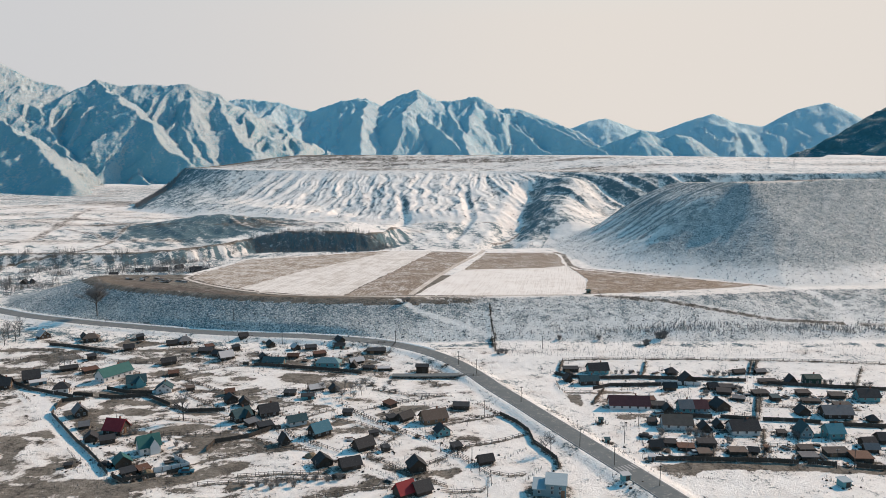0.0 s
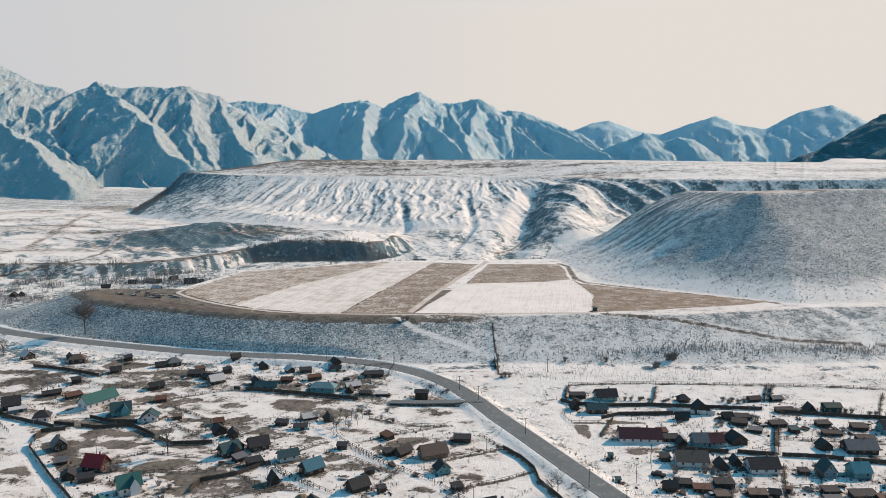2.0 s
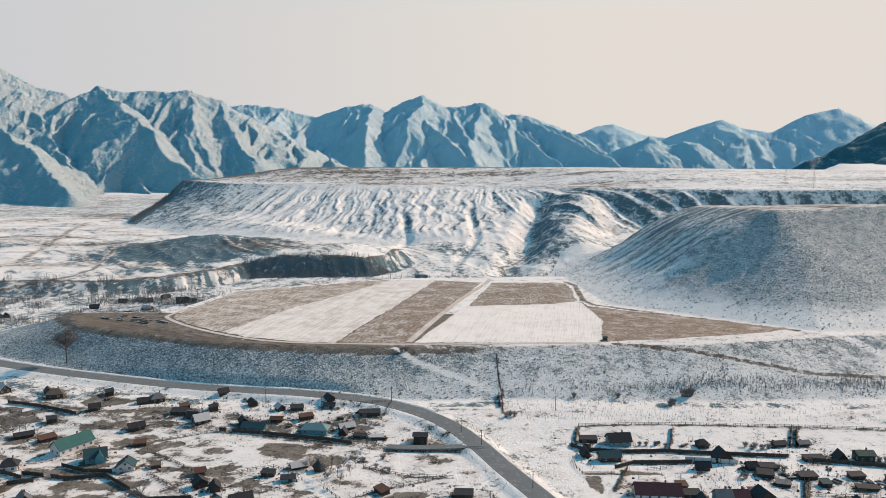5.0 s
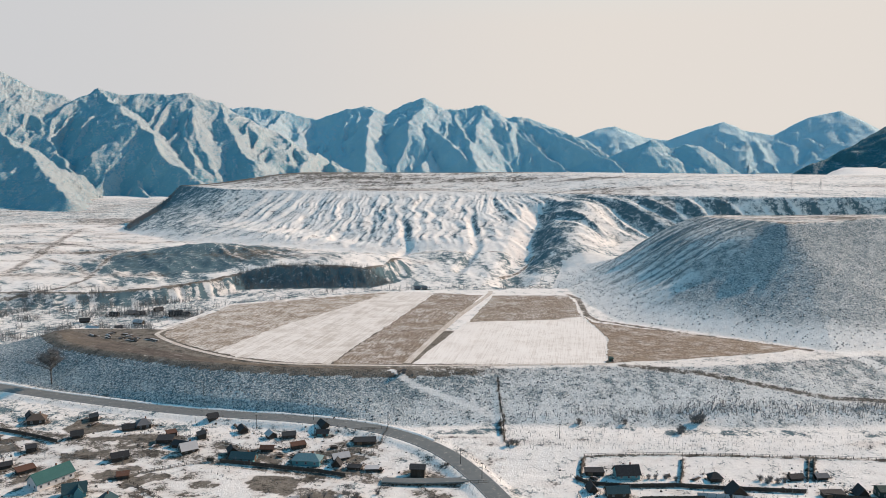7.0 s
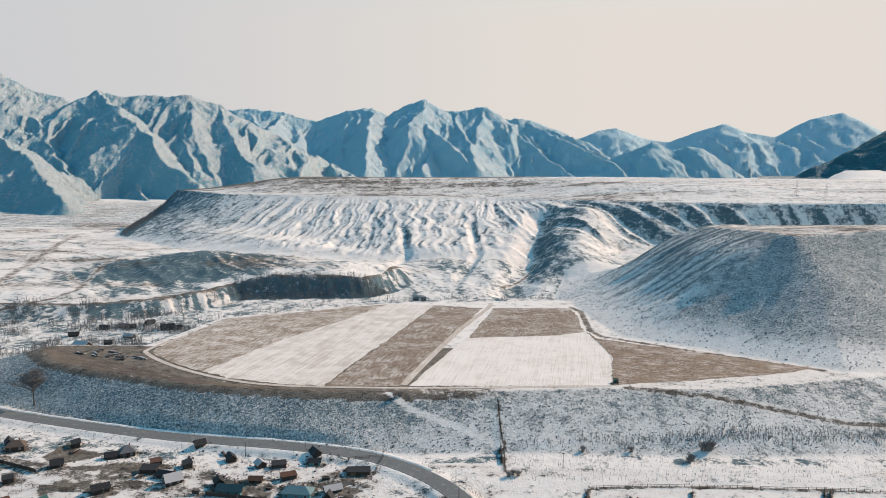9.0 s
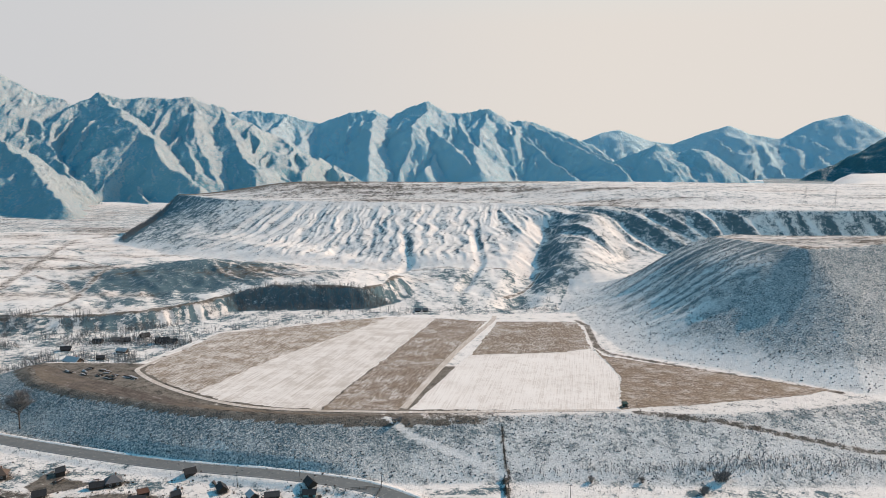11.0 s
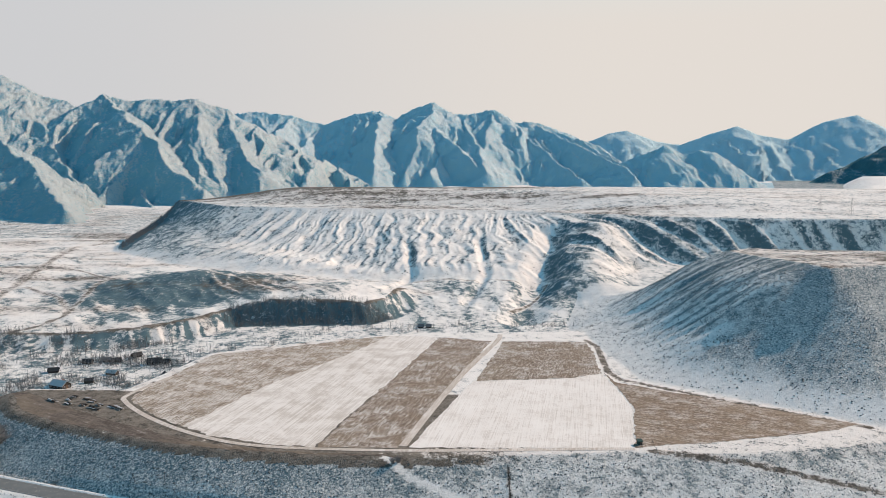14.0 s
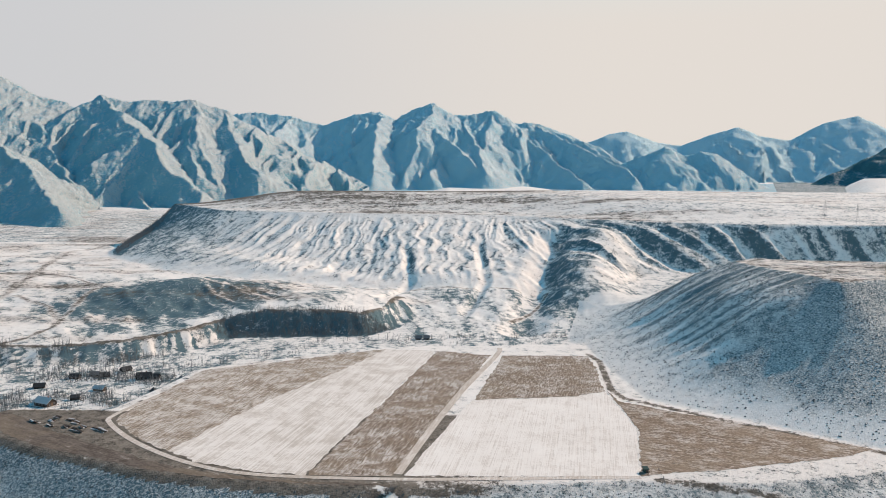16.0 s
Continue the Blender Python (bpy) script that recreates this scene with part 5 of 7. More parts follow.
def tufts(name, label, x, y, size, seed, mat, squash=0.6):
    """Low ragged clumps, each a small uneven five-sided mound."""
    g = np.random.default_rng(seed)
    n, z = len(x), heights(x, y)
    ang = np.arange(5) * 2 * np.pi / 5
    r = size[:, None] * g.uniform(0.6, 1.2, (n, 5))
    ring = np.stack([x[:, None] + r * np.cos(ang), y[:, None] + r * np.sin(ang), np.repeat(z[:, None] - 0.12, 5, 1)], -1)
    r2 = size[:, None] * g.uniform(0.35, 0.85, (n, 5))
    mid = np.stack([x[:, None] + r2 * np.cos(ang + 0.4), y[:, None] + r2 * np.sin(ang + 0.4), z[:, None] + squash * size[:, None] * g.uniform(0.6, 1.3, (n, 5))], -1)
    top = np.stack([x + g.normal(0, 0.15, n) * size, y + g.normal(0, 0.15, n) * size, z + squash * size * g.uniform(0.9, 1.3, n)], -1)[:, None]
    co = np.concatenate([ring, mid, top], 1).reshape(-1, 3)
    base = (np.arange(n) * 11)[:, None]
    faces = []
    for k in range(5):
        j = (k + 1) % 5
        faces += [base + np.array([[k, j, 5 + k]]), base + np.array([[j, 5 + j, 5 + k]]), base + np.array([[5 + k, 5 + j, 10]])]
    return stuff(name, raw_mesh(name, co, np.concatenate(faces), mat), label, "scrub")


def scatter(count, x0, x1, y0, y1, seed, keep):
    g = np.random.default_rng(seed)
    x, y = g.uniform(x0, x1, count), g.uniform(y0, y1, count)
    k = keep(x, y, g.uniform(0, 1, count))
    return x[k], y[k]


def grow_all():
    g = np.random.default_rng(77)
    size = lambda n, lo, hi: lo + (hi - lo) * g.uniform(0, 1, n) ** 2.2
    terr = lambda x, y: rise(TERRACE_FOOT, TERRACE_TOP, x, y)
    x, y = scatter(18000, -260, 20, 325, 415, 1, lambda x, y, u: (terr(x, y) > 0.04) & (terr(x, y) < 0.95) & (y < 430) & (near_path([(-22, 361), (-12, 352), (4.5, 346), (22.5, 337)], x, y) > 1.6) & (u < 0.75 + 0.5 * grain(x / 12, y / 12, 3)))
    tufts("bank_scrub", "dark dry tufts of grass on the snowy bank", x, y, size(len(x), 0.14, 0.45), 2, SCRUB)
    x, y = scatter(11000, 20, 240, 331, 398, 3, lambda x, y, u: (terr(x, y) > 0.04) & (terr(x, y) < 1.0) & (u < 0.8 + 0.5 * grain(x / 15, y / 15, 3)))
    tufts("slope_scrub", "scattered low dark bushes on the snowy slope", x, y, size(len(x), 0.10, 0.38), 4, SCRUB)
    hill = lambda x, y: rise(HILL_FOOT, HILL_TOP, x, y)
    x, y = scatter(52000, 80, 360, 380, 690, 5, lambda x, y, u: (hill(x, y) > 0.02) & (hill(x, y) < 0.98) & (u < 0.25 + 0.3 * smooth(0.1, 0.55, hill(x, y)) + 0.35 * grain(x / 18, y / 18, 3)))
    tufts("hill_scrub", "dark low scrub dotted over the hillside", x, y, size(len(x), 0.16, 0.6), 6, SCRUB, 0.45)
    x, y = scatter(9000, 25, 260, 331, 353, 7, lambda x, y, u: (np.abs(y - (339.5 + 0.045 * (x - 60))) < 1.5 + 6 * u) & (u < 0.10 + 0.55 * smooth(30, 130, x) + 0.5 * grain(x / 13, y / 9, 5)))
    woods("shrub_belt", "belt of leafless brown shrubs below the slope", x, y, g.uniform(0.6, 2.6, len(x)), 10, 8, 0.06)
    rows_x, rows_y = np.meshgrid(np.arange(24, 230, 1.15), np.array([311.5, 314.5, 318.0, 322.0, 326.0, 330.0]))
    keep = g.uniform(0, 1, rows_x.shape) < np.array([0.9, 0.85, 0.8, 0.6, 0.5, 0.5])[:, None] * np.where(rows_x < 105, 1, 0.6)
    x, y = rows_x[keep] + g.normal(0, 0.25, keep.sum()), rows_y[keep] + g.normal(0, 0.3, keep.sum())
    woods("orchard_saplings", "rows of small leafless saplings in an orchard", x, y, g.uniform(0.6, 1.9, len(x)), 6, 9, 0.038)
    x, y = scatter(3400, -168, -44, 626, 660, 10, lambda x, y, u: (rise(SHELF_FOOT, SHELF_TOP, x, y) > 0.03) & (rise(SHELF_FOOT, SHELF_TOP, x, y) < 0.99))
    woods("bluff_woods", "dense leafless woods on the shaded bluff", x, y, g.uniform(1.6, 5.2, len(x)), 7, 11, 0.07)
    stream = [(-290, 520), (-235, 545), (-190, 545), (-167, 545), (-114, 580), (-98, 612), (-71, 628), (-38, 622), (20, 634), (80, 640)]
    x, y = scatter(30000, -330, 110, 490, 690, 12, lambda x, y, u: (near_path(stream, x, y) < 3 + 22 * u * u) & (terr(x, y) <= 0) & (u < 0.25 + 0.9 * grain(x / 14, y / 14, 8)))
    woods("stream_woods", "leafless trees and willows along the stream", x, y, 1.2 + 5 * g.uniform(0, 1, len(x)) ** 2, 9, 13, 0.08)
    x, y = scatter(14000, -330, -160, 430, 580, 14, lambda x, y, u: (terr(x, y) <= 0.02) & (u < 0.01 + 0.95 * smooth(0.02, 0.2, grain(x / 20, y / 20, 4))))
    woods("valley_thickets", "leafless thickets round a hamlet", x, y, 0.9 + 4.5 * g.uniform(0, 1, len(x)) ** 1.6, 9, 15, 0.085)
    x, y = scatter(13000, -340, 110, 445, 690, 24, lambda x, y, u: (terr(x, y) <= 0.02) & (rise(SHELF_FOOT, SHELF_TOP, x, y) < 0.3) & (u < 0.9 * smooth(0.10, 0.3, grain(x / 17, y / 17, 8) + 0.35 * smooth(22, 2, near_path(stream, x, y)) - 0.12 * smooth(-160, -60, x))))
    woods("stream_brush", "grey leafless brush along the stream", x, y, 0.5 + 2.2 * g.uniform(0, 1, len(x)) ** 2, 9, 25, 0.07)
    mesa = lambda x, y: rise(MESA_FOOT, MESA_TOP, x, y)
    x, y = scatter(5200, -485, -395, 1010, 1260, 16, lambda x, y, u: (mesa(x, y) > 0.08) & (mesa(x, y) < 0.97) & (x < -412 + 0.12 * (y - 1192) * (y > 1192) + 6 * grain(x / 9, y / 9, 2)))
    woods("mesa_woods", "dark wooded flank of the flat-topped hill", x, y, g.uniform(1.5, 4.5, len(x)), 5, 17, 0.16)
    x, y = scatter(26000, -420, 330, 620, 1030, 18, lambda x, y, u: (mesa(x, y) > 0.0) & (mesa(x, y) < 0.95) & (grain(x / 11, y / 60, 6) + 0.5 * grain(x / 5, y / 9, 5) > 0.33))
    tufts("mesa_scrub", "dark scrub in the folds of the flat-topped hill", x, y, size(len(x), 0.25, 0.8), 19, SCRUB)
    x, y = scatter(9000, -260, 240, 150, 328, 20, lambda x, y, u: (u < 0.22 + 1.1 * grain(x / 22, y / 22, 12) + 0.25 * smooth(20, -40, x)) & (near_path([tuple(p) for p in HIGHWAY[::4]], x, y) > 6))
    tufts("garden_weeds", "dry weeds and small heaps poking through snow", x, y, size(len(x), 0.10, 0.32), 21, SCRUB)


grow_all()


# ---- the village, yard by yard ----
house(-129.1, 283.4, 59, 13.8, 8, 3.4, 3.2, "g", GREEN, WHITE, "white farm building with a green metal roof")
house(-116.7, 274.4, 24, 7.1, 7, 2.8, 2.8, "c", TEAL_DARK, TEAL, "teal wooden house with a dark green roof")
house(-103.6, 267.9, 12, 5.9, 6, 2.4, 2.4, "e", TEAL_DARK, WHITE, "white gabled house with a dark green roof")
house(-141.0, 266.4, 18, 5.4, 6, 2.6, 2.6, "h", DARK, WHITE, "white house with a dark hipped roof")
house(-159.8, 280.2, 29, 6.1, 6, 2.8, 3.2, "g", DARK, BOARD, "dark timber house with a steep roof")
shed(-155.0, 275.9, 33, 6.3, 3, 1.8, 0.6, "s", PALE, PALE_WALL, "low pale shed with a snowy lean-to roof")
house(-166.0, 272.4, 12, 5.4, 6, 2.6, 2.8, "g", DARK, BOARD, "dark timber house with a grey roof")
house(-103.5, 226.7, -11, 6.5, 7, 2.6, 3.4, "g", RED, BOARD, "timber house with a steep bright red roof")
house(-122.4, 241.7, 37, 4.3, 6, 2.6, 2.6, "e", GREY, BOARD, "grey timber house with a gabled roof")
shed(-108.6, 220.1, 22, 3.8, 5, 2.2, 1.6, "e", DARK, BOARD, "dark timber barn in a yard")
shed(-102.8, 218.5, 27, 4.7, 4, 2.0, 0.8, "s", DARK, BOARD, "dark board lean-to shed")
shed(-115.7, 230.7, 24, 2.9, 4, 2.0, 1.2, "g", GREY, BOARD, "grey board shed standing in snow")
house(-87.9, 212.6, 34, 6.4, 7, 3.4, 3.3, "c", GREEN, WHITE, "white two-storey house with a green roof and dormer")
shed(-91.1, 201.8, 34, 4.8, 5, 2.6, 2.2, "e", GREEN, BOARD, "timber garage with a green roof")
shed(-87.0, 195.8, 36, 4.1, 4, 1.8, 0.7, "s", DARK, BOARD, "low dark board shed beside the yard")
shed(-83.6, 198.0, 43, 3.4, 4, 1.7, 0.6, "s", RUST, BOARD, "low rusty-roofed shed standing in snow")
shed(-8.3, 291.7, -3, 5.2, 6, 4.4, 0.8, "g", DARK, BOARD, "tall dark timber barn beside the road")
house(-3.2, 236.6, 23, 8.8, 7, 2.6, 2.8, "g", BROWN, BROWN_WALL, "brown timber house with a brown roof")
shed(-12.6, 238.3, 48, 5.6, 5, 2.2, 1.8, "g", DARK, BOARD, "dark board barn standing in snow")
house(-0.3, 224.9, 23, 4.6, 4.5, 2.4, 2, "e", DARK, TEAL, "small teal house with a dark roof")
house(-38.8, 224.6, 43, 6.3, 6, 2.8, 2.8, "g", BLUE, BOARD, "timber house with a bright blue roof")
house(-47.9, 234.4, 29, 6.3, 5, 2.4, 1.8, "g", TEAL_DARK, WHITE, "white cottage with a green-grey roof")
house(-59.1, 242.6, 27, 6.5, 6.5, 2.6, 2.6, "g", DARK, BOARD, "large dark timber house")
house(-66.9, 237.4, 46, 6.3, 5.5, 2.8, 2.8, "c", TEAL_DARK, BOARD, "timber house with a dark teal roof")
shed(-62.4, 233.4, 48, 4.3, 4, 1.8, 0.8, "s", GREY, BOARD, "low grey shed standing in snow")
shed(-75.3, 255.2, 33, 4.4, 5, 2.4, 2, "e", DARK, BOARD, "dark gabled barn standing in snow")
shed(-69.9, 252.7, 20, 3.3, 5, 2.2, 1.8, "e", DARK, BOARD, "small dark gabled barn")
shed(-78.3, 264.3, 23, 3.2, 4, 2, 1.2, "g", RUST, BOARD, "rust-roofed board shed standing in snow")
house(-70.3, 301.5, -7, 9.2, 6, 2.2, 1.8, "g", TEAL_DARK, TEAL, "long teal wooden house")
house(-47.4, 300.2, -6, 10.4, 7, 2.4, 2.2, "h", PALE_TEAL, TEAL, "teal house with a pale green hipped roof")
shed(-36.8, 297.9, -3, 3.0, 4, 1.6, 2.2, "e", DARK, BOARD, "small steep-roofed dark shed")
shed(-23.8, 213.3, 37, 6.0, 6, 2.4, 2.4, "g", DARK, BOARD, "dark timber barn at the lane")
shed(-7.4, 198.8, 17, 5.2, 6, 2.6, 2.4, "e", DARK, BOARD, "dark gabled timber barn")
shed(-26.3, 200.2, 24, 6.0, 7, 2.2, 2, "g", DARK, BOARD, "long dark timber barn")
shed(-34.1, 201.8, 30, 5.2, 6, 2, 2.2, "e", DARK, BOARD, "dark barn with a gabled roof")
shed(-10.0, 183.6, 36, 5.1, 6, 2.2, 2.8, "g", RED, BOARD, "timber barn with a dull red roof")
shed(-5.7, 184.6, 32, 4.8, 6, 2.2, 2.4, "g", DARK, BOARD, "dark timber barn beside a red one")
shed(-48.4, 217.4, 32, 2.7, 4.5, 2, 2.6, "e", DARK, BOARD, "lone dark shed in a snowy garden")
house(28.0, 185.3, -10, 9.3, 8, 4.4, 1.2, "t", PALE_BLUE, PALE_WALL, "pale blue two-storey house with metal roofs")
shed(6.3, 248.8, -3, 6.0, 4.5, 2, 0.7, "s", DARK, BOARD, "long low dark shed")
shed(12.1, 203.8, 21, 4.6, 4, 2, 1.6, "g", DARK, BOARD, "small dark shed by the fence")
shed(4.0, 213.6, 24, 3.3, 3.5, 1.8, 0.6, "s", DARK, BOARD, "small dark lean-to shed")
shed(-32.3, 242.8, 0, 3.4, 3.5, 2, 0.5, "s", DARK, BOARD, "small dark flat-roofed shed")
shed(-48.7, 259.0, 9, 5.0, 3.5, 1.7, 0.6, "s", DARK, TEAL, "low teal garden shed")
shed(-40.3, 267.2, 23, 3.6, 4, 2, 1.8, "e", DARK, BOARD, "small dark gabled shed")
shed(-55.9, 263.0, -4, 4.6, 3.5, 1.8, 0.6, "s", DARK, BOARD, "low dark garden shed")
house(-161.2, 333.3, 17, 6.8, 6, 2.4, 2.4, "h", BROWN, BOARD, "timber house with a brown hipped roof")
house(-186.6, 339.4, 52, 5.1, 6, 2.4, 2.6, "e", PALE, BOARD, "timber house with a snowy gabled roof")
house(-117.1, 329.1, 28, 5.4, 6, 2.2, 2.4, "h", GREY, BOARD, "timber house with a grey hipped roof")
house(-92.4, 308.3, 35, 5.8, 6, 2.2, 2.4, "g", PALE, BOARD, "timber house with a pale snowy roof")
shed(-96.3, 312.1, -15, 6.0, 5, 2, 1.4, "g", DARK, BOARD, "dark board barn standing in snow")
shed(-103.4, 315.6, 3, 6.3, 5, 2, 1, "s", DARK, BOARD, "dark lean-to barn standing in snow")
shed(-121.5, 325.9, 25, 4.8, 4, 2, 1.4, "g", DARK, BOARD, "dark shed near the road")
shed(-28.9, 314.8, 5, 8.7, 5, 1.8, 0.7, "s", DARK, BOARD, "long low dark shed with snow")
shed(-45.8, 322.3, 4, 4.5, 4, 2, 1.2, "g", DARK, TEAL, "small teal-walled shed standing in snow")
shed(-58.3, 320.1, 15, 5.4, 4, 1.8, 0.8, "s", DARK, BOARD, "low dark shed standing in snow")
shed(-63.7, 308.9, 1, 4.8, 4, 1.9, 1.0, "g", RUST, BOARD, "small rust-roofed shed standing in snow")
shed(-30.4, 295.4, -6, 5.1, 3, 1.4, 0.4, "s", DARK, BOARD, "low dark woodshed standing in snow")
shed(-24.2, 294.6, 4, 5.0, 3, 1.5, 0.4, "s", PALE, BOARD, "low snow-roofed woodshed standing in snow")
shed(-152.6, 295.0, 33, 6.6, 5, 1.8, 1, "g", DARK, BOARD, "dark barn behind the farmhouse")
shed(-142.5, 291.9, 46, 6.2, 5, 1.8, 0.8, "s", RUST, BOARD, "dark red-brown barn standing in snow")
shed(-107.5, 288.3, 20, 4.2, 4, 1.8, 0.7, "s", RUST, BOARD, "rusty lean-to shed standing in snow")
shed(-94.4, 269.0, 27, 3.2, 3, 1.8, 0.5, "s", BROWN, BOARD, "small brown shed standing in snow")
shed(-21.6, 223.4, 27, 3.2, 1.6, 2, 0.4, "s", DARK, BOARD, "narrow dark outhouse standing in snow")
shed(-17.1, 238.2, 36, 3.5, 3.5, 1.7, 0.6, "s", DARK, BOARD, "low dark shed by the lane")
shed(-17.1, 211.8, 31, 2.3, 2.6, 1.8, 0.5, "s", DARK, BOARD, "tiny dark shed standing in snow")
shed(-105.9, 200.7, 17, 2.3, 2, 1.2, 0.3, "s", DARK, BOARD, "low dark hut in the snow")
house(62.1, 290.7, 7, 8.4, 7, 2.6, 2.8, "g", DARK, TEAL, "teal-walled house with a dark roof")
house(55.9, 276.7, 6, 7.5, 5, 2.6, 1.8, "g", TEAL_DARK, BOARD, "dark house with a teal-grey roof")
shed(48.4, 279.9, 6, 2.9, 5, 1.6, 2.2, "e", DARK, BOARD, "dark pointed shed standing in snow")
shed(51.6, 292.4, 0, 6.8, 4, 2, 0.6, "s", DARK, BOARD, "dark flat-roofed barn standing in snow")
house(64.6, 249.9, -4, 14.5, 8, 2.6, 3.0, "g", MAROON, WHITE, "long white house with a maroon roof")
shed(93.6, 276.5, 3, 6.1, 7, 2.4, 3.2, "e", DARK, BOARD, "dark barn with a steep gable")
shed(91.0, 288.1, 4, 4.3, 5, 1.8, 2, "h", DARK, BOARD, "small dark pyramid-roofed hut")
house(141.8, 277.7, 0, 6.0, 6, 3.6, 1.2, "g", GREEN_DARK, GREEN_DARK, "dark green box-shaped house")
shed(134.3, 278.3, -4, 3.8, 6, 1.4, 2.8, "e", DARK, BOARD, "dark steep-roofed hut standing in snow")
shed(125.1, 277.9, 4, 7.6, 4, 1.6, 0.5, "s", DARK, BOARD, "low dark barn standing in snow")
shed(127.4, 290.6, 8, 4.3, 4, 1.8, 0.9, "g", GREY, BOARD, "small grey shed standing in snow")
shed(118.6, 289.9, 10, 4.9, 4, 1.8, 1, "g", DARK, BOARD, "small dark shed standing in snow")
house(152.0, 258.0, -2, 7.7, 7, 2.6, 2.6, "g", DARK, TEAL, "teal house with a dark roof")
house(82.9, 246.1, 1, 4.8, 7, 2.6, 2.6, "g", GREY, TEAL, "teal half of a double house, grey roof")
house(87.9, 246.2, 1, 4.8, 7, 2.6, 2.6, "g", MAROON, PALE_WALL, "pale half of a double house, maroon roof")
shed(95.5, 247.7, 12, 6.0, 7, 2.4, 2.6, "e", DARK, BOARD, "large dark barn with a gabled roof")
house(75.5, 231.6, -4, 9.9, 8, 2.6, 2.8, "g", BROWN, WHITE, "white house with a brown roof")
house(95.1, 226.8, 2, 9.3, 8, 2.6, 2.8, "g", DARK, WHITE, "white house with a dark roof")
shed(83.5, 228.2, -1, 3.7, 5, 2, 2.2, "e", DARK, BOARD, "dark gabled shed standing in snow")
shed(88.8, 230.8, -3, 3.0, 5, 1.8, 1.8, "e", DARK, BOARD, "small dark gabled shed")
shed(77.1, 245.9, -1, 3.2, 5, 1.8, 1.8, "e", DARK, BOARD, "dark gabled shed behind a house")
shed(93.9, 251.0, 1, 2.8, 4, 1.8, 0.6, "s", RUST, BOARD, "low rust-roofed shed standing in snow")
house(132.3, 241.7, -1, 10.1, 8, 2.4, 2.6, "g", GREY, BOARD, "wide dark house with a grey roof")
shed(121.9, 243.3, 4, 4.5, 5, 2, 2.2, "e", DARK, BOARD, "dark gabled hut standing in snow")
house(122.0, 223.5, 3, 5.4, 7, 2.8, 2.6, "g", TEAL_ROOF, TEAL, "teal house with a teal roof")
house(113.0, 224.1, 1, 4.1, 6, 2.6, 3.2, "e", TEAL_DARK, PALE_WALL, "pale house with a steep dark teal roof")
shed(142.1, 236.9, -3, 3.1, 4, 1.2, 2, "h", DARK, BOARD, "small dark hipped hut")
shed(128.8, 216.4, 6, 4.2, 5, 2.2, 1.6, "g", DARK, BOARD, "dark barn standing in snow")
shed(135.4, 218.8, 0, 5.1, 6, 2.4, 2, "g", DARK, BOARD, "dark barn beside another")
shed(86.8, 209.8, -2, 5.5, 4, 1.8, 0.6, "s", BROWN, BOARD, "low shed with a brown roof")
shed(115.3, 208.8, 2, 7.6, 5, 2, 0.6, "s", DARK, BOARD, "long dark shed row")
shed(120.7, 205.4, -2, 6.0, 6, 2, 0.7, "s", RUST, BOARD, "long rust-brown shed standing in snow")
shed(105.6, 205.6, -1, 5.1, 4, 1.8, 0.5, "s", GREY, BOARD, "low grey shed standing in snow")
shed(107.8, 211.7, 2, 4.7, 4, 1.6, 0.5, "s", DARK, BOARD, "low dark shed standing in snow")
shed(68.6, 216.7, -5, 4.7, 4, 1.7, 0.5, "s", DARK, BOARD, "low dark shed behind a garden")
shed(72.7, 213.3, -6, 5.2, 4, 1.7, 0.5, "s", RUST, BOARD, "low rusty shed standing in snow")
shed(76.4, 208.3, 1, 4.0, 4, 2, 0.5, "s", BROWN, BOARD, "brown board shed standing in snow")
shed(91.6, 210.3, -11, 2.8, 4, 1.8, 1, "g", DARK, BOARD, "small dark shed standing in snow")
shed(96.3, 212.1, 1, 1.3, 1.6, 2, 0.3, "s", RUST, BOARD, "narrow rusty outhouse standing in snow")
shed(106.4, 224.5, 0, 3.0, 3, 1.8, 0.5, "s", DARK, BOARD, "small dark shed in a garden")
shed(118.9, 257.5, 3, 3.3, 4, 2, 0.6, "s", TEAL_DARK, BOARD, "small teal-grey shed standing in snow")
shed(142.7, 260.9, -3, 5.6, 5, 1.8, 0.6, "s", DARK, BOARD, "long low dark barn")
shed(139.3, 250.7, -2, 6.5, 4, 1.6, 0.5, "s", DARK, BOARD, "low dark outbuilding standing in snow")
shed(130.6, 255.2, -5, 6.9, 3.5, 1.5, 0.4, "s", DARK, BOARD, "low open dark woodshed")
shed(68.3, 233.9, -2, 3.1, 4, 2, 0.6, "s", DARK, BOARD, "dark shed by the yard")
shed(103.1, 264.3, -15, 5.4, 5, 1.8, 0.7, "s", DARK, BOARD, "dark outbuilding standing in snow")
shed(106.0, 257.8, -15, 4.5, 4, 1.4, 0.4, "s", GREY, BOARD, "low grey outbuilding standing in snow")
shed(106.8, 188.5, 13, 3.0, 3.4, 2.4, 0.4, "s", PALE_BLUE, TEAL, "pale blue pump hut in open snow")
shed(51.8, 234.9, -3, 1.5, 1.6, 2, 0.3, "s", TEAL_DARK, TEAL, "small teal booth standing in snow")
shed(50.1, 217.6, -1, 1.5, 1.8, 2, 0.3, "s", TEAL_DARK, TEAL, "small green booth by the road")
shed(49.0, 190.3, 15, 2.5, 2.4, 2.4, 0.3, "s", PALE, TEAL, "roadside bus shelter with a snowy roof")
shed(60.1, 205.0, 2, 1.6, 2.2, 2.2, 0.3, "s", PALE, PALE_WALL, "small pale booth by the road")
shed(74.9, 376.9, 8, 1.8, 2.5, 2.2, 0.4, "s", GREEN_DARK, GREEN_DARK, "small dark green hut at the field corner")
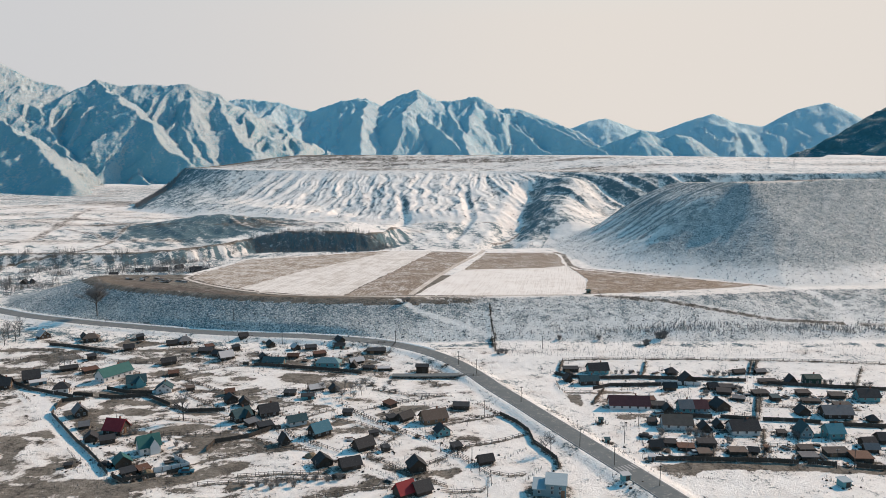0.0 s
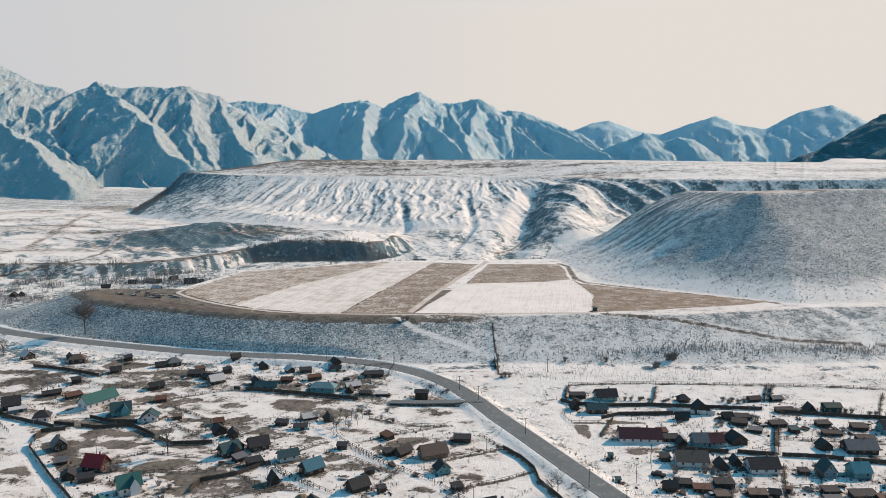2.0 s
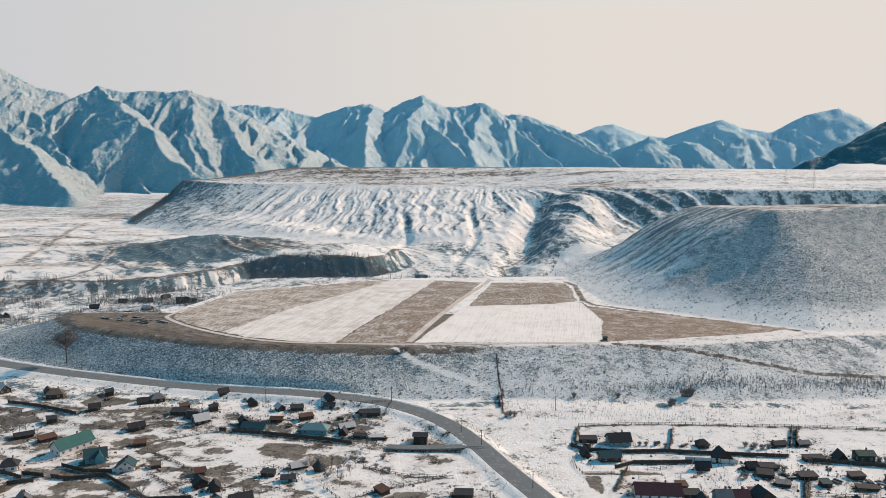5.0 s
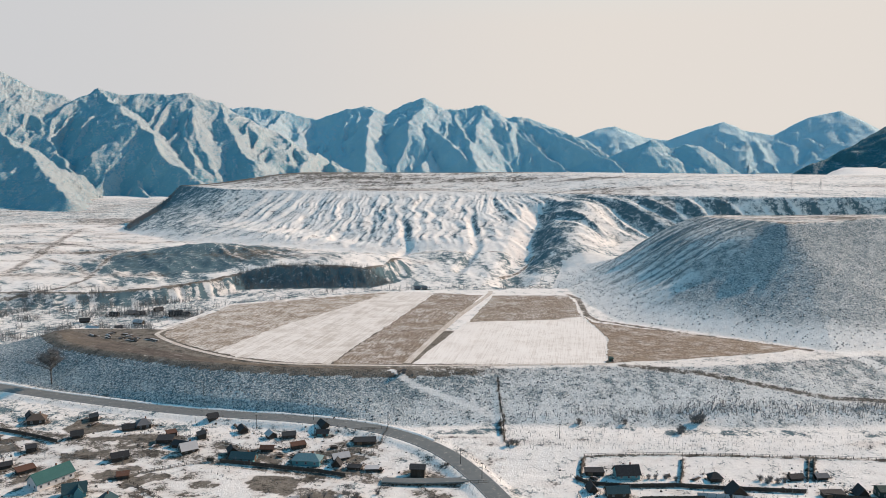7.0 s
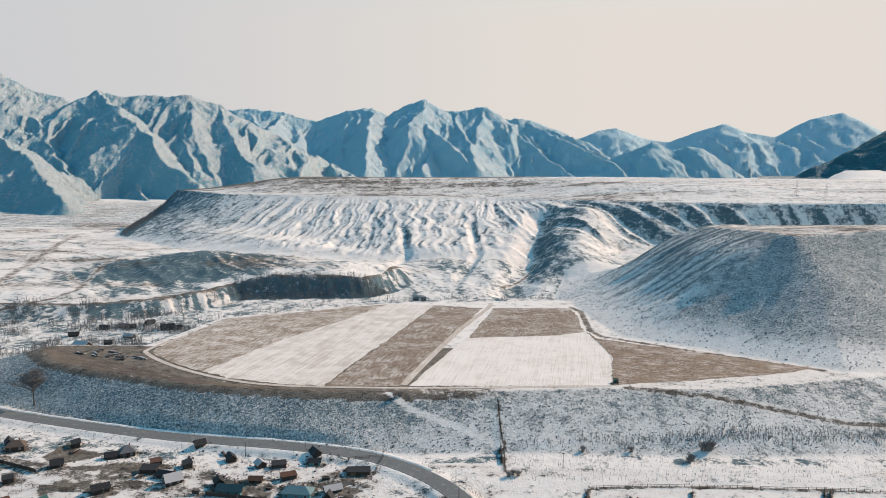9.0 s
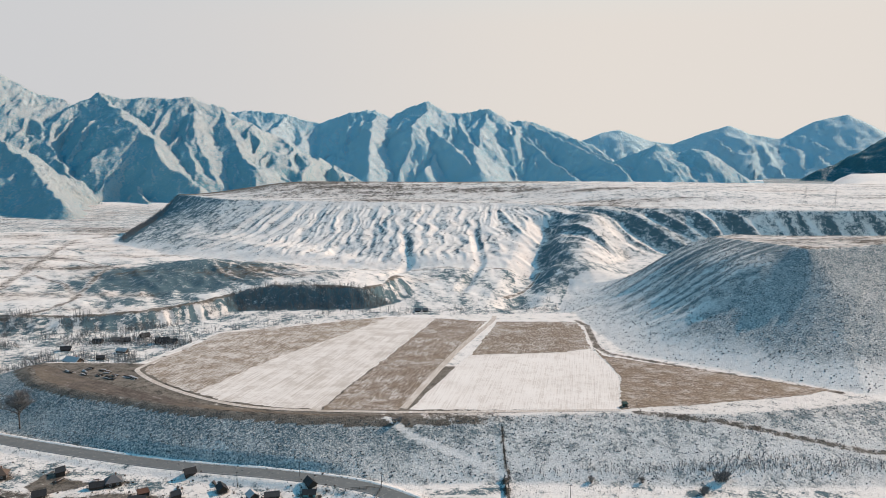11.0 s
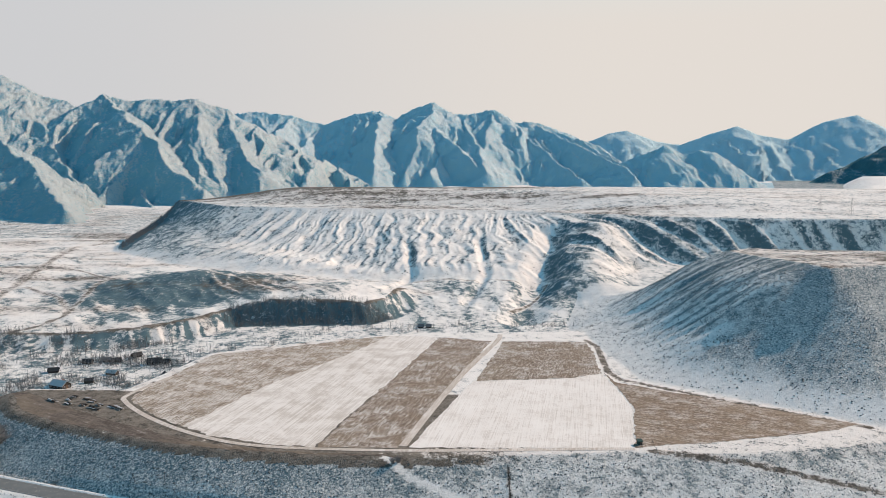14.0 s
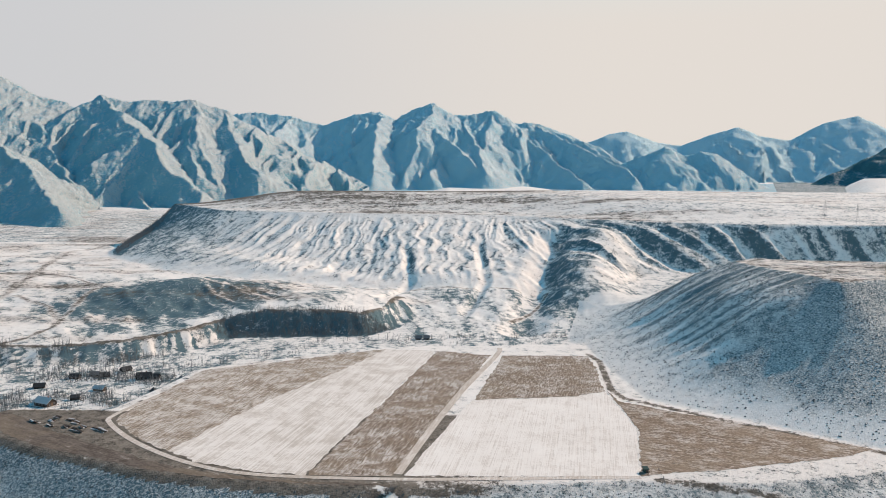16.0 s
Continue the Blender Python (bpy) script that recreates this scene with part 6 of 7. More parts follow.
shed(-218.4, 529.2, 0, 5.8, 5, 2.0, 1.8, "g", DARK, BOARD, "small dark hamlet house by the stream")
shed(-208.9, 534.4, 14, 4.4, 5, 2.0, 1.8, "g", GREY, BOARD, "small dark hamlet house by the stream")
shed(-202.4, 532.7, 25, 5.8, 5, 2.0, 1.8, "g", DARK, BOARD, "small dark hamlet house by the stream")
shed(-195.2, 544.7, 51, 6.2, 5, 2.0, 1.8, "g", DARK, BOARD, "small dark hamlet house by the stream")
shed(-172.1, 530.7, 2, 5.8, 5, 2.0, 1.8, "g", DARK, BOARD, "small dark hamlet house by the stream")
shed(-156.4, 492.1, -64, 6.8, 5, 2.0, 1.8, "g", DARK, BOARD, "small dark hamlet house by the stream")
shed(-152.7, 522.6, -60, 6.4, 5, 2.0, 1.8, "g", GREY, BOARD, "small dark hamlet house by the stream")
shed(-213.6, 487.6, 33, 5.0, 5, 2.0, 1.8, "g", PALE, BOARD, "small dark hamlet house by the stream")
shed(-229.0, 511.0, 19, 5.9, 5, 2.0, 1.8, "g", DARK, BOARD, "small dark hamlet house by the stream")
shed(-23.1, 628.7, -1, 4.2, 5, 2.0, 1.8, "g", GREY, BOARD, "small dark hamlet house by the stream")
shed(-17.4, 628.7, 3, 3.8, 5, 2.0, 1.8, "g", GREY, BOARD, "small dark hamlet house by the stream")
shed(-270.7, 484.0, 46, 2.7, 5, 2, 2, "e", DARK, BOARD, "tiny dark cabin in the snow")
shed(-274.8, 481.8, 3, 4.3, 5, 2, 2, "e", DARK, BOARD, "tiny dark cabin in the snow")
house(-209.9, 482.8, -22, 10.5, 8, 2.8, 2.6, "g", PALE, BOARD, "dark hamlet house with a snow-covered roof")
house(-178.0, 530.0, 12, 8.5, 7, 2.6, 2.4, "g", DARK, BOARD, "dark hamlet house among leafless trees")
shed(-193.3, 507.8, -15, 7.0, 5, 2.2, 1.6, "g", PALE, BOARD, "hamlet barn with a snow-covered roof")
shed(-199.0, 492.0, 20, 5.0, 4, 2.0, 1.2, "s", DARK, BOARD, "low dark hamlet shed in the snow")
shed(-167.1, 338.7, -56, 5.3, 3.7, 1.8, 1.6, "g", DARK, BOARD, "small dark gabled shed in a yard")
shed(-140.6, 337.4, -61, 5.7, 4.5, 2.2, 0.6, "s", DARK, BOARD, "low dark board shed with snow around it")
shed(-103.4, 321.6, 34, 3.8, 4.2, 1.9, 0.6, "s", RUST, BOARD, "small rust-roofed shed in a yard")
shed(-92.3, 336.3, 33, 4.0, 4.3, 2.3, 1.6, "g", DARK, BOARD, "small dark gabled shed in a yard")
shed(-65.0, 320.0, -54, 3.6, 4.9, 2.3, 1.4, "g", PALE, BOARD, "small board shed with a snowy roof")
shed(-36.3, 303.0, 27, 6.2, 4.9, 1.9, 1.4, "g", PALE, BOARD, "small board shed with a snowy roof")
shed(-114.4, 301.7, 32, 5.9, 4.3, 2.4, 1.6, "g", DARK, BOARD, "small dark gabled shed in a yard")
shed(-149.2, 307.5, 32, 3.6, 4.4, 2.2, 0.6, "s", DARK, BOARD, "low dark board shed with snow around it")
shed(-46.5, 327.7, -57, 4.9, 4.5, 1.8, 1.6, "g", DARK, BOARD, "small dark gabled shed in a yard")
shed(-77.2, 325.4, -60, 4.4, 4.5, 2.2, 1.6, "g", DARK, BOARD, "small dark gabled shed in a yard")
shed(-91.3, 319.7, -61, 4.4, 4.3, 2.3, 0.6, "s", DARK, BOARD, "low dark board shed with snow around it")
shed(-53.0, 311.5, 26, 5.7, 4.1, 2.1, 0.6, "s", RUST, BOARD, "small rust-roofed shed in a yard")
shed(-75.9, 306.7, -63, 4.0, 4.4, 2.3, 1.6, "g", DARK, BOARD, "small dark gabled shed in a yard")
shed(-137.8, 318.3, 27, 4.2, 4.2, 2.1, 1.6, "g", DARK, BOARD, "small dark gabled shed in a yard")
shed(73.6, 255.6, 2, 3.5, 4.2, 1.9, 0.6, "s", RUST, BOARD, "small rust-roofed shed in a yard")
shed(74.9, 249.6, -1, 5.4, 4.8, 1.9, 0.6, "s", DARK, BOARD, "low dark board shed with snow around it")
shed(84.7, 269.2, -0, 4.9, 3.8, 2.3, 1.6, "g", DARK, BOARD, "small dark gabled shed in a yard")
shed(100.6, 269.2, 5, 3.4, 3.9, 2.3, 1.6, "g", DARK, BOARD, "small dark gabled shed in a yard")
shed(106.1, 269.7, -4, 5.6, 4.3, 1.9, 0.6, "s", DARK, BOARD, "low dark board shed with snow around it")
shed(116.0, 263.2, 6, 6.2, 4.3, 1.8, 0.6, "s", DARK, BOARD, "low dark board shed with snow around it")
shed(131.8, 263.7, 5, 5.3, 3.9, 1.9, 0.6, "s", DARK, BOARD, "low dark board shed with snow around it")
shed(154.3, 263.2, 0, 4.7, 4.4, 2.0, 1.4, "g", GREY, BOARD, "small grey-roofed board shed")
shed(63.8, 213.8, 5, 3.9, 3.9, 2.3, 1.6, "g", DARK, BOARD, "small dark gabled shed in a yard")
shed(79.9, 216.3, -2, 5.8, 4.5, 2.1, 0.6, "s", DARK, BOARD, "low dark board shed with snow around it")
shed(127.1, 211.7, -3, 4.2, 3.9, 2.2, 1.4, "g", GREY, BOARD, "small grey-roofed board shed")
shed(-47.3, 269.2, 28, 5.9, 4.1, 1.9, 1.4, "g", PALE, BOARD, "small board shed with a snowy roof")
shed(-65.8, 242.5, -52, 5.0, 4.4, 2.4, 1.6, "g", DARK, BOARD, "small dark gabled shed in a yard")
shed(-57.1, 229.9, 31, 5.0, 4.9, 2.3, 0.6, "s", DARK, BOARD, "low dark board shed with snow around it")
shed(-18.6, 251.6, -52, 5.2, 4.1, 1.9, 0.6, "s", RUST, BOARD, "small rust-roofed shed in a yard")
# fences
board_fence([(-83.1, 300.5), (-61.1, 296.1), (-42.1, 292.8), (-32.6, 289.1)])
board_fence([(-175.4, 285.7), (-155.4, 269.7), (-133.3, 259.3)])
board_fence([(-176.7, 326.1), (-158.3, 320.4), (-142.8, 313.5)])
board_fence([(-134.9, 262.4), (-119.0, 259.1), (-107.8, 261.8), (-87.8, 245.4), (-74.9, 246.3)])
board_fence([(-125.3, 268.7), (-116.2, 264.8), (-107.0, 264.9)])
board_fence([(-132.3, 242.4), (-114.5, 221.1), (-100.2, 205.3), (-92.6, 195.5), (-86.4, 190.5), (-78.9, 194.4), (-71.2, 199.2)])
board_fence([(-132.3, 242.4), (-135.1, 254.7), (-128.3, 257.3)])
white_fence([(-80.4, 197.0), (-71.6, 200.7)])
white_fence([(-71.6, 200.7), (-80.0, 208.0)])
board_fence([(-70.4, 211.7), (-69.8, 218.0), (-60.6, 222.6), (-54.3, 229.7), (-52.1, 229.6)])
rail_fence([(-52.1, 229.6), (-42.5, 220.0), (-30.7, 210.0)])
rail_fence([(-64.0, 235.5), (-50.7, 225.7), (-36.2, 213.2)])
rail_fence([(-94.0, 263.5), (-74.5, 246.3), (-60.3, 235.6), (-47.2, 225.8)])
rail_fence([(-36.8, 253.9), (-27.6, 242.8), (-15.2, 229.4), (-2.4, 217.6), (7.5, 205.5), (13.2, 196.9)])
rail_fence([(-31.9, 246.6), (-23.1, 235.6), (-11.3, 223.5)])
rail_fence([(-22.1, 207.7), (-13.3, 199.4), (-6.8, 192.8), (0.9, 188.4)])
rail_fence([(-22.1, 207.7), (-13.2, 225.6)])
rail_fence([(4.3, 209.4), (7.9, 215.9), (14.9, 218.3), (26.0, 225.1)])
rail_fence([(-13.1, 196.3), (-3.9, 202.4), (2.7, 209.3)])
rail_fence([(-0.7, 232.2), (8.6, 237.3), (19.3, 242.7)])
rail_fence([(19.3, 242.7), (16.7, 246.6), (12.2, 253.7)])
board_fence([(19.3, 242.7), (24.3, 234.9), (27.2, 227.4), (27.8, 218.2), (30.4, 211.2), (32.8, 205.0), (32.6, 199.0)])
rail_fence([(-0.7, 211.4), (4.3, 207.4), (8.9, 200.7), (13.0, 194.2), (13.0, 189.3), (9.8, 186.1), (2.4, 184.6), (-0.6, 185.4)])
rail_fence([(13.2, 196.9), (18.0, 194.3), (22.8, 196.0)])
rail_fence([(-54.3, 242.3), (-46.2, 239.9), (-37.9, 248.0)])
rail_fence([(-36.6, 238.9), (-26.6, 233.6), (-16.7, 224.4), (-11.4, 225.5)])
rail_fence([(-71.1, 263.2), (-55.8, 269.4), (-46.2, 262.3)])
rail_fence([(-26.2, 248.4), (-16.8, 253.8), (1.2, 262.8)])
rail_fence([(-9.8, 285.8), (-0.9, 273.2)])
rail_fence([(-26.3, 270.0), (-13.2, 263.4), (3.3, 261.5)])
rail_fence([(1.3, 282.7), (14.6, 282.5)])
rail_fence([(-95.7, 218.0), (-88.0, 225.0), (-75.2, 224.2), (-65.0, 225.8)])
rail_fence([(-100.8, 234.5), (-93.1, 238.9), (-74.8, 234.4)])
rail_fence([(-67.7, 205.8), (-57.2, 209.3), (-44.6, 213.1)])
rail_fence([(-63.0, 225.0), (-51.9, 215.3), (-37.5, 211.1)])
rail_fence([(-180.1, 319.1), (-160.3, 314.4), (-150.7, 304.4)])
rail_fence([(-158.4, 256.9), (-153.7, 262.9), (-146.6, 255.6)])
rail_fence([(-186.4, 304.4), (-174.1, 308.2), (-162.0, 312.9)])
rail_fence([(-56.3, 194.0), (-44.3, 195.5), (-31.9, 196.1)])
rail_fence([(-65.5, 188.8), (-52.3, 190.5), (-40.5, 192.1), (-28.3, 192.8)])
rail_fence([(-32.6, 181.9), (-21.4, 186.0), (-12.6, 187.9)])
rail_fence([(-138.6, 303.9), (-118.5, 300.9), (-103.4, 305.1)])
rail_fence([(-103.6, 291.6), (-89.5, 298.2), (-82.8, 299.2)])
rail_fence([(-85.9, 251.2), (-75.2, 263.1)])
rail_fence([(-103.2, 283.8), (-85.5, 269.6), (-74.3, 259.8)])
rail_fence([(-23.0, 314.1), (-21.3, 326.3), (-36.2, 323.0)])
rail_fence([(-43.8, 304.7), (-32.3, 309.2), (-22.3, 304.1)])
rail_fence([(-82.1, 315.3), (-62.7, 304.0)])
board_fence([(44.9, 288.2), (48.1, 284.2), (61.1, 282.5), (76.7, 283.2)])
board_fence([(56.3, 269.5), (63.6, 273.8), (82.9, 273.8)])
board_fence([(76.7, 283.2), (89.4, 281.0), (117.6, 279.8)])
board_fence([(121.9, 277.1), (136.6, 273.8), (164.8, 267.8)])
board_fence([(71.8, 242.2), (84.5, 240.0), (106.0, 237.3), (118.3, 235.5)])
board_fence([(118.3, 235.5), (131.4, 232.2), (143.2, 231.0)])
white_fence([(81.3, 275.9), (97.7, 273.1)])
teal_fence([(115.6, 222.5), (120.7, 222.8)])
board_fence([(104.3, 238.9), (110.7, 253.5), (118.2, 270.3)])
rail_fence([(105.4, 238.9), (111.9, 253.5), (119.4, 270.2)])
board_fence([(122.1, 288.3), (126.7, 298.0), (129.9, 304.7)])
board_fence([(123.9, 288.3), (128.5, 297.8), (131.8, 304.7)])
board_fence([(77.8, 283.1), (81.8, 293.6), (85.3, 304.3)])
board_fence([(45.8, 286.7), (48.4, 297.9), (50.4, 304.3)])
rail_fence([(154.5, 269.2), (165.4, 287.0), (172.3, 297.4)])
rail_fence([(50.6, 305.6), (75.8, 307.3), (111.4, 306.2), (130.4, 305.9), (151.2, 304.5), (184.3, 300.9)])
rail_fence([(43.7, 277.2), (43.6, 269.4), (45.0, 265.5), (55.5, 265.8)])
board_fence([(52.7, 253.6), (57.5, 263.4), (60.5, 269.7)])
rail_fence([(66.5, 268.1), (75.6, 270.5)])
rail_fence([(112.7, 250.8), (121.0, 249.4), (129.1, 249.8)])
rail_fence([(98.6, 242.4), (104.8, 241.2)])
rail_fence([(84.7, 235.3), (100.7, 233.5)])
board_fence([(61.3, 205.1), (74.2, 204.6), (88.5, 203.7), (103.8, 202.0), (124.3, 199.0)])
rail_fence([(102.7, 229.4), (97.2, 215.8), (92.8, 204.8)])
rail_fence([(114.8, 232.1), (107.3, 215.4), (102.1, 203.7)])
rail_fence([(85.5, 227.0), (78.5, 206.3)])
rail_fence([(79.8, 263.0), (85.8, 269.1)])
rail_fence([(94.0, 262.4), (99.5, 269.1)])
rail_fence([(98.6, 215.9), (106.5, 214.5)])
tall_line([(22.7, 358.3), (23.0, 344.8), (23.7, 335.2), (23.0, 317.1)])
board_fence([(22.5, 336.0), (22.4, 323.3)])
# poles
utility_pole(13.2, 285.7)
utility_pole(27.4, 252.1)
utility_pole(40.7, 211.9)
utility_pole(48.0, 199.1)
utility_pole(57.1, 186.3)
utility_pole(6.3, 296.8)
utility_pole(-21.3, 326.3)
utility_pole(-105.3, 230.9)
utility_pole(-48.7, 259.2)
utility_pole(13.9, 241.1)
utility_pole(11.6, 183.0)
utility_pole(8.3, 203.7)
utility_pole(43.9, 320.0)
utility_pole(55.4, 217.8)
utility_pole(63.4, 231.9)
utility_pole(110.4, 199.1)
utility_pole(115.5, 199.3)
utility_pole(-48.2, 318.5)
utility_pole(-72.7, 328.6)
utility_pole(-101.5, 353.4)
utility_pole(-51.4, 333.4)
# trees
bare_tree(-179.1, 377.7, 17.0, 3)
bare_tree(-86.0, 237.2, 9.5, 2)
bare_tree(32.1, 212.0, 6.0, 0)
bare_tree(30.0, 208.8, 6.0, 0)
bare_tree(-155.8, 297.9, 5.5, 0)
bare_tree(-156.5, 294.7, 5.5, 0)
bare_tree(-152.9, 296.8, 5.5, 0)
bare_tree(-202.5, 338.6, 8.0, 2)
bare_tree(-195.8, 332.8, 8.0, 2)
bare_tree(-196.9, 325.9, 8.0, 2)
bare_tree(-200.3, 344.0, 8.0, 2)
bare_tree(-41.0, 269.3, 4.0, 1)
bare_tree(-36.8, 269.6, 4.0, 1)
bare_tree(-32.5, 268.4, 4.0, 1)
bare_tree(-33.9, 263.2, 4.0, 1)
bare_tree(-29.8, 263.1, 4.0, 1)
bare_tree(-37.8, 261.6, 4.0, 1)
bare_tree(-28.8, 269.9, 4.0, 1)
bare_tree(-44.7, 265.8, 4.0, 1)
bare_tree(-36.1, 256.7, 4.0, 1)
bare_tree(-32.0, 255.6, 4.0, 1)
bush(-22.1, 270.3, 1.6)
bush(-20.4, 277.3, 1.6)
bush(-26.8, 275.1, 1.6)
bush(-17.6, 266.9, 1.6)
bush(-31.2, 276.6, 1.6)
bush(100.4, 334.3, 3.6)
bush(102.1, 335.1, 3.6)
bush(98.8, 334.3, 3.6)
bush(90.7, 325.5, 3.0)
bush(92.3, 327.4, 3.0)
bush(53.5, 333.8, 2.4)
bush(71.7, 333.7, 2.4)
bush(25.5, 314.8, 2.4)
bush(27.2, 314.0, 2.4)
bush(23.9, 313.3, 2.4)
bush(109.5, 287.8, 2.2)
bush(111.2, 286.4, 2.2)
bush(107.8, 286.3, 2.2)
bush(113.8, 287.2, 2.2)
bush(106.4, 288.5, 2.2)
bush(100.1, 269.1, 2.4)
bush(96.2, 262.7, 2.4)
bush(109.2, 269.5, 2.4)
bush(110.8, 268.2, 2.4)
bush(145.3, 278.4, 2.0)
bush(146.7, 276.8, 2.0)
bush(148.8, 276.6, 2.0)
bush(153.5, 273.3, 2.0)
bush(155.6, 273.3, 2.0)
bush(159.2, 271.9, 2.0)
bush(162.1, 273.4, 2.0)
bush(71.6, 289.3, 1.8)
bush(74.9, 289.3, 1.8)
bush(77.9, 287.5, 1.8)
bush(69.2, 289.1, 1.8)
bush(77.6, 225.0, 2.6)
bush(79.4, 224.0, 2.6)
bush(80.6, 220.1, 2.6)
bush(66.8, 218.2, 2.6)
bush(87.4, 217.9, 2.6)
bush(68.7, 224.8, 2.6)
bush(111.5, 227.1, 2.6)
bush(110.2, 222.4, 2.6)
bush(-49.4, 188.0, 2.0)
bush(-47.5, 189.5, 2.0)
bush(-44.4, 189.0, 2.0)
bush(-41.7, 190.5, 2.0)
bush(-37.4, 192.2, 2.0)
bush(-34.4, 192.2, 2.0)
bush(-45.4, 187.0, 2.0)
bush(-53.2, 188.1, 2.0)
bush(-31.2, 191.4, 2.0)
bush(-28.2, 192.1, 2.0)
bush(-39.7, 188.2, 2.0)
bush(-84.6, 220.5, 1.8)
bush(-80.9, 216.0, 1.8)
bush(-77.0, 213.8, 1.8)
bush(-78.0, 211.8, 1.8)
bush(-98.5, 224.6, 2.0)
bush(-97.1, 225.6, 2.0)
bush(-19.1, 357.9, 2.6)
bush(-17.2, 358.6, 2.6)

# ---- yard clutter ----
def woodpile(x, y, yaw, long=3.0, label="stacked firewood and boards with snow on them"):
    ob = root("woodpile", x, y, yaw, label, "woodpile", "woodpiles")
    rnd = random.Random(int(abs(x * 7 + y * 13)))
    for k in range(7):
        bm = bmesh.new()
        w = rnd.uniform(0.15, 0.4)
        px, pz = rnd.uniform(-0.9, 0.9), 0.1 + 0.16 * (k // 2)
        box(bm, -long / 2 * rnd.uniform(0.6, 1), long / 2 * rnd.uniform(0.6, 1), px - w, px + w, pz, pz + rnd.uniform(0.12, 0.3))
        part("board", bm, rnd.choice((FENCE_WOOD, BOARD, PALE, BROWN)), ob).matrix_local = pose(0, 0, 0, 0, 0, rnd.uniform(-14, 14))
    return ob


def car(x, y, yaw, paint_mat, label):
    ob = root("car", x, y, yaw, label, "car", "parked cars")
    bm = bmesh.new()
    box(bm, -2.1, 2.1, -0.85, 0.85, 0.35, 0.95)
    bmesh.ops.bevel(bm, geom=bm.edges[:], offset=0.1, segments=2, affect="EDGES")
    part("body", bm, paint_mat, ob)
    bm = bmesh.new()
    box(bm, -1.3, 1.0, -0.75, 0.75, 0.9, 1.5)
    for v in bm.verts:
        if v.co.z > 1.2:
            v.co.x *= 0.72
            v.co.y *= 0.88
    part("cabin", bm, GLASS, ob)
    bm = bmesh.new()
    box(bm, -0.95, 0.72, -0.66, 0.66, 1.5, 1.55)
    part("car_roof", bm, paint_mat, ob)
    for sx in (-1.3, 1.3):
        for sy in (-0.8, 0.8):
            bm = bmesh.new()
            bmesh.ops.create_cone(bm, cap_ends=True, segments=14, radius1=0.33, radius2=0.33, depth=0.22, matrix=pose(sx, sy, 0.33, 90))
            part("wheel", bm, RUBBER, ob)
    return ob


def haystack(x, y, s):
    bm = bmesh.new()
    bmesh.ops.create_icosphere(bm, subdivisions=3, radius=1.0)
    for v in bm.verts:
        k = 1 + 0.16 * noise.noise(v.co * 2.2) + 0.06 * noise.noise(v.co * 7)
        v.co = Vector((v.co.x * s * 1.2 * k, v.co.y * s * k, max(-0.2, v.co.z) * s * 0.85 * k))
    ob = new("haystack", mesh_of("haystack", bm, HAY))
    ob.matrix_basis = pose(x, y, height(x, y), 0, 0, 20)
    return tagged(ob, "rounded stack of old brown hay", "haystack")


def pylon(x, y):
    if "pylon" not in KIT:
        ob = root("power_pylon", x, y, 20, "grey steel lattice power pylon on the plateau", "power pylon", "power pylons")
        legs = [(-1, -1), (1, -1), (1, 1), (-1, 1)]
        for sx, sy in legs:
            part("leg", sticks("leg", [(sx * 2.2, sy * 2.2, -0.5)], [(sx * 0.35, sy * 0.35, 20)], 0.06, 0.05, STEEL), None, ob)
        a, b = [], []
        for z in range(2, 19, 4):
            for (ux, uy), (vx, vy) in zip(legs, legs[1:] + legs[:1]):
                s0, s1 = 2.2 - 1.85 * z / 20, 2.2 - 1.85 * (z + 4) / 20
                a += [(ux * s0, uy * s0, z), (vx * s0, vy * s0, z)]
                b += [(vx * s1, vy * s1, z + 4), (ux * s1, uy * s1, z + 4)]
        part("lattice", sticks("lattice", a, b, 0.03, 0.03, STEEL), None, ob)
        for z in (15.5, 18.5):
            part("crossarm", sticks("crossarm", [(-3.6, 0, z), (3.6, 0, z)], [(0, 0, z + 0.6), (0, 0, z + 0.6)], 0.08, 0.08, STEEL), None, ob)
        KIT["pylon"] = ob
        return ob
    return copy_thing(KIT["pylon"], pose(x, y, height(x, y), 0, 0, 20))


for _x, _y in ((410, 945), (426, 908)):
    pylon(_x, _y)


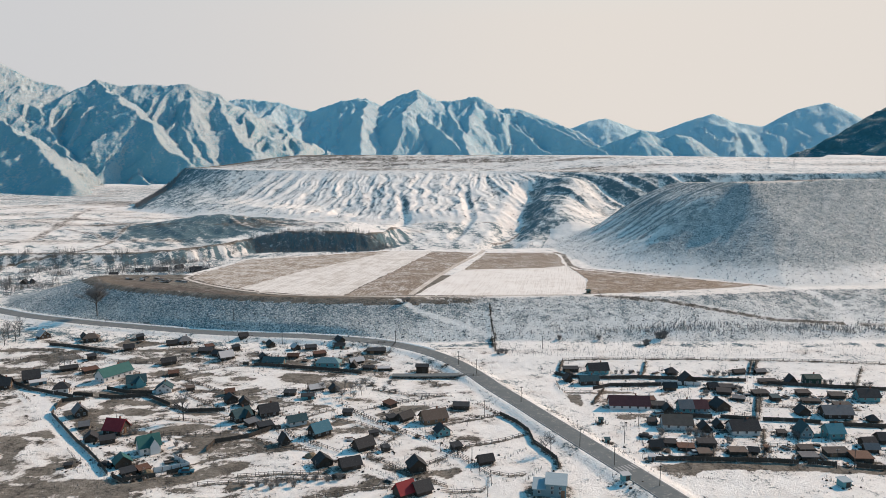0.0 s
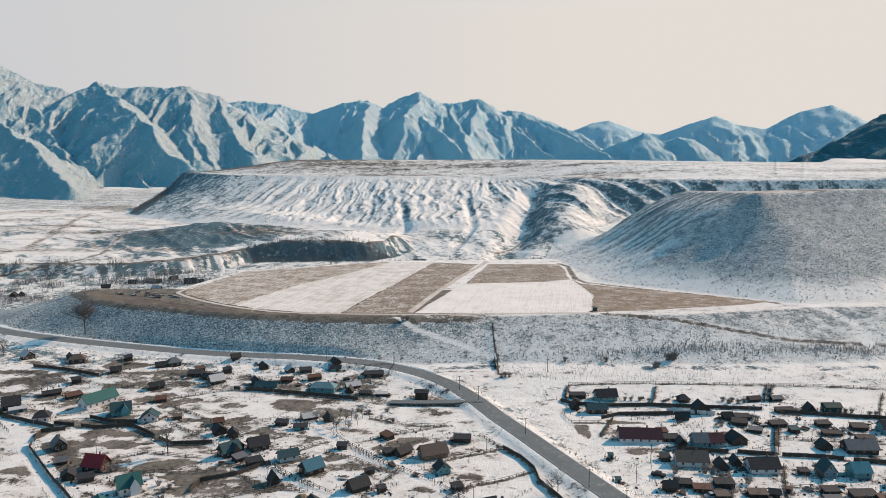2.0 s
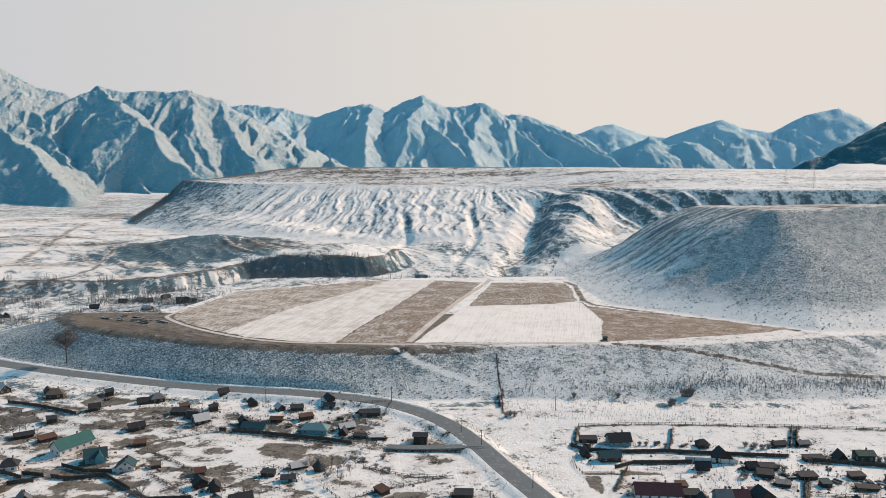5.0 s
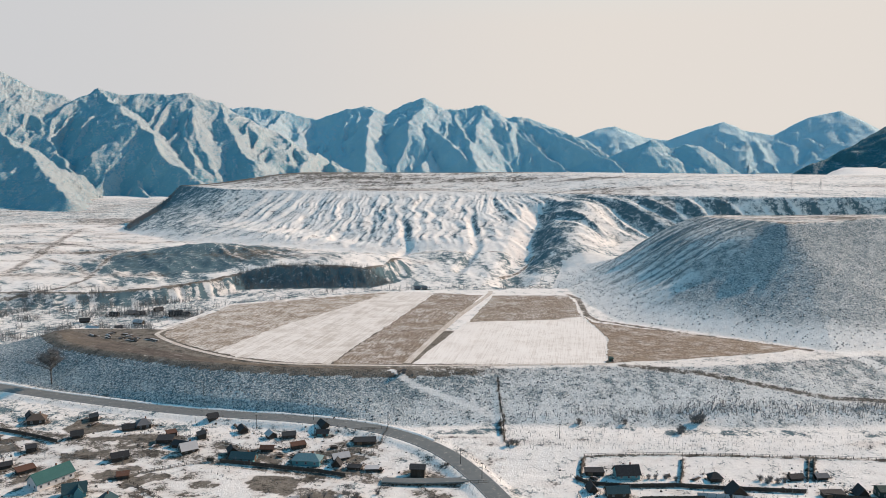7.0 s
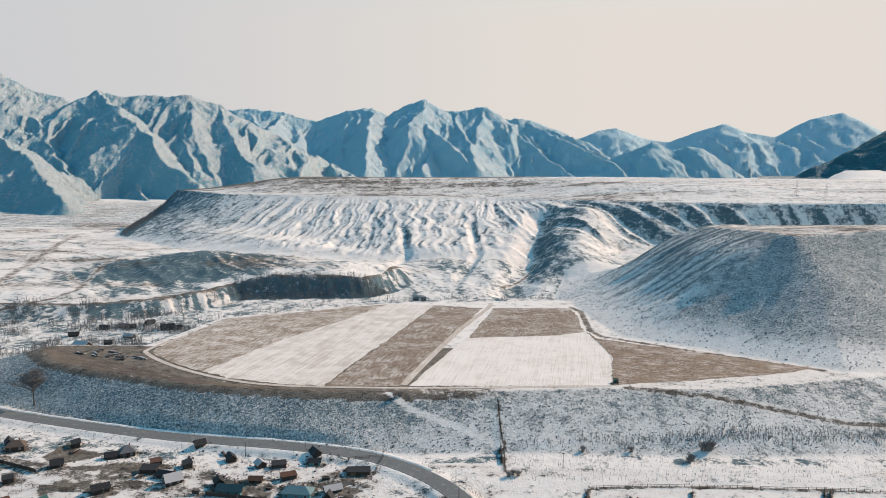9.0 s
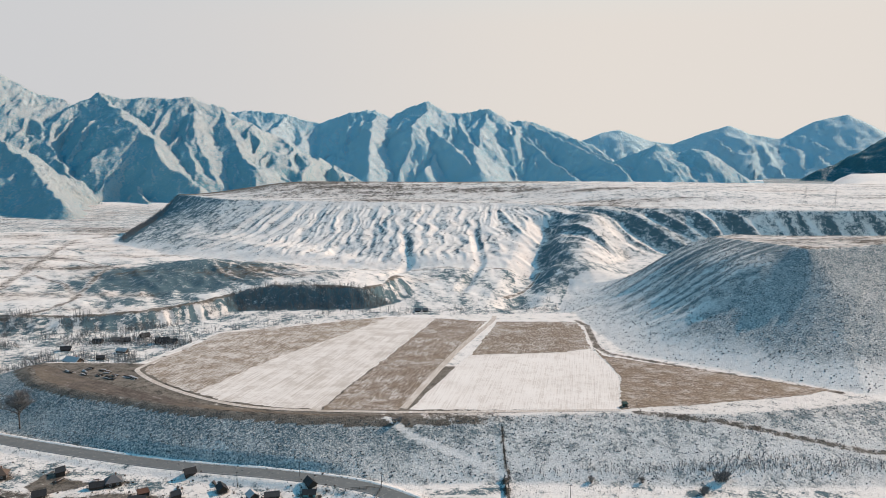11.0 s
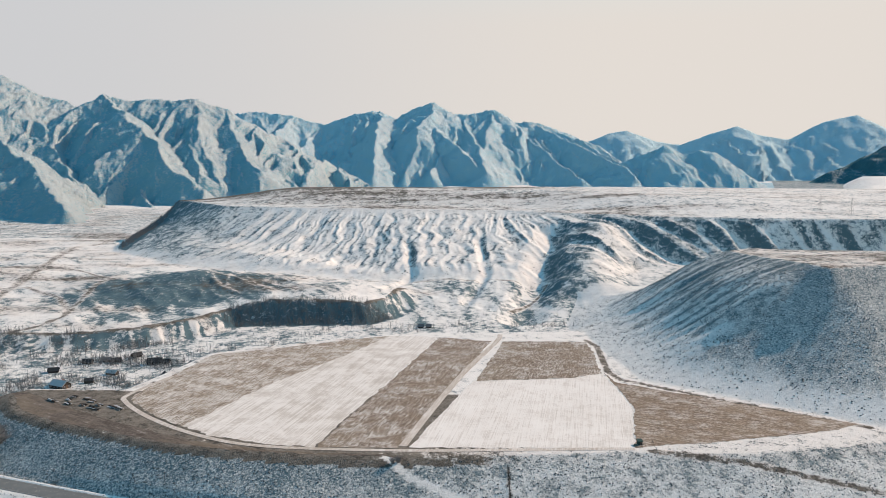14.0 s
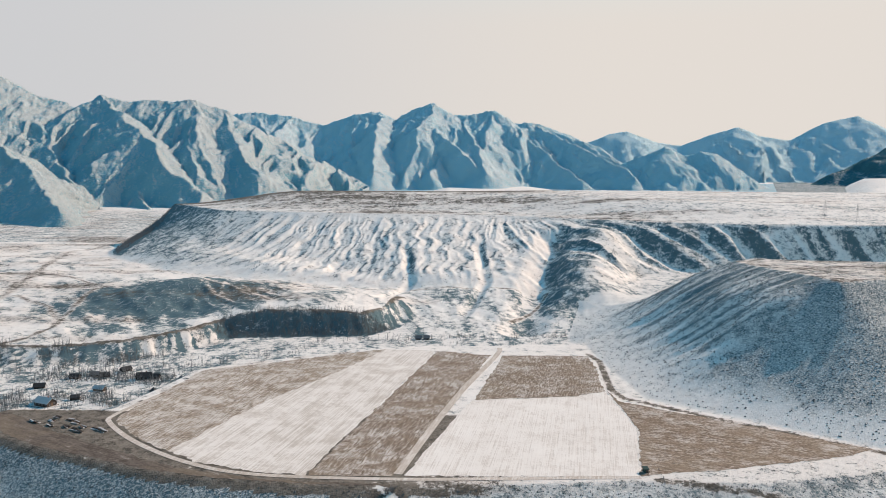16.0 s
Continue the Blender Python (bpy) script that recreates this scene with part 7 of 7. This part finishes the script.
def litter():
    """Weeds along the fences and heaps round the buildings."""
    g = np.random.default_rng(31)
    xs, ys = [], []
    for line in LINES:
        for (ax, ay), (bx, by) in zip(line, line[1:]):
            n = int(math.hypot(bx - ax, by - ay) * 2.4)
            f = g.uniform(0, 1, n)
            xs.append(ax + (bx - ax) * f + g.normal(0, 0.5, n))
            ys.append(ay + (by - ay) * f + g.normal(0, 0.5, n))
    x, y = np.concatenate(xs), np.concatenate(ys)
    woods("fence_weeds", "dry weeds and thin bushes along the fences", x, y, 0.25 + 1.1 * g.uniform(0, 1, len(x)) ** 2, 6, 33, 0.06)
    go = np.gradient(HIGHWAY, axis=0)
    go /= np.hypot(go[:, 0], go[:, 1])[:, None]
    k = g.integers(10, len(HIGHWAY) - 12, 1800)
    o = g.choice((-1, 1, -1), 1800) * (5.2 + 2.5 * g.uniform(0, 1, 1800))
    keep = grain(k / 9.0, o * 0 + np.sign(o) * 3.3, 9) > -0.05
    x, y = (HIGHWAY[k, 0] + go[k, 1] * o + g.normal(0, 1, 1800))[keep], (HIGHWAY[k, 1] - go[k, 0] * o + g.normal(0, 1, 1800))[keep]
    woods("verge_weeds", "dry weeds on the road verges", x, y, g.uniform(0.3, 1.0, len(x)), 6, 37, 0.06)
    # rows of dry stalks, canes and old stakes in the gardens
    xs, ys = [], []
    for cx, cy, s in SPOTS:
        for _ in range(3 if cx < 30 else 2):
            turn = (2.42 if cx < 35 else 0.0) + g.choice((0, 1.5708)) + g.normal(0, 0.08)
            ox, oy, long = cx + g.normal(0, 7), cy + g.normal(0, 6), g.uniform(4, 15)
            k = int(long * 2.2)
            f = g.uniform(-0.5, 0.5, k) * long
            xs.append(ox + f * math.cos(turn) + g.normal(0, 0.2, k))
            ys.append(oy + f * math.sin(turn) + g.normal(0, 0.2, k))
    x, y = np.concatenate(xs), np.concatenate(ys)
    far = near_path([tuple(p) for p in HIGHWAY[::4]], x, y) > 6
    x, y = x[far], y[far]
    woods("garden_stalks", "rows of dry stalks and canes in the gardens", x, y, 0.3 + 1.0 * g.uniform(0, 1, len(x)) ** 1.6, 4, 39, 0.055)
    k = [(cx, cy, s) for cx, cy, s in SPOTS if cy < 345]
    x = np.concatenate([cx + g.normal(0, 0.9 * s, 9 if cx > 40 else 5) for cx, cy, s in k])
    y = np.concatenate([cy + g.normal(0, 0.9 * s, 9 if cx > 40 else 5) for cx, cy, s in k])
    far = near_path([tuple(p) for p in HIGHWAY[::4]], x, y) > 7
    woods("yard_brush", "leafless bushes and fruit trees in the yards", x[far], y[far], 0.7 + 2.2 * g.uniform(0, 1, far.sum()) ** 2, 14, 41, 0.05)
    n = 30
    x = np.concatenate([cx + g.normal(0, 0.85 * s, n) for cx, cy, s in SPOTS])
    y = np.concatenate([cy + g.normal(0, 0.85 * s, n) for cx, cy, s in SPOTS])
    tufts("yard_litter", "dark heaps of litter and firewood in the yards", x, y, 0.12 + 0.5 * g.uniform(0, 1, len(x)) ** 2.5, 35, BOARD, 0.5)
woodpile(-181.1, 423.1, -37, 4.2, "rows of stacked timber half buried in snow")
woodpile(-178.8, 421.5, -37, 4.2, "rows of stacked timber half buried in snow")
woodpile(-173.1, 428.3, -31, 4.2, "rows of stacked timber half buried in snow")
woodpile(-173.3, 424.2, -39, 4.2, "rows of stacked timber half buried in snow")
woodpile(-170.8, 418.2, -40, 4.2, "rows of stacked timber half buried in snow")
woodpile(-165.2, 425.0, -30, 4.2, "rows of stacked timber half buried in snow")
woodpile(-163.1, 416.7, -38, 4.2, "rows of stacked timber half buried in snow")
woodpile(-161.2, 421.4, -29, 4.2, "rows of stacked timber half buried in snow")
woodpile(-157.6, 413.1, -33, 4.2, "rows of stacked timber half buried in snow")
woodpile(-155.8, 416.5, -40, 4.2, "rows of stacked timber half buried in snow")
woodpile(-154.0, 410.7, -28, 4.2, "rows of stacked timber half buried in snow")
woodpile(-149.8, 414.5, -38, 4.2, "rows of stacked timber half buried in snow")
woodpile(-147.0, 413.5, -29, 4.2, "rows of stacked timber half buried in snow")
woodpile(-144.6, 411.6, -36, 4.2, "rows of stacked timber half buried in snow")
woodpile(70.9, 214.9, 20, 3.0)
woodpile(72.7, 212.4, -14, 4.2)
woodpile(66.5, 211.5, 61, 3.0)
woodpile(77.3, 213.5, -1, 2.2)
woodpile(85.0, 211.5, -23, 2.2)
woodpile(89.4, 206.1, 62, 4.2)
woodpile(92.6, 205.9, 34, 2.2)
woodpile(108.1, 207.5, 16, 4.2)
woodpile(109.9, 206.0, 97, 3.0)
woodpile(114.6, 201.0, 30, 2.2)
woodpile(119.0, 203.3, -13, 3.0)
woodpile(109.2, 269.5, 14, 2.2)
woodpile(109.3, 264.6, 124, 3.0)
woodpile(105.9, 269.3, 29, 2.2)
woodpile(110.6, 262.5, 2, 3.0)
woodpile(114.1, 266.2, 34, 4.2)
woodpile(126.2, 269.9, 55, 2.2)
woodpile(128.7, 280.2, 115, 3.0)
woodpile(123.9, 260.1, 131, 3.0)
woodpile(134.3, 260.4, 89, 2.2)
woodpile(136.7, 259.1, 5, 2.2)
woodpile(137.0, 255.7, 81, 3.0)
woodpile(146.0, 263.1, -18, 4.2)
woodpile(76.4, 290.6, 36, 2.2)
woodpile(84.9, 288.4, 34, 4.2)
woodpile(51.1, 288.8, 140, 3.0)
woodpile(45.5, 289.0, 90, 2.2)
woodpile(-27.7, 297.7, 65, 3.0)
woodpile(-21.7, 294.6, 113, 3.0)
woodpile(-31.2, 297.6, 70, 3.0)
woodpile(-58.0, 304.3, 1, 2.2)
woodpile(-55.2, 229.7, 38, 3.0)
woodpile(-66.2, 236.9, -29, 2.2)
woodpile(-14.4, 191.4, -29, 3.0)
woodpile(-9.6, 187.9, 120, 3.0)
woodpile(-84.3, 192.3, 92, 4.2)
woodpile(-81.5, 193.1, 125, 3.0)
woodpile(-86.6, 194.2, 139, 3.0)
woodpile(-28.4, 193.8, -3, 4.2)
woodpile(-28.6, 219.8, 10, 2.2)
woodpile(-7.7, 222.2, 65, 2.2)
woodpile(-15.2, 229.4, 122, 4.2)
woodpile(-105.5, 311.5, 72, 3.0)
woodpile(-124.8, 331.3, 7, 3.0)
woodpile(-137.7, 331.3, 71, 4.2)
woodpile(-92.6, 326.8, 110, 3.0)
woodpile(-81.0, 331.3, 122, 4.2)
woodpile(-39.8, 311.0, 10, 3.0)
woodpile(-33.1, 316.5, -15, 2.2)
woodpile(-78.6, 204.0, 18, 3.0)
woodpile(-76.4, 207.0, 109, 4.2)
woodpile(-67.1, 230.2, 20, 2.2)
woodpile(-53.3, 304.8, 44, 2.2)
woodpile(97.4, 269.1, 34, 3.0)
woodpile(101.4, 265.8, -34, 2.2)
woodpile(118.5, 266.5, 51, 4.2)
woodpile(112.9, 215.4, -19, 3.0)
woodpile(102.6, 213.3, 132, 3.0)
woodpile(66.6, 206.3, -36, 3.0)
woodpile(69.6, 205.4, 33, 3.0)
woodpile(84.1, 205.0, -1, 4.2)
woodpile(102.5, 206.1, 65, 4.2)
car(74.0, 208.8, 13, TRIM, "white van parked beside a garden")
car(72.3, 241.7, 22, PALE_WALL, "pale car parked beside a house")
car(63.2, 222.8, -26, DARK, "dark car parked in a yard")
car(-95.6, 201.1, -12, DARK, "dark car parked on a snowy lane")
car(-71.3, 197.0, 9, BLUE, "blue car parked at a fence")
haystack(-38.5, 207.1, 1.5)
haystack(-82.2, 196.9, 1.3)
litter()
cover_ground(GROUND_SHEET, *LAND)
